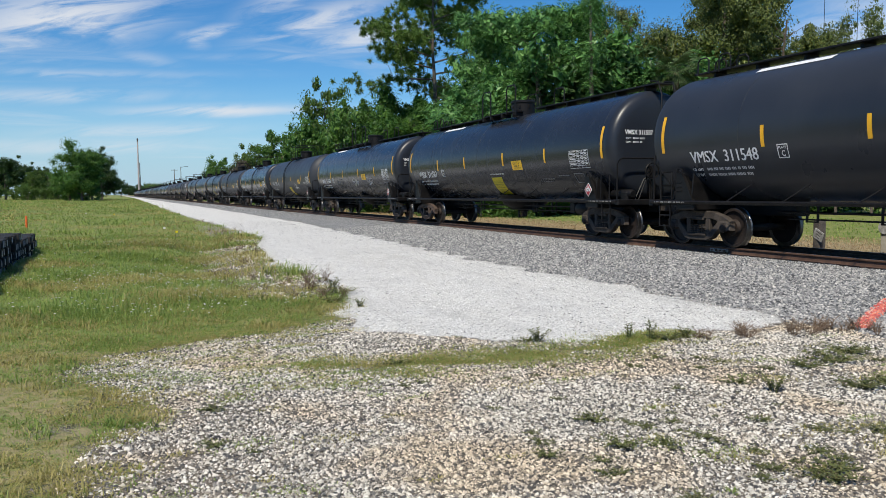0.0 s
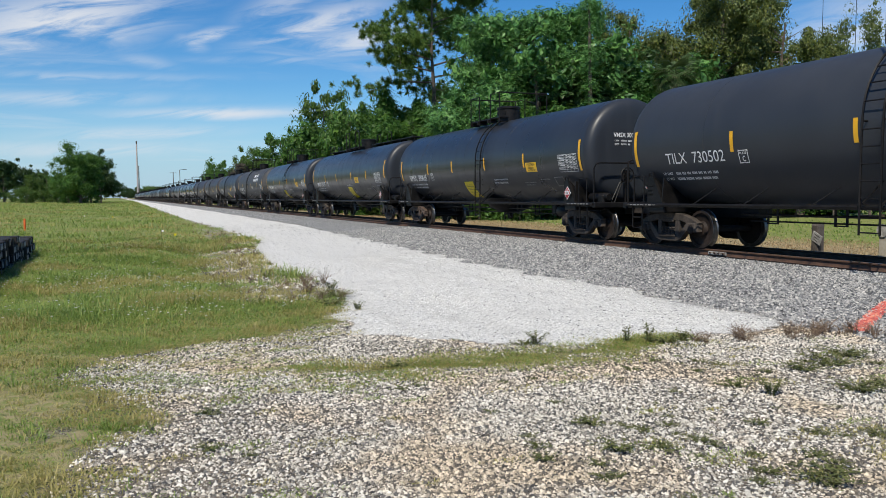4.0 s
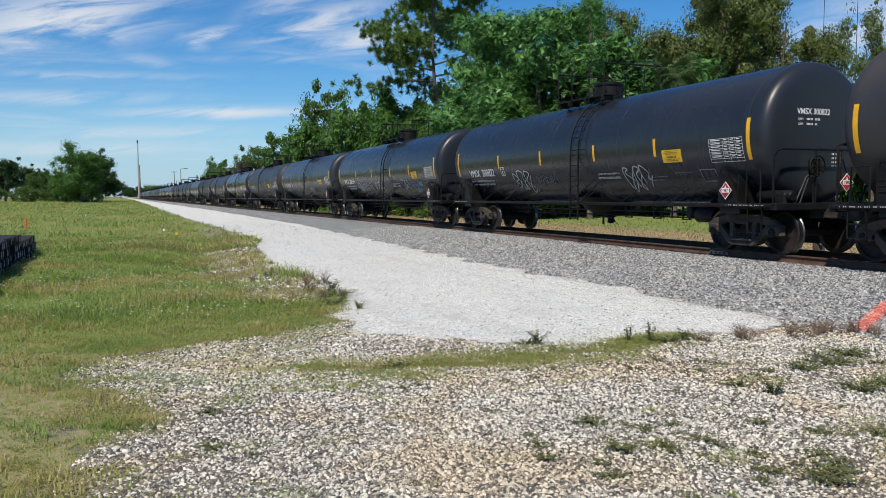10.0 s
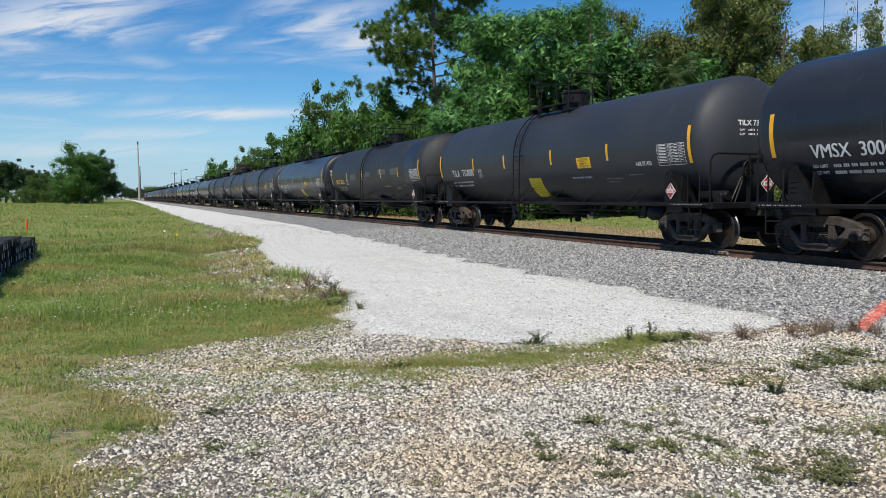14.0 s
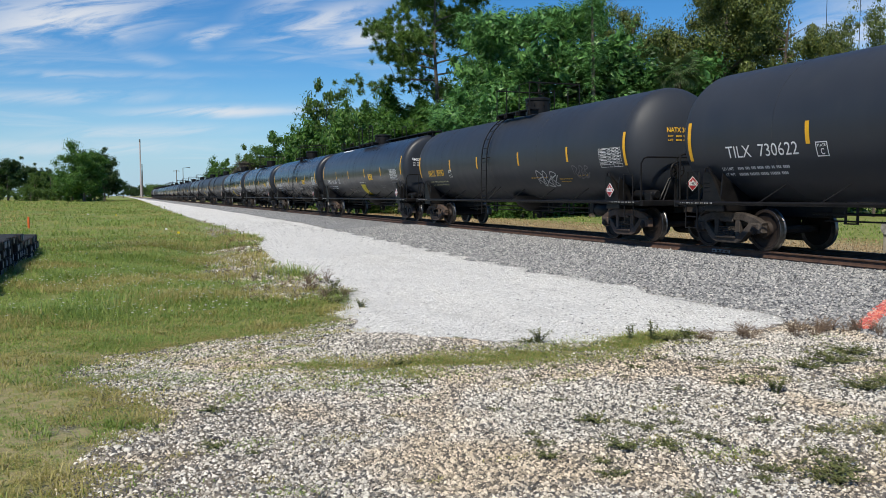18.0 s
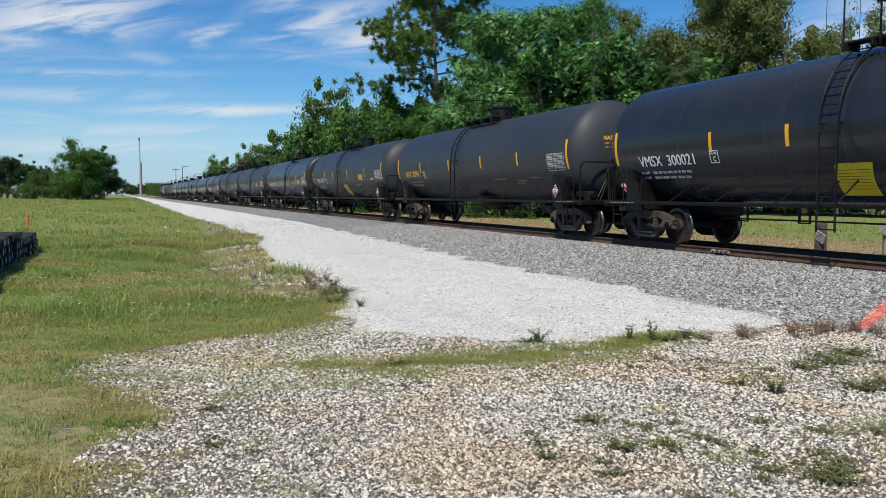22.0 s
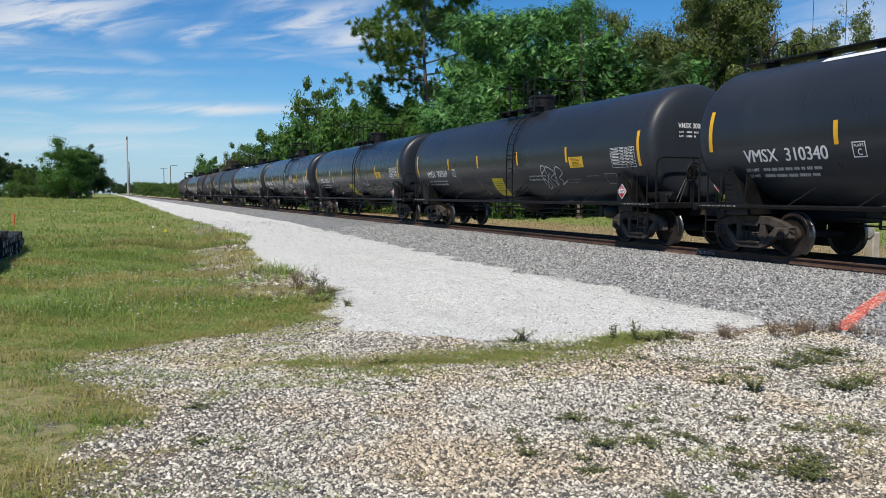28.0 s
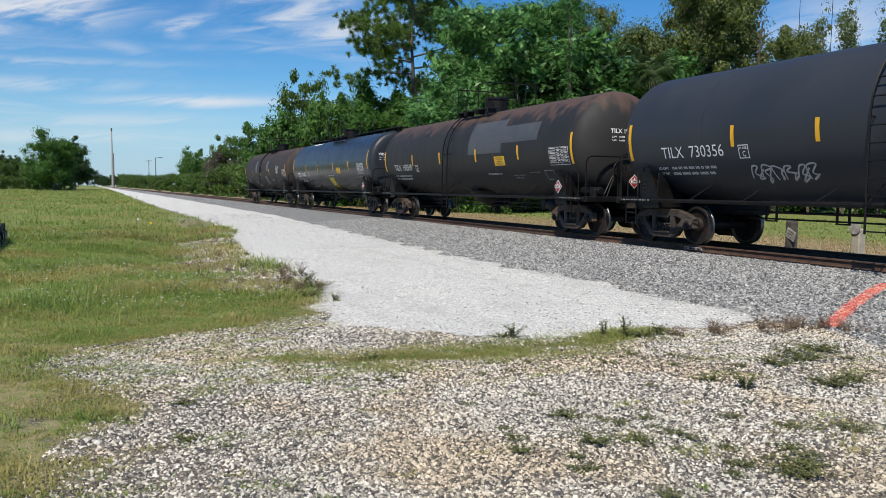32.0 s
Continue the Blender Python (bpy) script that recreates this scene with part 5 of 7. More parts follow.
# places along a tank: four stripes, the emergency panel's start, the yellow notice's end
SPOTS = {"w": (4.55, 1.8, -1.5, -4.42, -2.15, -1.1), "b": (4.52, 1.36, -1.16, -4.68, -1.44, None), "2": (4.25, 2.05, -1.2, -4.5, -2.9, -0.45), "t": (4.4, 1.27, -2.05, -4.75, -3.25, None), "v": (4.32, 1.35, -1.7, -4.43, -4.7, 0.1),
         "n": (4.5, 1.85, -1.17, -4.18, -4.3, 0.2), "k": (4.57, 1.5, -1.55, -4.25, -2.24, None)}
OWN = {"VMSX 311548": (4.6, 2.06, -1.5, -4.42, -2.15, -1.1), "TILX 730356": (4.37, 2.22, -1.2, -4.5, -2.9, -0.45), "VMSX 311467": (4.53, 1.66, -1.6, -4.62, -2.22, None), "TILX 730427": (4.28, 2.13, -1.16, -4.81, -3.53, -0.59), "VMSX 300021": (4.17, 1.94, -1.45, -4.63, -2.85, 0.12), "TILX 730888": (4.6, 2.03, -1.18, -4.23, -2.64, -0.27),
       "GBRX 708877": (4.59, 1.73, -1.6, -4.6, -3.4, None), "VMSX 300967": (4.61, 1.66, -1.41, -4.3, -3.27, None), "NATX 303767": (4.4, 1.77, -1.55, -4.69, -3.3, None), "NATX 303996": (4.86, 1.6, -1.48, -4.4, -3.3, None),
       "TILX 730570": (4.44, 2.36, -1.01, -4.55, -3.29, -0.38), "TILX 730855": (4.16, 0.94, -2.35, -5.06, -3.59, None), "VMSX 300026": (4.53, 1.61, -1.67, -4.47, -3.29, None), "TILX 192018": (4.5, 1.66, -1.5, -4.52, -2.89, None)}
HEAD_X = {"VMSX 311355": -0.65}
LOOKS = {S: "black painted tank car with yellow edge stripes", G: "glossy black tank car with white lettering", T: "matte charcoal tank car with white lettering", B: "faded brown-black tank car with white lettering",
         M_GREYBROWN: "grimy grey-brown tank car with a large white legend", M_PRIMER: "charcoal tank car patched with grey primer", M_RUSTY: "rust-topped black tank car with repainted patches", M_LASTCAR: "worn brown tank car at the train's end"}


def head_bars(g, xs, z, cap, shape):
    """A line of writing too small to read, on the leading head."""
    for x0 in xs:
        g.add([(x, head_y(x, zz, shape), zz) for x, zz in ((x0, z - cap), (x0 + 0.024, z - cap), (x0 + 0.024, z), (x0, z))], [(0, 1, 2, 3)])
    return g


def decorate(car, mark, paint, spray, extra):
    tank = next(o for o in car.children if o.name.startswith("tank"))
    tank.material_slots[0].link = "OBJECT"
    tank.material_slots[0].material = paint
    ink = M_YLETTER if "y" in extra else M_WHITE
    board = "w" in extra
    shape = DOMED if "t" in extra else DISHED
    for me in STRIPE_END[board]:
        part("reflective_stripe", me, None, tank)
    spot = SPOTS["w" if board else next((c for c in "bk2tn" if c in extra), "v")]
    spot = OWN.get(mark, spot)
    for y in spot[:4]:
        part("reflective_stripe", STRIPE_MID, None, tank, at=pose(0, y, 0))
    part("data_panel", PANEL[board], None, tank)
    if mark:
        wide = "V" in mark or "D" in mark
        left, base = 6.88 if wide or "y" in extra else 6.66, 1.94 if wide else 2.01
        width = 2.10 if wide else 1.74 if "y" in extra else 2.0
        g = side_text(mark.replace(" ", "  "), left, base, 0.25, width, bold=0.0)
        if wide or "y" in extra:
            for k in (1, 2):
                side_text(mark.replace(" ", "  "), left - 0.009 * k, base, 0.25, width, g, 0.012 + 0.0006 * k, 0.0)
        tagged(part("lettering", g, ink, tank, "stencilled car mark"), kind="stuff")
        for word, y0, w0, w1, z0 in (("LD LMT", 6.93, 0.36, 1.45, 1.757), ("LT WT", 6.90, 0.30, 1.35, 1.632)):
            g = bar_lines(y0 - w0 - 0.12, z0 + 0.058, (w1,), 0.13, 0.058)
            tagged(part("lettering", side_text(word, y0, z0, 0.058, w0, g), M_WHITE if ink is M_WHITE else M_GRAFFYEL, tank, "small stencilled weights"), kind="stuff")
        hx = HEAD_X.get(mark, -0.62 if "t" in extra else -1.08 if board else -0.68)
        hz = 2.92 if hx > -1 and "t" not in extra else 2.83
        part("end_lettering", head_text(mark, hx, hz, 0.12, 0.90, shape), ink, tank, "small stencilled car mark")
        for i, z in enumerate((hz - 0.08, hz - 0.18)):
            g = head_text("CAPY", hx + 0.03, z - 0.045, 0.045, 0.15, shape)
            head_bars(g, [hx + 0.26 + 0.036 * q + (0.05 if q > 4 else 0) for q in range(9 - 2 * i)], z, 0.045, shape)
            part("end_lettering", g, ink, tank)
        for i in range(4):
            part("end_lettering", head_bars(Geo(), [0.30 + 0.036 * q for q in range(9) if q not in (2, 6)], 2.12 - 0.085 * i, 0.036, shape), ink, tank)
    dull = M_WHITE if ink is M_WHITE else M_YLETTER
    if "t" not in extra and not board:
        part("small_stencil", side_text("CERAMIC FIBER THERMAL PROTECTION", -1.70, 1.815, 0.042, 1.05), dull, tank)
        part("small_stencil", side_text("VENT TANK WHEN UNLOADING", -1.63, 1.70, 0.055, 1.06), dull, tank)
    elif "TILX" in mark:
        part("small_stencil", side_text("VENT TANK WHEN UNLOADING", -2.15, 1.745, 0.050, 1.05), dull, tank)
    else:
        part("small_stencil", bar_lines(-2.15 if "t" in extra else -0.3, 1.79 if "t" in extra else 1.95, (1.05,), 0.08, 0.038), dull, tank)
    for y, z, w in ((-3.9, 1.72, 0.75), (-3.9, 1.64, 0.55), (-5.0, 1.80, 0.6)):
        part("small_stencil", bar_lines(y, z, (w,), 0.08, 0.030), M_STENCIL if ink is M_WHITE else M_YLETTER, tank)
    if "l" not in extra:
        part("plate_mark", PLATE_C, None, tank, at=pose(0, 0.4 if "y" in extra else 0, 0))
    if "y" not in extra and "l" not in extra:
        p = part("emergency_panel", WARN, None, tank, "white emergency notice" if "b" in extra else "yellow emergency notice", at=pose(0, spot[4] + 3.30, 0))
        if "b" in extra:
            p.material_slots[0].link = "OBJECT"
            p.material_slots[0].material = M_SIGN
        tagged(part("panel_writing", WARN_INK, None, p), kind="stuff")
    if spot[5] is not None and (board or "2" in extra or "n" in extra):
        p = part("yellow_notice", YSLANT, None, tank, "yellow notice panel low on the tank", at=pose(0, spot[5] + 0.92, 0))
        tagged(part("notice_writing", YSLANT_INK, None, p), kind="stuff")
    if "a" not in extra and "y" not in extra and "l" not in extra:
        part("repair_stencil", BOXMARK, None, tank)
    if "a" in extra:
        part("lettering", side_text("AAR ST-470", -5.45, 2.0, 0.10, 0.66), M_WHITE, tank)
    if "p" in extra:
        # one solid white strip high on the near side
        part("top_lettering", patch_geo(3.6, 5.6, 3.86, 3.95, 0.008), M_WHITE, tank, "plain white strip along the shoulder")
    if "b" in extra:
        for z, w in ((3.43, 2.4), (3.04, 2.9)):
            for k in range(int(w / 0.3)):
                part("brand_bar", patch_geo(-2.66 - 0.3 * k - 0.17, -2.66 - 0.3 * k, z - 0.29, z - 0.02, 0.008, -0.2), M_WHITE, tank)
    if "g" in extra:
        for y0, y1, z0, z1, mt in ((-2.9, -1.6, 2.35, 2.62, M_PATCH), (-4.6, -3.6, 2.3, 2.6, M_PATCH), (-0.2, 0.8, 2.3, 2.55, M_PATCH), (-6.9, -5.7, 1.9, 3.6, M_PATCHBLUE), (2.6, 3.6, 2.2, 2.5, M_PATCH)):
            part("paint_patch", patch_geo(y0, y1, z0, z1, 0.004), mt, tank)
    if "r" in extra:
        for y0, y1, z0, z1 in ((-3.4, -0.9, 2.45, 3.55), (-5.7, -3.4, 2.75, 3.3)):
            part("paint_patch", patch_geo(y0, y1, z0, z1, 0.004), M_PATCH, tank)
    if "l" in extra:
        for y0, y1, z0, z1, s in ((2.8, 3.4, 2.4, 3.3, 0.2), (-1.6, -1.0, 2.5, 3.2, 0.1), (6.3, 7.3, 1.6, 1.9, 0), (-1.0, -0.2, 1.5, 2.1, 0.4), (3.2, 4.2, 1.3, 1.7, 0.6)):
            part("paint_patch", patch_geo(y0, y1, z0, z1, 0.004, s), M_GRAFFDIM, tank)
    for i, (y, z, w, h, dull) in enumerate(spray):
        part("spray_paint", scribble(y, z, w, h, int(y * 97) + i), (M_GRAFF, M_GRAFFDIM, M_GRAFFBLUE, M_GRAFFYEL)[dull], tank, "looping spray paint")
    if mark == "VMSX 300829":
        tagged(part("spray_paint", side_text("Colour", 3.05, 1.66, 0.25, 1.05, bold=0.0), M_GRAFFBLUE, tank, "sprayed word in pale blue"), kind="stuff")
    if mark:
        placard(car, -1.50, -6.95, 1.35)
        placard(car, 0.02 if "t" in extra else 0.34, -8.47, 1.5, True)


def build_train():
    masters, cars = {}, []
    for mark, board, paint, spray, extra in ROSTER:
        if board not in masters:
            masters[board] = build_car(board)
            car = masters[board]
        else:
            car = copy_thing(masters[board], pose(0, 0, 0))
        tagged(car, LOOKS[paint], "tank car", "cars of the train")
        cars.append(car)
    rnd = random.Random(5)
    for n, (car, row) in enumerate(zip(cars, ROSTER)):
        decorate(car, row[0], row[2], row[3], row[4] + ("", "w", "t")[row[1]])
        for ob in car.children_recursive:
            if ob.name.startswith("side_frame") and (n in (9, 11, 12, 23, 28, 40, 42) or rnd.random() < 0.06):
                ob.material_slots[0].link = "OBJECT"
                ob.material_slots[0].material = M_CASTRUST
    return cars


def motions():
    for n, car in enumerate(CARS):
        walk(car, [(t, pose(TRACK, train_at(t) + PITCH * n + SLACK[n] - TRUCK, RAIL)) for t in range(0, 33, 2)])
    # wheels roll; both axles of a truck serve as pattern for all the others
    turning = {}
    for car in CARS:
        for ob in car.children_recursive:
            if ob.name.startswith("wheelset"):
                key = ob.location.y > 0
                if key not in turning:
                    y = ob.location.y
                    rows, a = [], 0.0
                    for k in range(0, 961):
                        rows.append((k / 30, pose(0, y, 0.457, a)))
                        a += 88.0
                    walk(ob, rows)
                    turning[key] = ob
                else:
                    src = turning[key]
                    ob.rotation_mode = "QUATERNION"
                    ob.animation_data_create()
                    ob.animation_data.action = src.animation_data.action
                    ob.animation_data.action_slot = src.animation_data.action_slot

# ---- trees ----
def leaf_cloud(centres, sizes, per, leaf, rng, flat=0.75, aspect=0.5):
    """Leaves as small bent quads on the shells of twig-end clumps, with larger shaded ones inside. Returns vertices and faces."""
    c = np.repeat(np.asarray(centres), per, 0)
    s = np.repeat(np.asarray(sizes), per)[:, None]
    n = len(c)
    d = rng.normal(size=(n, 3))
    d[:, 2] += 0.25
    d /= np.linalg.norm(d, axis=1)[:, None]
    inner = rng.random((n, 1)) < 0.22
    r = np.where(inner, rng.random((n, 1)) * 0.6, 0.72 + 0.38 * rng.random((n, 1)))
    p = c + d * r * s * np.array([1, 1, flat])
    a = np.cross(d, rng.normal(size=(n, 3))) + rng.normal(size=(n, 3)) * 0.25
    a[:, 2] -= 0.45
    a /= np.linalg.norm(a, axis=1)[:, None]
    up = d + np.array([0, 0, 0.55]) + rng.normal(size=(n, 3)) * 0.30
    b = np.cross(a, up)
    b /= np.linalg.norm(b, axis=1)[:, None] + 1e-9
    nrm = np.cross(b, a)
    L = leaf * rng.uniform(0.6, 1.35, (n, 1)) * np.where(inner, 1.9, 1.0)
    w = L * aspect * 0.5
    v = np.stack([p - a * L * 0.5, p + b * w + nrm * L * 0.08, p + a * L * 0.5, p - b * w + nrm * L * 0.08], 1).reshape(-1, 3)
    return v, np.arange(n * 4).reshape(n, 4)


def limbs(rng, height, spread, trunk_r, n_main, base_frac=0.25, lean=(0, 0), up=0.6):
    """A tapered trunk with forked limbs. Returns the bark mesh and twig ends."""
    g = Geo()
    pts, rad = [], []
    for i in range(7):
        t = i / 6
        pts.append((lean[0] * t * t + rng.normal() * 0.06 * height / 10, lean[1] * t * t + rng.normal() * 0.06 * height / 10, height * 0.86 * t - 0.25 * (i == 0)))
        rad.append(trunk_r * (1 - 0.86 * t) * (1.35 if i == 0 else 1))
    g.path(pts, rad, 8)
    ends = []
    for k in range(n_main):
        t = base_frac + (0.97 - base_frac) * (k + rng.random() * 0.7) / n_main
        i = min(int(t * 6), 5)
        p0 = Vector(pts[i]).lerp(Vector(pts[i + 1]), t * 6 - i)
        az = rng.random() * 6.283 + k * 2.4
        ln = spread * (1.0 - 0.55 * abs(t - 0.5) ** 1.3) * rng.uniform(0.65, 1.1)
        d = Vector((math.cos(az), math.sin(az), up * rng.uniform(0.2, 1.2)))
        p1 = p0 + d.normalized() * ln * 0.5 + Vector((0, 0, rng.normal() * 0.2))
        p2 = p1 + (d + Vector(rng.normal(size=3) * 0.35)).normalized() * ln * 0.5
        r0 = trunk_r * (1 - 0.8 * t) * 0.55
        g.path([p0, p1, p2], [r0, r0 * 0.6, r0 * 0.2], 5)
        ends += [tuple(p1), tuple(p2), tuple((p1 + p2) / 2)]
        for _ in range(3):
            q = p1.lerp(p2, rng.random())
            e = q + Vector((rng.normal(), rng.normal(), rng.normal() * 0.6 + 0.25)).normalized() * ln * 0.34
            g.path([q, e], [r0 * 0.3, r0 * 0.1], 4)
            ends.append(tuple(e))
    return g, np.array(ends)


def broad_tree(seed, height, spread, leaves, leaf, mat, clump=1.0, base=0.2, n_main=16, flat=0.75, up=0.6, trunk=None):
    rng = np.random.default_rng(seed)
    g, ends = limbs(rng, height, spread, trunk or height * 0.022, n_main, base, (rng.normal() * 0.5, rng.normal() * 0.5), up)
    extra = ends[rng.integers(0, len(ends), len(ends) // 3)] + rng.normal(size=(len(ends) // 3, 3)) * spread * 0.16
    cen = np.concatenate([ends, extra])
    cen[:, 2] = np.maximum(cen[:, 2], height * base * 0.5)
    v, f = leaf_cloud(cen, clump * (0.45 + 1.0 * rng.random(len(cen)) ** 1.5), max(1, leaves // len(cen)), leaf, rng, flat)
    return g.mesh("trunk", M_BARK), np_mesh("crown", v, f, mat)


def pine_tree(seed, height, spread, needles):
    """A pine with flat plates of needle tufts at the ends of bare limbs."""
    rng = np.random.default_rng(seed)
    g, ends = limbs(rng, height, spread, 0.26, 22, 0.42, (0.4, 0.3), 0.35)
    vs, fs = [], []
    tuft = ends[rng.integers(0, len(ends), 1900)] + rng.normal(size=(1900, 3)) * np.array([0.55, 0.55, 0.22])
    per = needles // 1900
    c = np.repeat(tuft, per, 0)
    n = len(c)
    d = rng.normal(size=(n, 3)) + np.array([0, 0, 0.45])
    d /= np.linalg.norm(d, axis=1)[:, None]
    L = rng.uniform(0.20, 0.38, (n, 1))
    side = np.cross(d, rng.normal(size=(n, 3)))
    side /= np.linalg.norm(side, axis=1)[:, None]
    w = 0.024
    v = np.stack([c - side * w, c + side * w, c + d * L + side * w * 0.5, c + d * L - side * w * 0.5], 1).reshape(-1, 3)
    return g.mesh("trunk", M_BARK), np_mesh("crown", v, np.arange(n * 4).reshape(n, 4), M_NEEDLE)


def plant_tree(name, meshes, x, y, z, label, category="tree", turn=0, size=1.0, group=""):
    root = empty(name)
    for nm, me in zip(("trunk", "crown"), meshes):
        part(nm, me, None, root)
    root.matrix_world = pose(x, y, z, 0, 0, turn) @ Matrix.Scale(size, 4)
    return tagged(root, label, category, group)


def spray_cloud(centres, sizes, per, rng, leaf=0.15, pairs=5, flat=0.85):
    """Drooping compound sprays of paired leaflets on the shells of clumps. Returns vertices and faces."""
    c = np.repeat(np.asarray(centres), per, 0)
    s = np.repeat(np.asarray(sizes), per)[:, None]
    n = len(c)
    d = rng.normal(size=(n, 3))
    d[:, 2] += 0.3
    d /= np.linalg.norm(d, axis=1)[:, None]
    p = c + d * (0.55 + 0.5 * rng.random((n, 1))) * s * np.array([1, 1, flat])
    out = d + rng.normal(size=(n, 3)) * 0.45
    out[:, 2] = np.abs(out[:, 2]) * 0.35 + 0.15
    out /= np.linalg.norm(out, axis=1)[:, None]
    side = np.cross(out, np.array([0, 0, 1.0]) + rng.normal(size=(n, 3)) * 0.2)
    side /= np.linalg.norm(side, axis=1)[:, None] + 1e-9
    length = leaf * pairs * 0.85 * rng.uniform(0.7, 1.2, (n, 1))
    quads = []
    for k in range(pairs):
        t = (k + 0.6) / pairs
        q = p + out * length * t - np.array([0, 0, 1.0]) * length * 0.62 * t * t
        tan = out - np.array([0, 0, 1.24]) * t
        tan /= np.linalg.norm(tan, axis=1)[:, None]
        for e in (-1, 1):
            a = side * e * 0.85 + tan * 0.55 + rng.normal(size=(n, 3)) * 0.16
            a[:, 2] -= 0.22
            a /= np.linalg.norm(a, axis=1)[:, None]
            b = np.cross(a, np.cross(tan, side))
            b /= np.linalg.norm(b, axis=1)[:, None] + 1e-9
            L = leaf * (1.1 - 0.45 * t) * rng.uniform(0.8, 1.25, (n, 1))
            quads.append(np.stack([q, q + a * L * 0.5 + b * L * 0.2, q + a * L, q + a * L * 0.5 - b * L * 0.2], 1))
    v = np.stack(quads, 1).reshape(-1, 3)
    return v, np.arange(len(v)).reshape(-1, 4)


def vine_tree(seed, height, spread, leaves, mat, leaf=0.18, clump=1.2, base=0.05, n_main=24):
    """A tree smothered in climbers: heaped clumps of drooping compound leaves over a leafy core."""
    rng = np.random.default_rng(seed)
    g, ends = limbs(rng, height, spread, height * 0.022, n_main, base, (rng.normal() * 0.4, rng.normal() * 0.4), 0.55)
    cen = ends[rng.permutation(len(ends))[:int(len(ends) * 0.95)]]
    cen[:, 2] = np.maximum(cen[:, 2], height * base)
    size = clump * (0.5 + 0.85 * rng.random(len(cen)) ** 1.3)
    v, f = spray_cloud(cen, size, max(1, leaves // 10 // len(cen)), rng, leaf)
    w, h = leaf_cloud(cen, size * 0.72, max(1, leaves // 6 // len(cen)), leaf * 2.6, rng, 0.8)
    return g.mesh("trunk", M_BARK), np_mesh("crown", np.concatenate([v, w]), np.concatenate([f, h + len(v)]), mat)


def oak_tree(seed, height, spread, leaves, leaf, mat, clump=1.0, base=0.06, n_main=24):
    """A rounded oak: many small leaves in heaped clumps with dark hollows between."""
    rng = np.random.default_rng(seed)
    g, ends = limbs(rng, height, spread, height * 0.028, n_main, base, (rng.normal() * 0.4, rng.normal() * 0.4), 0.5)
    cen = ends[rng.permutation(len(ends))[:int(len(ends) * 0.85)]]
    cen[:, 2] = np.maximum(cen[:, 2], height * base)
    size = clump * (0.4 + 0.8 * rng.random(len(cen)) ** 1.4)
    v, f = leaf_cloud(cen, size, max(1, leaves // len(cen)), leaf, rng, 0.75)
    return g.mesh("trunk", M_BARK), np_mesh("crown", v, f, mat)


def fit_tree(name, meshes, x, y, top, wide, label, turn=0, group="", category="tree"):
    """Plants a tree so that its crown reaches a height and a half-width."""
    crown = np.empty(len(meshes[1].vertices) * 3, np.float32)
    meshes[1].vertices.foreach_get("co", crown)
    crown = crown.reshape(-1, 3)
    tall, half = np.percentile(crown[:, 2], 99.7), np.percentile(np.hypot(crown[:, 0], crown[:, 1]), 93)
    z = float(height(x, y)) - 0.05
    kz, kx = (top - z) / tall, wide / half
    kx = min(max(kx, kz * 0.62), kz * 1.5)
    root = empty(name)
    for nm, me in zip(("trunk", "crown"), meshes):
        part(nm, me, None, root)
    root.matrix_world = pose(x, y, z, 0, 0, turn) @ Matrix.Diagonal((kx, kx, kz, 1))
    return tagged(root, label, category, group)


def build_palm(x, y, top):
    """A cabbage palm: a fibrous trunk under a round head of fan leaves, each a part."""
    root = tagged(empty("palm_tree"), "cabbage palm with drooping fan leaves among the vines", "palm tree")
    g = Geo()
    g.path([(0, 0, -0.3), (0.05, 0.03, top * 0.5), (0, 0, top - 1.2)], [0.22, 0.18, 0.2], 9)
    part("trunk", g, M_BARK, root)
    # one fan leaf: a stalk with a spread of narrow folded blades, pointing along x
    f = Geo()
    f.path([(0, 0, 0), (0.55, 0, 0.06), (0.95, 0, 0.0)], [0.018, 0.014, 0.010], 4)
    for k in range(17):
        a = radians(-104 + 13 * k)
        L = 0.95 * (0.75 + 0.25 * math.cos(a * 0.8))
        ca, sa = math.cos(a), math.sin(a)
        p = [Vector((0.95 + L * t * ca, L * t * sa, -0.42 * L * t * t)) for t in (0.0, 0.45, 1.0)]
        sd = Vector((-sa, ca, 0))
        w = (0.012, 0.042, 0.004)
        vs = []
        for q, ww in zip(p, w):
            vs += [q - sd * ww + Vector((0, 0, 0.012)), q, q + sd * ww + Vector((0, 0, 0.012))]
        f.add(vs, [(0, 1, 4, 3), (1, 2, 5, 4), (3, 4, 7, 6), (4, 5, 8, 7)])
    me = f.mesh("fan_leaf", M_PALM, 0)
    rnd = random.Random(77)
    for k in range(34):
        part("fan_leaf", me, None, root, at=pose(0, 0, top - 1.15 + rnd.uniform(-0.12, 0.12), rnd.uniform(-25, 25), -62 + 105 * (k / 33) ** 0.8, k * 137.5) )
    root.matrix_world = pose(x, y, float(height(x, y)))


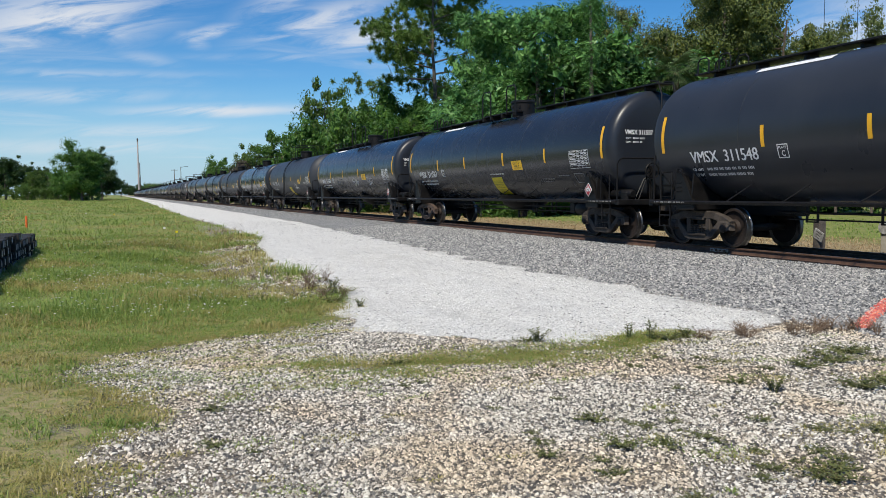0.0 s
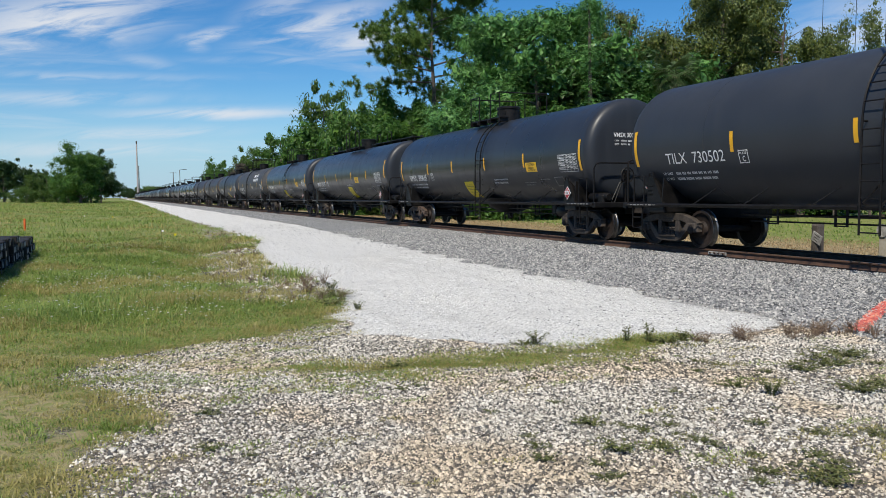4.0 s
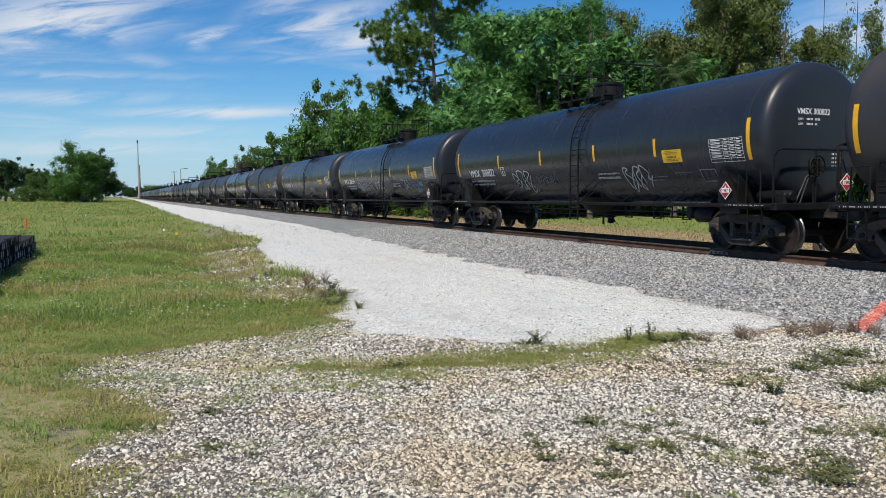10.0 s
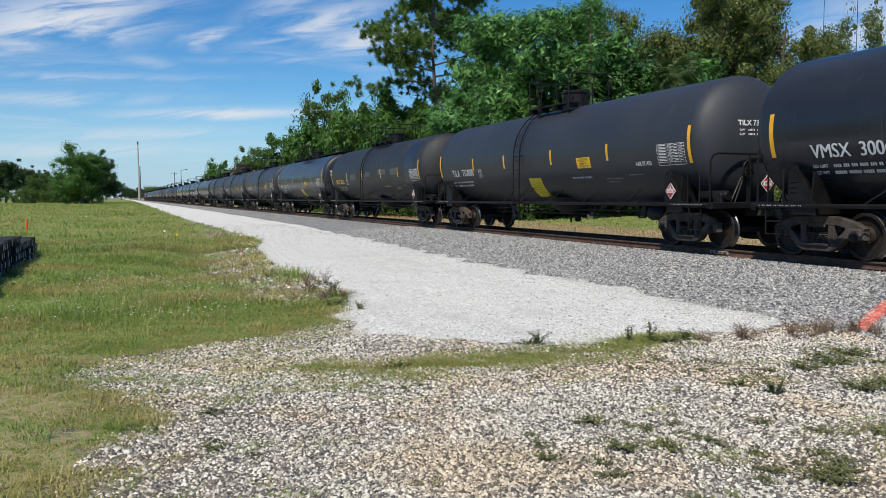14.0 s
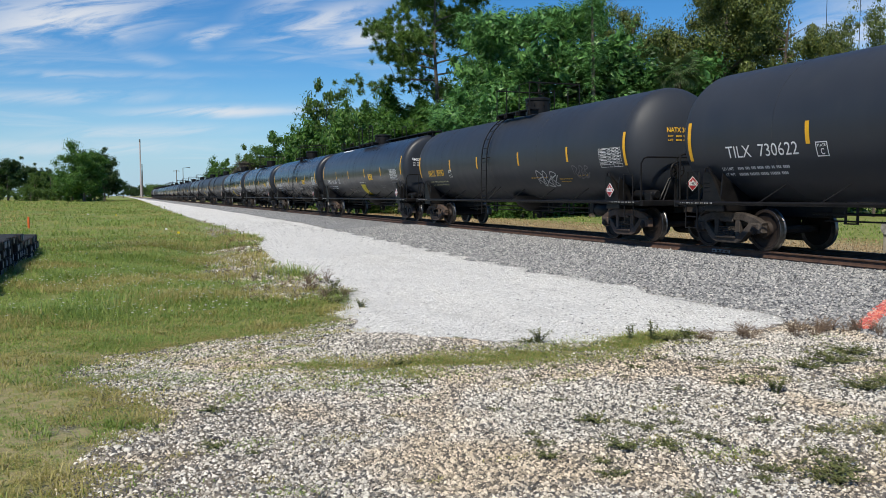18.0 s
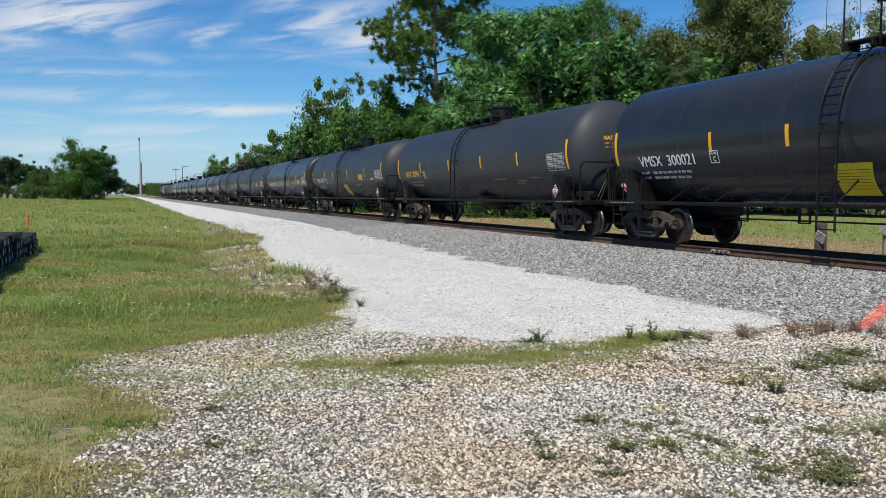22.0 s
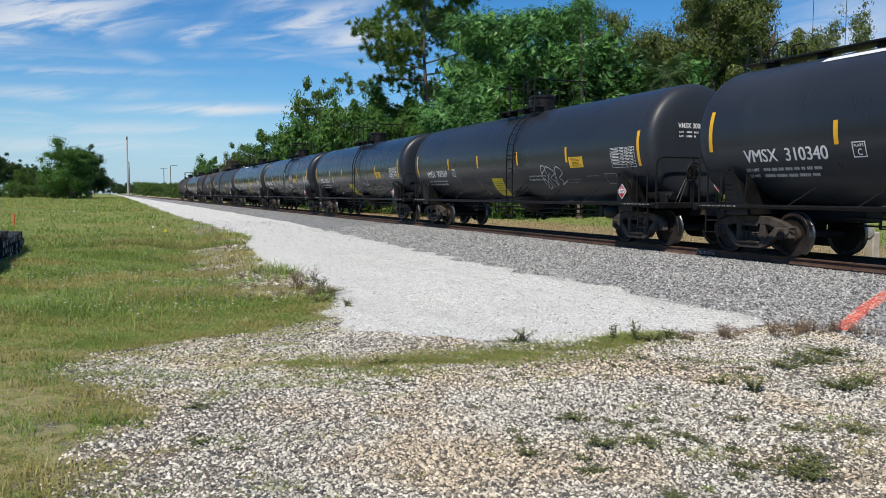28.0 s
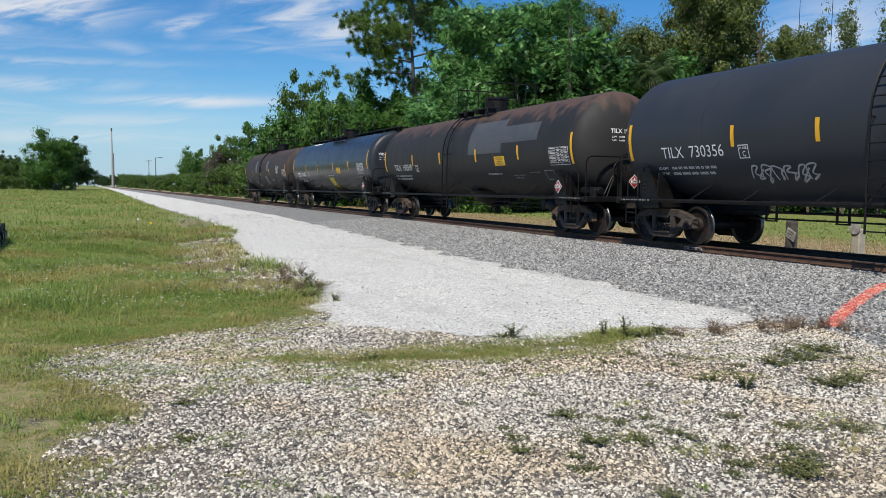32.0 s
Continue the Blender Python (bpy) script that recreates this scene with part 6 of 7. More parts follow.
M_PALM = leaf_mat("palm_fan_leaves", [(0.0, (0.03, 0.06, 0.02, 1)), (0.5, (0.07, 0.115, 0.04, 1)), (1.0, (0.14, 0.18, 0.07, 1))], 0.4, 0.2)
# wide ramp: sunlit highlights and leaf shadow are partly put into these stops
M_VINE = leaf_mat("climber_leaves", [(0.0, (0.020, 0.055, 0.014, 1)), (0.4, (0.070, 0.185, 0.050, 1)), (0.75, (0.165, 0.34, 0.090, 1)), (1.0, (0.29, 0.48, 0.135, 1))], 0.4, 0.2)
M_OAK = leaf_mat("olive_oak_leaves", [(0.0, (0.026, 0.042, 0.014, 1)), (0.5, (0.10, 0.138, 0.034, 1)), (0.85, (0.23, 0.25, 0.056, 1)), (1.0, (0.34, 0.29, 0.075, 1))], 0.42, 0.22)


def build_trees():
    h = lambda x, y: float(height(x, y))
    # row beyond the track: climbers over tall trees, then oaks
    v1 = vine_tree(11, 14.0, 4.6, 62000, M_VINE)
    v2 = vine_tree(12, 11.0, 4.2, 52000, M_VINE, 0.17)
    v3 = vine_tree(13, 9.0, 3.8, 44000, M_LEAF, 0.17, 1.1)
    o1 = oak_tree(14, 12.5, 4.6, 60000, 0.15, M_OAK, 1.15)
    o2 = oak_tree(24, 11.0, 3.6, 36000, 0.15, M_OAK, 1.0, n_main=20)
    low = broad_tree(15, 4.2, 3.2, 13000, 0.17, M_LEAFYEL, 1.0, 0.02, 16)
    low2 = broad_tree(16, 5.2, 3.0, 13000, 0.17, M_LEAF, 0.9, 0.02, 16)
    pine = pine_tree(21, 20.5, 6.2, 95000)
    fit_tree("pine_tree", pine, 31.0, 79.2, 27.0, 8.2, "tall pine with tufted open limbs", 40)
    far1 = broad_tree(18, 9.5, 4.4, 11000, 0.34, M_LEAF, 1.1, 0.05, 15)
    far2 = broad_tree(19, 11.0, 4.8, 11000, 0.34, M_LEAFYEL, 1.1, 0.05, 15)
    lowf = broad_tree(20, 4.6, 3.1, 4200, 0.32, M_LEAFYEL, 0.9, 0.02, 12)
    tall, oak, yel, den = "tall tree smothered in green climbers", "dark olive-green oak with a rounded crown", "yellow-green broadleaf tree with vines", "dense green broadleaf tree"
    rows = [
        (v1, 30.5, 63.5, 16.6, 4.3, tall), (v1, 29.0, 52.6, 15.4, 5.0, tall), (v2, 33.6, 52.2, 13.7, 5.3, tall), (v2, 36.5, 50.5, 12.4, 4.9, tall), (v3, 25.5, 68.5, 9.8, 4.0, den), (v2, 26.0, 57.0, 11.0, 4.2, tall), (v3, 25.2, 48.5, 8.0, 3.8, den),
        (o1, 43.4, 49.6, 19.0, 6.3, oak), (o2, 37.0, 52.1, 15.9, 2.6, oak), (o2, 44.8, 45.6, 15.6, 3.9, oak), (o2, 43.4, 41.9, 12.0, 3.1, oak), (o1, 46.9, 56.0, 17.6, 5.9, oak),
        (v3, 27.0, 82.2, 13.0, 4.0, den), (far1, 25.0, 90.7, 12.6, 3.7, den), (far2, 26.0, 108.6, 16.6, 3.2, den), (far1, 24.5, 104.0, 11.0, 4.2, yel), (far1, 24.0, 126.9, 12.0, 3.6, den), (far2, 23.6, 139.0, 9.6, 3.6, yel), (far2, 23.0, 152.3, 10.8, 3.2, yel), (far1, 22.0, 196.2, 10.6, 2.0, den), (far1, 23.0, 205.0, 8.0, 3.6, den), (far1, 26.0, 232.0, 8.5, 4.5, den),
    ]
    for i, (me, x, y, top, wide, label) in enumerate(rows):
        fit_tree("tree", me, x, y, top, wide, label, i * 67, "trees beyond the track")
    # dark backing trees, added to fill see-through gaps in the front row
    back = broad_tree(41, 11.0, 5.2, 9000, 0.42, M_LEAFDARK, 1.35, 0.03, 20)
    for i, (x, y, top, wide) in enumerate(((35.5, 62.0, 13.0, 5.0), (34.0, 52.0, 11.5, 5.5), (44.6, 60.8, 12.9, 6.8), (48.6, 59.4, 15.0, 6.8), (51.1, 53.2, 13.4, 6.3), (49.0, 46.2, 10.6, 5.0), (31.0, 92.0, 12.0, 6.0), (30.0, 112.0, 11.0, 6.0), (28.0, 132.0, 9.5, 5.5))):
        fit_tree("tree", back, x, y, top, wide, "dark green backing tree behind the front row", i * 73, "trees of the wood behind")
    # a bare trunk wrapped in climbers stands above the rest
    rng = np.random.default_rng(29)
    g = Geo()
    g.path([(0, 0, -0.2), (0.1, 0, 7), (0, 0.1, 13.8)], [0.2, 0.15, 0.06], 7)
    zz = rng.uniform(5.0, 14.2, 46)
    v, f = spray_cloud(np.stack([rng.normal(size=46) * 0.12, rng.normal(size=46) * 0.12, zz], 1), 0.32 + 0.25 * rng.random(46), 26, rng, 0.13)
    plant_tree("tree", (g.mesh("trunk", M_BARK), np_mesh("crown", v, f, M_VINE)), 28.5, 45.1, h(28.5, 45.1), "bare trunk wrapped in climbing vines")
    build_palm(35.6, 45.6, 11.0)
    # thicket that closes in on the track farther on
    shrubs = [(49.0, 25.0, 1.3), (50.5, 30.0, 1.4), (48.5, 35.0, 1.35), (47.0, 39.0, 1.35), (53.0, 22.0, 1.5), (44.0, 44.0, 1.25), (40.0, 47.5, 1.1), (35.5, 50.0, 1.0), (31.0, 51.5, 0.9), (26.6, 48.0, 0.8), (24.2, 46.5, 0.75), (22.0, 48, 0.75), (21.4, 52, 0.8), (20.9, 56, 0.75), (20.6, 60, 0.8), (20.3, 64, 0.8), (20.1, 69, 0.85), (20.0, 74, 0.8), (20.2, 80, 0.85), (20.0, 86, 0.85), (20.0, 92, 0.9), (19.9, 98, 0.9), (19.8, 105, 0.9), (19.8, 112, 0.9), (19.7, 120, 0.9), (19.7, 129, 0.85), (19.6, 138, 0.85), (19.7, 148, 0.8), (19.6, 158, 0.8), (19.6, 169, 0.8), (19.7, 180, 0.8), (19.8, 193, 0.8), (19.8, 206, 0.8), (19.9, 220, 0.85), (20, 236, 0.85), (20.2, 254, 0.9), (20.3, 274, 0.9), (20.5, 298, 0.95), (20.8, 325, 1.0), (21, 355, 1.0), (21.3, 390, 1.1), (21.6, 430, 1.2), (22, 480, 1.3), (22.6, 540, 1.5), (23.5, 610, 1.7), (24.5, 700, 1.9), (26, 800, 2.1)]
    for i, (x, y, s) in enumerate(shrubs):
        plant_tree("shrub", (lowf if y > 70 else (low, low2)[i % 2]), x, y, h(x, y) - 0.05, "thick green roadside shrub", "shrub", i * 51, s, "shrubs beyond the track")
    # slim pale trees at the right-hand end of the row
    slim = broad_tree(17, 9.0, 1.3, 9000, 0.11, M_LEAFPALE, 0.42, 0.25, 18, 1.0, 1.4, 0.07)
    for i, (x, y, top, wide) in enumerate(((43.4, 39.1, 13.4, 1.3), (43.4, 36.5, 13.6, 1.3), (45.5, 37.2, 11.4, 1.3), (44.1, 34.4, 12.5, 1.3))):
        fit_tree("slender_tree", slim, x, y, top, wide, "slender tree with thin pale foliage", i * 80, "slender trees")
    # across the grass
    big = broad_tree(31, 13.0, 6.4, 30000, 0.36, M_LEAF, 1.35, 0.06, 26)
    facing = broad_tree(33, 12.0, 6.0, 2600, 0.95, M_LEAFDARK, 1.5, 0.05, 16)
    dk = broad_tree(32, 13.0, 6.0, 15000, 0.42, M_LEAFDARK, 1.3, 0.15, 24)
    field = ((big, -7.9, 200, 0.90, "broad green tree beside the road"), (big, -10.5, 203, 0.55, "broad green tree beside the road"), (dk, -3.9, 214, 0.84, "dark oak behind a green tree"), (dk, -6.4, 222, 0.92, "dark oak behind a green tree"),
             (dk, -29, 250, 0.84, "dark oak at the field's edge"), (dk, -33, 262, 0.8, "dark oak at the field's edge"), (far2, -22.5, 250, 0.72, "low yellow-green tree at the field's edge"), (far2, -18.5, 252, 0.75, "low yellow-green tree at the field's edge"), (far2, -15.0, 236, 0.5, "low yellow-green tree at the field's edge"),
             (dk, -40, 300, 1.1, "dark oak at the field's edge"), (dk, -30, 330, 0.9, "dark oak at the field's edge"), (big, -22, 330, 0.7, "low green tree at the field's edge"), (dk, -46, 400, 1.0, "far dark tree across the field"), (dk, -34, 420, 1.0, "far dark tree across the field"), (dk, -20, 420, 0.9, "far dark tree across the field"), (dk, -6, 430, 0.75, "far dark tree by the road"), (dk, 1.0, 470, 0.75, "far dark tree by the road"))
    for i, (me, x, y, s, label) in enumerate(field):
        plant_tree("tree", me, x, y, h(x, y) - 0.1, label, turn=i * 47 + 10, size=s, group="trees across the grass")
    for i in range(13):
        x, y = 15 + 6.5 * i, 1480 + (i * 53 % 90)
        fit_tree("tree", facing, x, y, 13 + (i * 29 % 8), 7.5, "distant tree on the horizon beyond the line", i * 61, "distant trees")
    brush = broad_tree(43, 6.5, 2.6, 5200, 0.24, M_DEADBRUSH, 0.85, 0.03, 16)
    for i, (x, y, top, wide) in enumerate(((20.2, 139.0, 7.4, 2.6), (20.6, 146.0, 6.4, 2.4), (21.6, 128.0, 6.0, 2.0))):
        fit_tree("shrub", brush, x, y, top, wide, "leafless grey-brown brush beside the track", i * 70, "dry brush by the track", "shrub")
    # the wood on the camera's side, which the tanks mirror
    for i in range(26):
        x, y = -62 - (i * 29 % 17), -90 + 7.5 * i
        plant_tree("tree", facing, x, y, h(x, y) - 0.1, "dark oak in the wood facing the train", turn=i * 61, size=0.85 + 0.07 * (i % 4), group="trees facing the train")
    for i in range(12):
        x, y = -34 + 2.6 * i, 222 + (i * 37 % 23)
        plant_tree("shrub", lowf, x, y, h(x, y) - 0.1, "pale green shrub at the field's edge", "shrub", i * 40, 0.55 + 0.1 * (i % 3), "shrubs at the field's edge")


build_trees()

# ---- loose stones ----
ICO_V = np.array([(0, 0, 1)] + [(0.894 * math.cos(a), 0.894 * math.sin(a), 0.447) for a in [i * 1.2566 for i in range(5)]] + [(0.894 * math.cos(a), 0.894 * math.sin(a), -0.447) for a in [i * 1.2566 + 0.6283 for i in range(5)]] + [(0, 0, -1)])
ICO_F = np.array([(0, 1 + i, 1 + (i + 1) % 5) for i in range(5)] + [(1 + i, 6 + i, 1 + (i + 1) % 5) for i in range(5)] + [(1 + (i + 1) % 5, 6 + i, 6 + (i + 1) % 5) for i in range(5)] + [(6 + i, 11, 6 + (i + 1) % 5) for i in range(5)])
# only the upper part of a bedded stone is ever seen
CAP_V, CAP_F = ICO_V[:11], ICO_F[:15]
# small crushed chips: a ridged wedge
CHIP_V = np.array([(-1, -0.75, -0.4), (1, -0.65, -0.4), (0.9, 0.8, -0.4), (-0.95, 0.7, -0.4), (-0.45, 0.18, 0.85), (0.5, -0.15, 0.7)])
CHIP_F = np.array([(0, 1, 5), (0, 5, 4), (2, 3, 4), (2, 4, 5), (1, 2, 5), (3, 0, 4)])


def stones(name, xy, size, mat, seed, flat=0.6, sink=0.25, label="", category="gravel", chips=True):
    rng = np.random.default_rng(seed)
    n = len(xy)
    sv, sf = (CHIP_V, CHIP_F) if chips else (CAP_V, CAP_F)
    m = len(sv)
    s = size[:, None] * rng.uniform(0.75, 1.3, (n, 3)) * np.array([1, 1, flat])
    a = rng.uniform(0, 6.283, n)
    v = sv[None] * (1 + rng.normal(size=(n, m, 1)) * 0.2)
    v = v * s[:, None, :]
    tilt = rng.normal(size=(n, 2)) * 0.25
    v[:, :, 2] += v[:, :, 0] * tilt[:, :1] + v[:, :, 1] * tilt[:, 1:]
    x = v[:, :, 0] * np.cos(a)[:, None] - v[:, :, 1] * np.sin(a)[:, None]
    y = v[:, :, 0] * np.sin(a)[:, None] + v[:, :, 1] * np.cos(a)[:, None]
    z = height(xy[:, 0], xy[:, 1])
    v = np.stack([x + xy[:, :1], y + xy[:, 1:2], v[:, :, 2] + (z + size * flat * (0.5 - sink))[:, None]], 2).reshape(-1, 3)
    f = (sf[None] + (np.arange(n) * m)[:, None, None]).reshape(-1, 3)
    ob = new(name, np_mesh(name, v, f, mat))
    return tagged(ob, label, category, kind="stuff")


def patchy(x, y, k=1.0, seed=0.0):
    """Smooth uneven field from 0 to 1."""
    q = np.sin(x * 1.7 * k + 2.1 * np.sin(y * 0.9 * k + seed)) + np.sin(y * 2.3 * k + 1.7 * np.sin(x * 1.1 * k + seed * 2)) + 0.6 * np.sin((x + y) * 4.1 * k + seed)
    return 0.5 + q / 5.2


def build_stones():
    rng = np.random.default_rng(8)
    # shelly gravel in front
    n = 275000
    y = 2.9 + (9.9 - 2.9) * rng.random(n) ** 1.25
    x = -1.2 + rng.random(n) * 9.6
    keep = (x > -0.45 - 0.05 * y) & (x < 1.45 * y + 0.6)
    g, r, b = zones(x, y)
    keep &= (g < 0.28 + 0.3 * rng.random(n)) & (r < 0.4) & (b < 0.5)
    coarse = patchy(x, y, 0.8, 1.0)
    keep &= rng.random(n) < 0.45 + 0.7 * coarse
    x, y, coarse = x[keep], y[keep], coarse[keep]
    size = 0.0044 + 0.0085 * rng.random(len(x)) ** 2.8 + 0.0016 * coarse + 0.00030 * y
    stones("gravel", np.stack([x, y], 1), size, M_PEBBLE, 1, 0.78, 0.0, label="mixed pale shell and grey stone gravel", category="gravel")
    n = 9000
    y = 2.9 + 6.6 * rng.random(n) ** 1.3
    x = -0.6 + rng.random(n) * 8.6
    g, r, b = zones(x, y)
    keep = (g < 0.3) & (r < 0.4) & (b < 0.5) & (rng.random(n) < patchy(x, y, 0.9, 2.6)) & (x < 1.45 * y + 0.6)
    x, y = x[keep], y[keep]
    stones("larger_gravel", np.stack([x, y], 1), 0.009 + 0.012 * rng.random(len(x)) ** 2.5, M_PEBBLE, 6, 0.6, 0.1, "larger shells and stones on the gravel", "gravel", False)
    # ballast shoulder
    n = 98000
    y = 4.5 + 31 * rng.random(n) ** 1.6
    x = 7.3 + rng.random(n) * 5.7
    g, r, b = zones(x, y)
    keep = b > 0.35 + 0.3 * rng.random(n)
    keep &= (x < TRACK - 0.85)
    x, y = x[keep], y[keep]
    size = 0.010 + 0.013 * rng.random(len(x)) ** 1.4 + 0.0005 * y
    stones("ballast", np.stack([x, y], 1), size, M_BALLAST, 2, 0.75, 0.2, "loose grey crushed ballast stones", "ballast")
    # dark pebbles strewn on the white road
    n = 9000
    y = 7.2 + 40 * rng.random(n) ** 1.8
    x = 2.6 + rng.random(n) * 6
    g, r, b = zones(x, y)
    near = np.exp(-np.abs(x - toe_x(y)) / 1.2)
    keep = (r > 0.7) & (rng.random(n) < 0.35 + 0.65 * near)
    x, y = x[keep], y[keep]
    stones("road_pebbles", np.stack([x, y], 1), 0.004 + 0.011 * rng.random(len(x)) ** 3.5 + 0.0003 * y, M_DARKPEB, 3, 0.6, 0.2, "dark pebbles scattered on the white road", "pebbles")
    # pale crushed chips on the road's surface
    n = 34000
    y = 7.2 + 13 * rng.random(n) ** 1.5
    x = 2.6 + rng.random(n) * 5.6
    g, r, b = zones(x, y)
    keep = (r > 0.42 + 0.2 * rng.random(n)) & (rng.random(n) < 0.1 + 0.9 * patchy(x, y * 0.3, 1.6, 3.0) ** 1.5)
    x, y = x[keep], y[keep]
    stones("marl_chips", np.stack([x, y], 1), 0.003 + 0.008 * rng.random(len(x)) ** 3 + 0.0003 * y, M_MARL, 13, 0.75, 0.15, "pale crushed marl chips on the white road", "gravel")
    # rubble on the bare bank beside the road
    n = 16000
    y = 11.2 + 20 * rng.random(n) ** 1.4
    x = road_x(y) - 2.4 + 2.6 * rng.random(n)
    keep = (bank(x, y) > 0.25 + 0.5 * rng.random(n)) & (patchy(x, y, 1.3, 2.2) > 0.42)
    x, y = x[keep], y[keep]
    stones("bank_rubble", np.stack([x, y], 1), 0.008 + 0.016 * rng.random(len(x)) ** 2 + 0.0006 * y, M_PEBBLE, 17, 0.7, 0.1, "pale rubble on the bare roadside bank", "rubble")
    # stones marked with red spray paint
    n = 2000
    t = rng.random(n)
    q = np.clip(rng.normal(size=n) * 0.04, -0.085, 0.085)
    x = 7.95 + 3.45 * t - 0.6 * q
    y = 6.78 + 2.2 * t - 0.30 * t * t + 0.85 * q
    stones("painted_stones", np.stack([x, y], 1), 0.015 + 0.016 * rng.random(n), M_REDSPRAY, 4, 0.75, 0.1, "ballast stones sprayed with a red-orange stripe", "ballast")


M_REDSPRAY = stone_mat("red_sprayed_stone", [(0.0, (0.40, 0.06, 0.055, 1)), (0.5, (0.66, 0.15, 0.12, 1)), (0.8, (0.74, 0.26, 0.15, 1)), (1.0, (0.62, 0.48, 0.43, 1))])


# ---- grass and weeds ----
def blades(x, y, tall, wide, rng, bend=0.5, a=None):
    """Curved blades of two faces each."""
    n = len(x)
    a = rng.uniform(0, 6.283, n) if a is None else a
    d = np.stack([np.cos(a), np.sin(a)], 1)
    sd = np.stack([-d[:, 1], d[:, 0]], 1)
    z = height(x, y)
    base = np.stack([x, y], 1)
    lean = (bend * rng.random(n) * tall)[:, None]
    out = []
    for k, (h, l, w) in enumerate(((0.0, 0.0, 1.0), (0.55, 0.35, 0.75), (1.0, 1.0, 0.12))):
        p = base + d * lean * l
        for e in (-1, 1):
            q = p + sd * (wide * w * 0.5 * e)[:, None]
            out.append(np.stack([q[:, 0], q[:, 1], z - 0.01 + tall * h * np.sqrt(np.maximum(0.2, 1 - (bend * l * 0.6) ** 2))], 1))
    v = np.stack(out, 1).reshape(-1, 3)
    o = (np.arange(n) * 6)[:, None]
    f = np.concatenate([np.concatenate([o + 0, o + 1, o + 3, o + 2], 1), np.concatenate([o + 2, o + 3, o + 5, o + 4], 1)])
    return v, f


def build_grass():
    rng = np.random.default_rng(15)

    def region(n, x0, x1, y0, y1, power, thr, side=1):
        y = y0 + (y1 - y0) * rng.random(n) ** power
        x = x0 + (x1 - x0) * rng.random(n)
        g, r, b = zones(x, y)
        k = g > thr + 0.35 * rng.random(n)
        return x[k], y[k]

    def clumps(x, y, per, spread):
        """Each point becomes a tussock of blades that lean outwards; also a random value a tussock."""
        q = np.repeat(rng.random(len(x)), per)
        r = np.abs(rng.normal(size=len(q))) * np.repeat(spread, per) * (0.5 + q)
        a = rng.uniform(0, 6.283, len(q))
        return np.repeat(x, per) + r * np.cos(a), np.repeat(y, per) + r * np.sin(a), q, a + rng.normal(size=len(q)) * 0.7
    # lush grass beside the road
    x, y = region(13000, -9, 4.6, 9.0, 34, 1.5, 0.36)
    x, y, q, a = clumps(x, y, 19, 0.07 + 0.006 * y)
    k = (x > -0.32 * y - 0.6) & (rng.random(len(x)) > 0.62 * bank(x, y)) & (x < road_x(np.maximum(y, 11.2)) + 0.15)
    x, y, q, a = x[k], y[k], q[k], a[k]
    lush = smooth01((y - 9.5) / 3) * (0.10 + 0.95 * patchy(x, y, 0.55, 2.0) ** 1.5)
    tall = (0.05 + 0.27 * lush) * rng.uniform(0.4, 1.2, len(x))
    tall *= 0.7 + 0.8 * q ** 2
    v, f = blades(x, y, tall, 0.0036 + 0.00055 * y, rng, 2.1, a)
    dry = np.concatenate([patchy(x, y, 0.7, 4.5) + rng.normal(size=len(x)) * 0.12 + 0.22 * ((q * 7.3) % 1 - 0.5) + 0.4 * bank(x, y) > 0.66] * 2)
    for nm, sel, mt, lb in (("tall_grass", ~dry, M_GRASS, "uneven green grass along the white road"), ("tall_dry_grass", dry, M_DRYGRASS, "dry blades in the roadside grass")):
        tagged(new(nm, np_mesh(nm, v, f[sel], mt)), lb, "grass", kind="stuff")
    x, y = region(11500, -34, 5.0, 26, 260, 2.6, 0.5)
    x, y, q, a = clumps(x, y, 10, 0.16 + 0.008 * y)
    k = (x > -0.16 * y - 1.5) & (x < road_x(y))
    x, y, q, a = x[k], y[k], q[k], a[k]
    tall = (0.12 + 0.38 * patchy(x, y, 0.25, 3.0) ** 2) * rng.uniform(0.5, 1.2, len(x))
    tall *= 0.5 + 1.1 * q ** 2
    v, f = blades(x, y, tall, 0.005 + 0.00065 * y, rng, 2.0, a)
    dry = np.concatenate([patchy(x, y, 0.33, 1.5) + 0.2 * ((q * 7.3) % 1 - 0.5) > 0.62] * 2)
    tagged(new("field_grass", np_mesh("field_grass", v, f[~dry], M_GRASS)), "rough green field grass", "grass", kind="stuff")
    tagged(new("dry_field_grass", np_mesh("dry_field_grass", v, f[dry], M_DRYGRASS)), "dry yellow patches of field grass", "grass", kind="stuff")
    # short worn turf in front, half dry
    x, y = region(7600, -3.2, 3.2, 3.6, 11.5, 1.2, 0.20)
    x, y, q, a = clumps(x, y, 12, np.full(len(x), 0.055))
    k = (x > -0.36 * y - 0.3)
    x, y, q, a = x[k], y[k], q[k], a[k]
    tall = (0.03 + 0.09 * patchy(x, y, 2.3, 1.0) ** 1.8) * rng.uniform(0.4, 1.4, len(x))
    tall *= 0.5 + 1.0 * q
    v, f = blades(x, y, tall, np.full(len(x), 0.0055) + 0.0004 * y, rng, 1.8, a)
    dry = patchy(x, y, 1.6, 4.0) + 0.26 * ((q * 7.3) % 1 - 0.5) + rng.normal(size=len(x)) * 0.1 > 0.36
    two = np.concatenate([dry, dry])
    for nm, sel, mt, lb in (("short_grass", ~two, M_GRASS, "short worn green turf"), ("dry_grass", two, M_DRYGRASS, "short dry straw-coloured turf")):
        tagged(new(nm, np_mesh(nm, v, f[sel], mt)), lb, "grass", kind="stuff")
    # strip along the end of the road and tufts in the gravel
    n = 60000
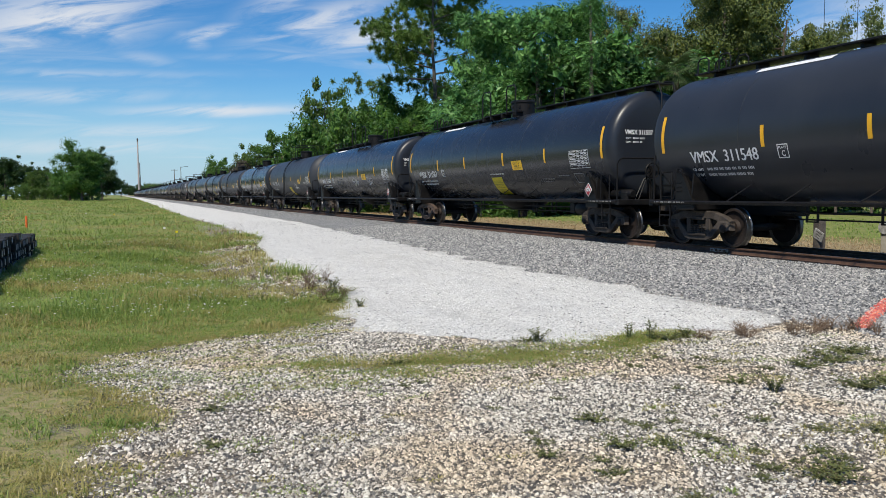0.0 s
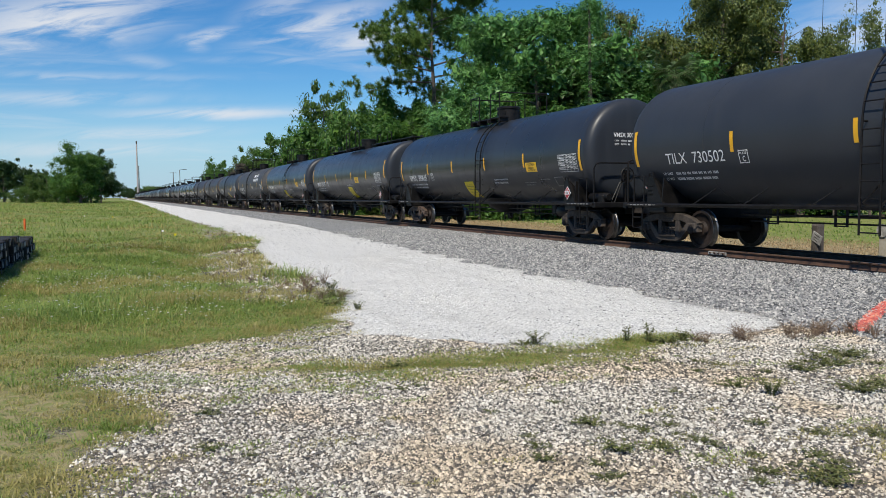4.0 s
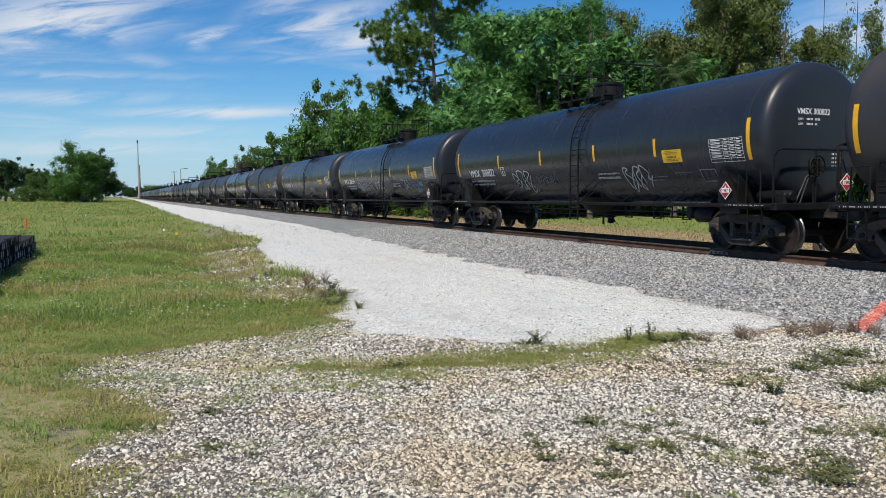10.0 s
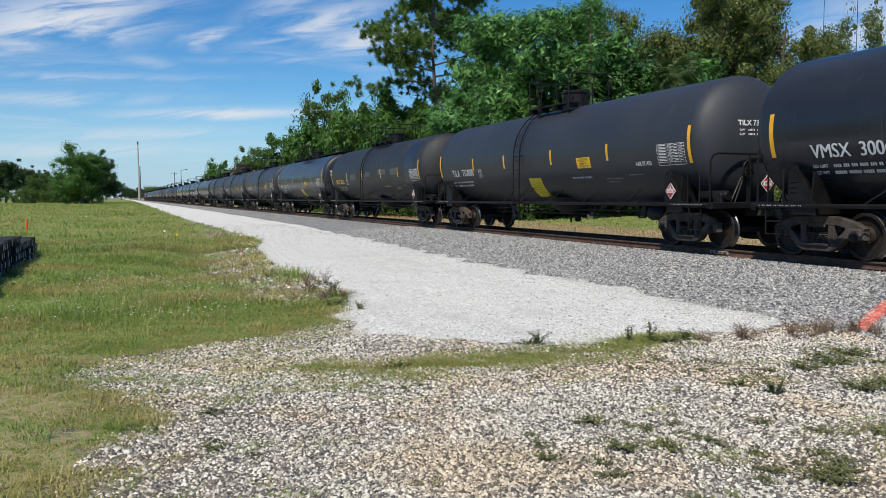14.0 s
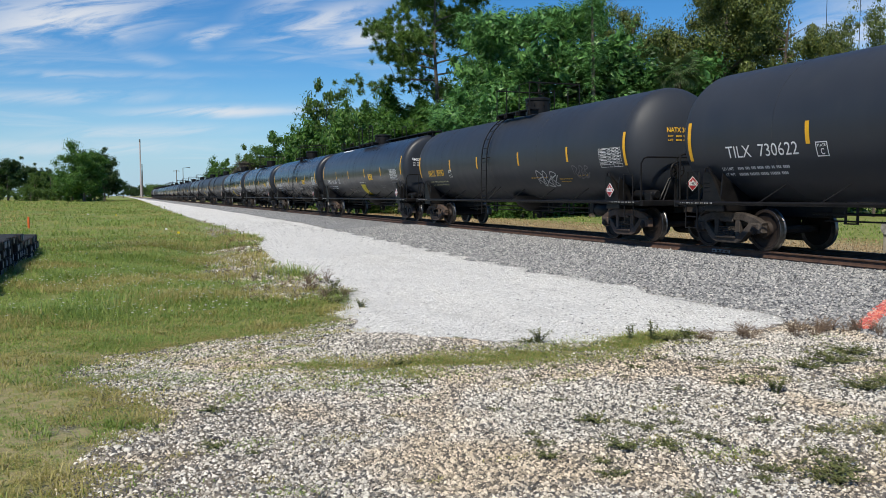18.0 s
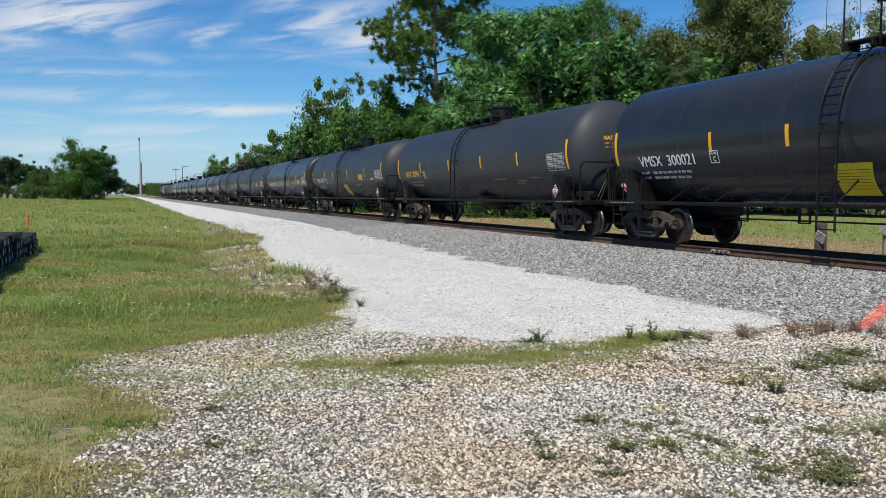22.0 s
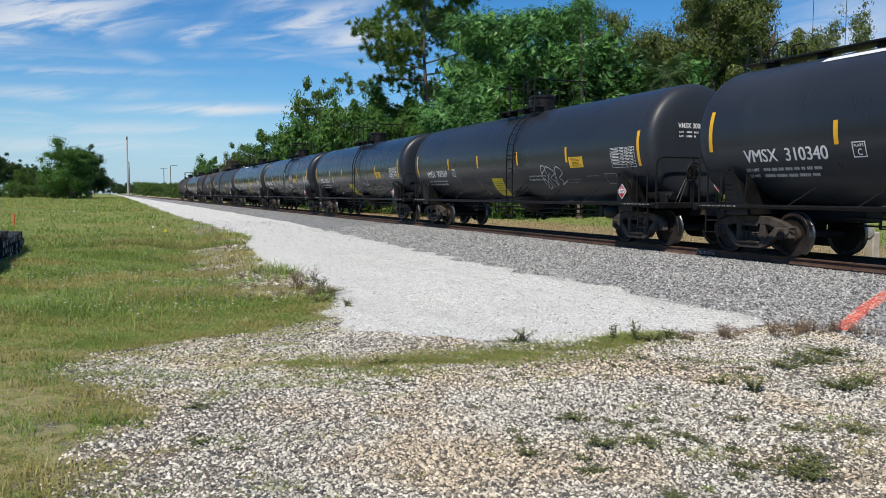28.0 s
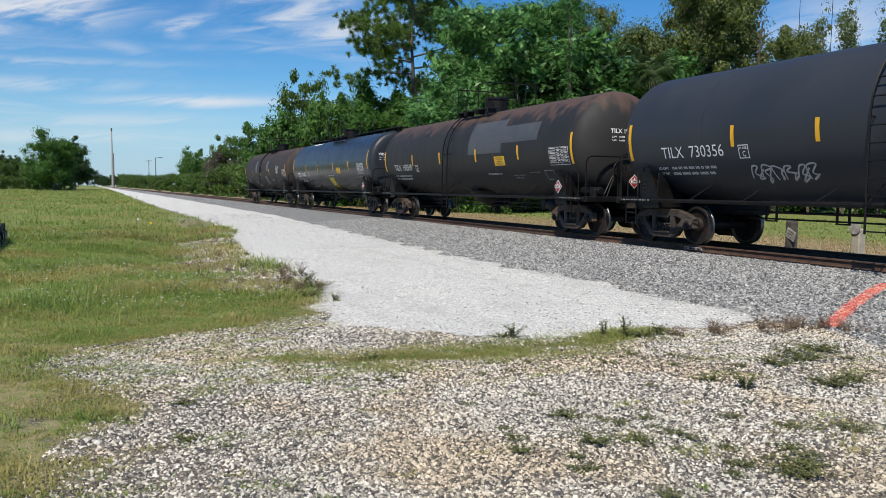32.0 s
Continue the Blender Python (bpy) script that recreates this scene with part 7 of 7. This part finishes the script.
    x = 1.45 + 4.55 * rng.random(n) ** 0.85
    sy = lerp_at(x, STRIP_X, STRIP_Y)
    y = sy + rng.normal(size=n) * lerp_at(x, [1, 2, 4.5, 6], [0.18, 0.30, 0.27, 0.14])
    k = rng.random(n) < 0.15 + 0.9 * patchy(x, y, 1.8, 5.0)
    x, y = x[k], y[k]
    tall = rng.uniform(0.015, 0.06, len(x)) * (0.5 + patchy(x, y, 3.1, 2.0))
    v, f = blades(x, y, tall, np.full(len(x), 0.0075), rng, 1.4)
    dry = np.concatenate([rng.random(len(x)) < 0.5] * 2)
    for nm, sel, mt, lb in (("strip_grass", ~dry, M_GRASS, "low green strip of grass across the gravel"), ("strip_dry_grass", dry, M_DRYGRASS, "dry blades in the strip of grass")):
        tagged(new(nm, np_mesh(nm, v, f[sel], mt)), lb, "grass", kind="stuff")
    # scattered tufts and mats among the stones
    cx, cy = np.concatenate([rng.uniform(-0.6, 7.6, 700), rng.uniform(-0.3, 2.6, 240)]), np.concatenate([rng.uniform(3.2, 9.9, 700), rng.uniform(6.3, 9.6, 240)])
    g, r, b = zones(cx, cy)
    k = (r < 0.3) & (b < 0.3) & ((rng.random(940) < 0.08) | ((cy > 6.4) & (cx - grass_x(cy) < 2.2) & (rng.random(940) < 0.75)) | ((cx - grass_x(cy) < 0.35) & (rng.random(940) < 0.8)) | ((cx > 3.0) & (rng.random(940) < 0.26)))
    cx, cy = cx[k], cy[k]
    rad = rng.uniform(0.05, 0.22, len(cx))
    n = (rad * 900).astype(int)
    x = np.repeat(cx, n) + rng.normal(size=n.sum()) * np.repeat(rad, n) * 0.75
    y = np.repeat(cy, n) + rng.normal(size=n.sum()) * np.repeat(rad, n) * 0.35
    v, f = blades(x, y, rng.uniform(0.018, 0.058, len(x)), np.full(len(x), 0.0065), rng, 1.5)
    dry = np.repeat(rng.random(len(cx)) < 0.5, n)
    dry = np.concatenate([dry, dry])
    for nm, sel, mt, lb in (("gravel_tufts", ~dry, M_GRASS, "low green mats of grass among the stones"), ("dry_gravel_tufts", dry, M_DRYGRASS, "dry mats of grass among the stones")):
        tagged(new(nm, np_mesh(nm, v, f[sel], mt)), lb, "grass", kind="stuff")
    # beyond the track: tan strip, then green
    x, y = 16.5 + 6.5 * rng.random(30000) ** 1.2, 11 + 62 * rng.random(30000) ** 1.5
    tall = rng.uniform(0.03, 0.13, len(x))
    v, f = blades(x, y, tall, 0.010 + 0.0008 * y, rng, 1.5)
    tagged(new("trackside_dry_grass", np_mesh("trackside_dry_grass", v, f, M_STRAW)), "tan dry grass beyond the track", "grass", kind="stuff")
    x, y = 22.0 + 16 * rng.random(9000), 12 + 70 * rng.random(9000) ** 1.7
    tall = rng.uniform(0.05, 0.16, len(x))
    v, f = blades(x, y, tall, 0.020 + 0.0012 * y, rng, 1.0)
    tagged(new("trackside_grass", np_mesh("trackside_grass", v, f, M_GRASS)), "green grass beyond the track", "grass", kind="stuff")
    # small white flowers
    n = 5200
    y = 10.2 + 22 * rng.random(n) ** 1.3
    x = -4.5 + 7 * rng.random(n)
    k = (x < road_x(y) - 0.4) & (patchy(x, y, 0.6, 6.0) + 0.15 * rng.normal(size=n) > 0.62)
    x, y = x[k], y[k]
    z = height(x, y) + rng.uniform(0.12, 0.28, len(x))
    s = rng.uniform(0.010, 0.020, len(x))
    v = np.stack([np.stack([x - s, y, z], 1), np.stack([x, y - s, z + s * 0.4], 1), np.stack([x + s, y, z], 1), np.stack([x, y + s, z + s * 0.4], 1)], 1).reshape(-1, 3)
    tagged(new("white_flowers", np_mesh("white_flowers", v, np.arange(len(v)).reshape(-1, 4), M_FLOWER)), "small white flowers in the grass", "flowers", kind="stuff")


M_WEED = leaf_mat("weed_leaves", [(0.0, (0.085, 0.105, 0.036, 1)), (0.6, (0.165, 0.18, 0.062, 1)), (1.0, (0.30, 0.25, 0.11, 1))], 0.55, 0.25)
M_STALK = leaf_mat("dry_red_brown_stalks", [(0.0, (0.12, 0.085, 0.06, 1)), (0.6, (0.22, 0.15, 0.10, 1)), (1.0, (0.30, 0.23, 0.15, 1))], 0.8, 0.05)


def weed_mesh(seed, radius, tall, n, leaf, dry=False):
    """A low plant: stems that spread from one root, with leaves along them."""
    rng = np.random.default_rng(seed)
    g = Geo()
    vs, fs = [], []
    for k in range(n):
        a = rng.uniform(0, 6.283)
        r = radius * rng.uniform(0.3, 1.0)
        h = tall * rng.uniform(0.45, 1.0)
        p = [Vector((0.02 * math.cos(a), 0.02 * math.sin(a), -0.01)), Vector((r * 0.45 * math.cos(a), r * 0.45 * math.sin(a), h * 0.65)), Vector((r * math.cos(a + 0.3), r * math.sin(a + 0.3), h))]
        g.path(p, [0.003, 0.0025, 0.001], 3, False)
        if not dry or k % 3 == 0:
            for q in range(9):
                t = 0.15 + 0.85 * rng.random()
                c = p[0].lerp(p[1], t * 2) if t < 0.5 else p[1].lerp(p[2], t * 2 - 1)
                d = Vector(rng.normal(size=3)).normalized()
                d.z = abs(d.z) * 0.5
                s = d.cross(Vector((0, 0, 1)))
                s = s.normalized() if s.length > 1e-4 else Vector((1, 0, 0))
                L = leaf * rng.uniform(0.6, 1.3)
                o = len(vs)
                vs += [c, c + d * L * 0.5 + s * L * 0.22, c + d * L, c + d * L * 0.5 - s * L * 0.22]
                fs.append((o, o + 1, o + 2, o + 3))
    g.add(vs, fs)
    return g.mesh("weed", M_STALK if dry else M_WEED, 0)


def build_weeds():
    rnd = random.Random(4)
    kinds = [weed_mesh(1, 0.17, 0.15, 18, 0.045), weed_mesh(2, 0.22, 0.06, 26, 0.040), weed_mesh(3, 0.12, 0.30, 8, 0.055), weed_mesh(4, 0.30, 0.085, 34, 0.040)]
    spots = [(4.12, 7.55, 0, 1.0), (4.0, 7.6, 1, 0.8), (5.25, 7.1, 2, 0.95), (5.45, 7.05, 3, 0.9), (5.7, 7.08, 0, 0.9), (5.05, 7.2, 2, 0.8), (3.02, 4.72, 1, 0.8), (2.85, 4.15, 3, 0.7), (3.12, 4.05, 1, 0.7), (4.78, 4.85, 0, 0.9), (4.70, 5.2, 1, 0.8), (4.1, 4.28, 1, 0.55), (6.15, 5.5, 3, 1.25), (6.6, 5.75, 3, 1.1), (5.75, 5.45, 3, 0.9), (5.55, 4.7, 3, 1.0), (5.9, 4.75, 1, 1.0), (3.6, 3.25, 3, 0.8), (3.75, 3.35, 1, 0.9), (3.45, 3.5, 1, 0.5), (0.72, 4.95, 1, 0.35), (3.4, 8.05, 1, 0.35), (2.35, 7.08, 1, 0.8), (2.15, 6.2, 1, 0.4), (3.0, 6.05, 1, 0.35), (4.3, 6.05, 1, 0.5), (4.75, 6.3, 1, 0.45), (5.1, 6.1, 1, 0.5), (3.9, 3.6, 1, 0.6), (2.5, 3.75, 1, 0.45), (3.25, 4.45, 1, 0.5), (0.6, 6.1, 1, 0.7), (0.5, 5.2, 1, 0.6), (4.6, 3.7, 3, 0.6), (3.1, 10.9, 0, 0.8), (2.9, 11.6, 3, 1.2), (3.2, 12.4, 3, 1.3), (3.3, 13.2, 0, 1.3)]
    for i in range(70):
        x, y = rnd.uniform(2.3, 7.0), rnd.uniform(3.2, 6.5)
        if x < 1.3 * y:
            spots.append((x, y, rnd.choice((1, 1, 3)), rnd.uniform(0.18, 0.5)))
    for x, y, k, s in spots:
        ob = new("weed", kinds[k])
        ob.matrix_world = pose(x, y, float(height(x, y)), 0, 0, rnd.uniform(0, 360)) @ Matrix.Scale(s, 4)
        tagged(ob, "low green weed growing in the gravel", "weed", "weeds in the gravel")
    dry = [weed_mesh(9, 0.22, 0.26, 22, 0.03, True), weed_mesh(10, 0.28, 0.16, 24, 0.03, True)]
    for i in range(34):
        x = rnd.uniform(5.75, 8.0)
        y = lerp_at(x, [5.7, 6.7, 7.5, 8.1], [6.95, 6.95, 6.75, 6.4]) + rnd.uniform(-0.28, 0.28)
        ob = new("dry_weed", dry[i % 2])
        ob.matrix_world = pose(x, float(y), float(height(x, y)), 0, 0, rnd.uniform(0, 360)) @ Matrix.Scale(rnd.uniform(0.4, 0.85), 4)
        tagged(ob, "dry reddish weed at the ballast's foot", "weed", "dry weeds by the ballast")
    for i in range(60):
        y = 12 + 40 * rnd.random() ** 1.6
        x = float(road_x(y)) - rnd.uniform(-0.1, 1.7)
        ob = new("dry_weed", dry[i % 2])
        ob.matrix_world = pose(x, y, float(height(x, y)), 0, 0, rnd.uniform(0, 360)) @ Matrix.Scale(rnd.uniform(0.55, 1.15), 4)
        tagged(ob, "dry brown weed on the roadside bank", "weed", "dry weeds on the bank")


# ---- things beside the track and in the field ----
def build_small():
    # stump of a wooden post with a tilted sign
    root = tagged(empty("sign_post"), "dark weathered wooden post with a tilted white sign", "post")
    g = Geo()
    g.box((0, 0, 0.30), (0.24, 0.24, 0.92), 0.03)
    g.prism([(-0.12, 0.74), (0.12, 0.74), (0.05, 0.82), (-0.08, 0.80)], "y", -0.11, 0.11)
    part("post", g, M_POSTWOOD, root)
    g = Geo()
    g.box((0, 0, 0), (0.02, 0.36, 0.26), 0.004)
    sign = part("sign", g, M_SIGN, root, "dirty white tilted sign plate", at=pose(-0.14, -0.10, 0.42, 24, 0, -8))
    for k in range(3):
        b = Geo()
        b.box((-0.013, 0, 0.07 - 0.07 * k), (0.004, 0.24 - 0.05 * k, 0.02), 0.001)
        part("writing", b, M_POSTWOOD, sign)
    root.matrix_world = pose(17.1, 15.9, float(height(17.1, 15.9)) - 0.02)
    # concrete post with a white round plate
    root = tagged(empty("marker_post"), "weathered concrete post with a round white plate", "post")
    g = Geo()
    g.box((0, 0, 0.28), (0.24, 0.24, 0.80), 0.025)
    part("post", g, M_CONCRETE, root)
    g = Geo()
    g.lathe([(-0.15, 0.0), (-0.15, 0.16), (-0.13, 0.16), (-0.13, 0.0)], "x", 20, (0, 0, 0.70))
    part("plate", g, M_SIGN, root, "round white plate")
    root.matrix_world = pose(17.4, 14.1, float(height(17.4, 14.1)) - 0.02)
    # stacked ties in the grass
    root = tagged(empty("tie_stack"), "long stack of dark creosoted ties in the grass", "timber stack")
    g = Geo()
    g.box((0, 0, 0), (2.6, 0.23, 0.18), 0.014)
    me = g.mesh("stacked_tie", M_BLACKPLASTIC, 30)
    e = Geo()
    e.box((1.303, 0, 0), (0.012, 0.075, 0.12), 0.002)
    end = e.mesh("tie_end_plate", M_ENDGREY, 30)
    rnd = random.Random(12)
    for layer in range(4):
        for k in range(44):
            y = 14.0 + 0.265 * k
            top = 2 if y > 21.5 else 3
            if layer > top or (layer == top and rnd.random() < 0.06):
                continue
            t = part("stacked_tie", me, None, root, at=pose(-3.55 + rnd.uniform(-0.06, 0.06), y + rnd.uniform(-0.012, 0.012), 0.06 + 0.187 * layer, 0, 0, rnd.uniform(-0.6, 0.6)))
            if rnd.random() < 0.8:
                part("tie_end_plate", end, None, t)
    # orange marker and small flags
    g = Geo()
    g.lathe([(-0.05, 0.05), (0.50, 0.05), (0.53, 0.035), (0.53, 0.0)], "z", 12)
    ob = new("marker_stake", g.mesh("marker_stake", M_ORANGE))
    ob.matrix_world = pose(-4.2, 43.4, float(height(-4.2, 43.4)) + 0.1)
    tagged(ob, "orange plastic marker stake in the grass", "marker")
    for x, y, mt, lb in ((-2.15, 58.5, M_FLOWER, "small white survey flag in the grass"), (-0.4, 56.0, M_YPANEL, "small yellow survey flag in the grass"), (1.48, 31.8, M_FLOWER, "small white survey flag in the grass"), (1.72, 28.6, M_YPANEL, "small yellow survey flag in the grass")):
        root = tagged(empty("survey_flag"), lb, "flag", "survey flags")
        g = Geo()
        g.path([(0, 0, -0.05), (0, 0, 0.42)], 0.004, 4)
        part("wire", g, M_STEEL, root)
        g = Geo()
        g.box((0.045, 0, 0.38), (0.085, 0.004, 0.07), 0.001)
        part("flag", g, mt, root)
        root.matrix_world = pose(x, y, float(height(x, y)), 0, 0, -10)
    # tall chimney and a mast far down the line
    root = tagged(empty("chimney"), "tall pale industrial chimney on the horizon", "chimney")
    g = Geo()
    g.lathe([(-2, 1.1), (30, 0.85), (63, 0.7), (66.5, 0.7), (66.5, 0)], "z", 16)
    part("shaft", g, M_CHIMNEY, root)
    g = Geo()
    g.lathe([(63.5, 0.85), (66.8, 0.85), (66.8, 0)], "z", 16)
    part("cap", g, M_POSTWOOD, root)
    root.matrix_world = pose(21.6, 1000, 0)
    g = Geo()
    g.path([(0, 0, -2), (0, 0, 38)], [0.7, 0.45], 6)
    ob = new("mast", g.mesh("mast", M_POSTWOOD))
    ob.matrix_world = pose(23.0, 990, 0)
    tagged(ob, "dark slender mast beside the chimney", "mast")
    for x, top, arm in ((21.4, 11.6, 1), (24.0, 12.4, 0)):
        root = tagged(empty("utility_pole"), "wooden utility pole above the far shrubs", "utility pole", "far poles")
        g = Geo()
        g.path([(0, 0, -0.5), (0, 0, top)], [0.17, 0.12], 8)
        part("pole", g, M_BARK, root)
        g = Geo()
        if arm:
            g.box((0, 0, top - 0.4), (2.6, 0.14, 0.2), 0.03)
            part("crossarm", g, M_BARK, root)
        else:
            g.path([(0, 0, top), (2.2, 0, top + 0.3)], 0.09, 6)
            g.box((2.4, 0, top + 0.25), (0.8, 0.3, 0.18), 0.04)
            part("lamp_arm", g, M_STEEL, root)
        root.matrix_world = pose(x, 350, 0.5)
    for x, y, h in ((60, 56.0, 24), (60, 52.4, 23)):
        g = Geo()
        g.path([(0, 0, -0.5), (0.15, 0, h)], [0.04, 0.022], 6)
        ob = new("antenna_mast", g.mesh("antenna_mast", M_STEEL))
        ob.matrix_world = pose(x, y, 0)
        tagged(ob, "thin grey mast behind the trees", "mast", "masts behind the trees")


# base colour paled to stand in for distance haze
M_CHIMNEY = simple("pale_pink_grey_concrete", (0.36, 0.31, 0.31, 1), (0.46, 0.40, 0.40, 1), 0.8, 0, 0.1, 2, 0.05)

build_small()
build_weeds()
CARS = build_train()
build_stones()
build_grass()

motions()
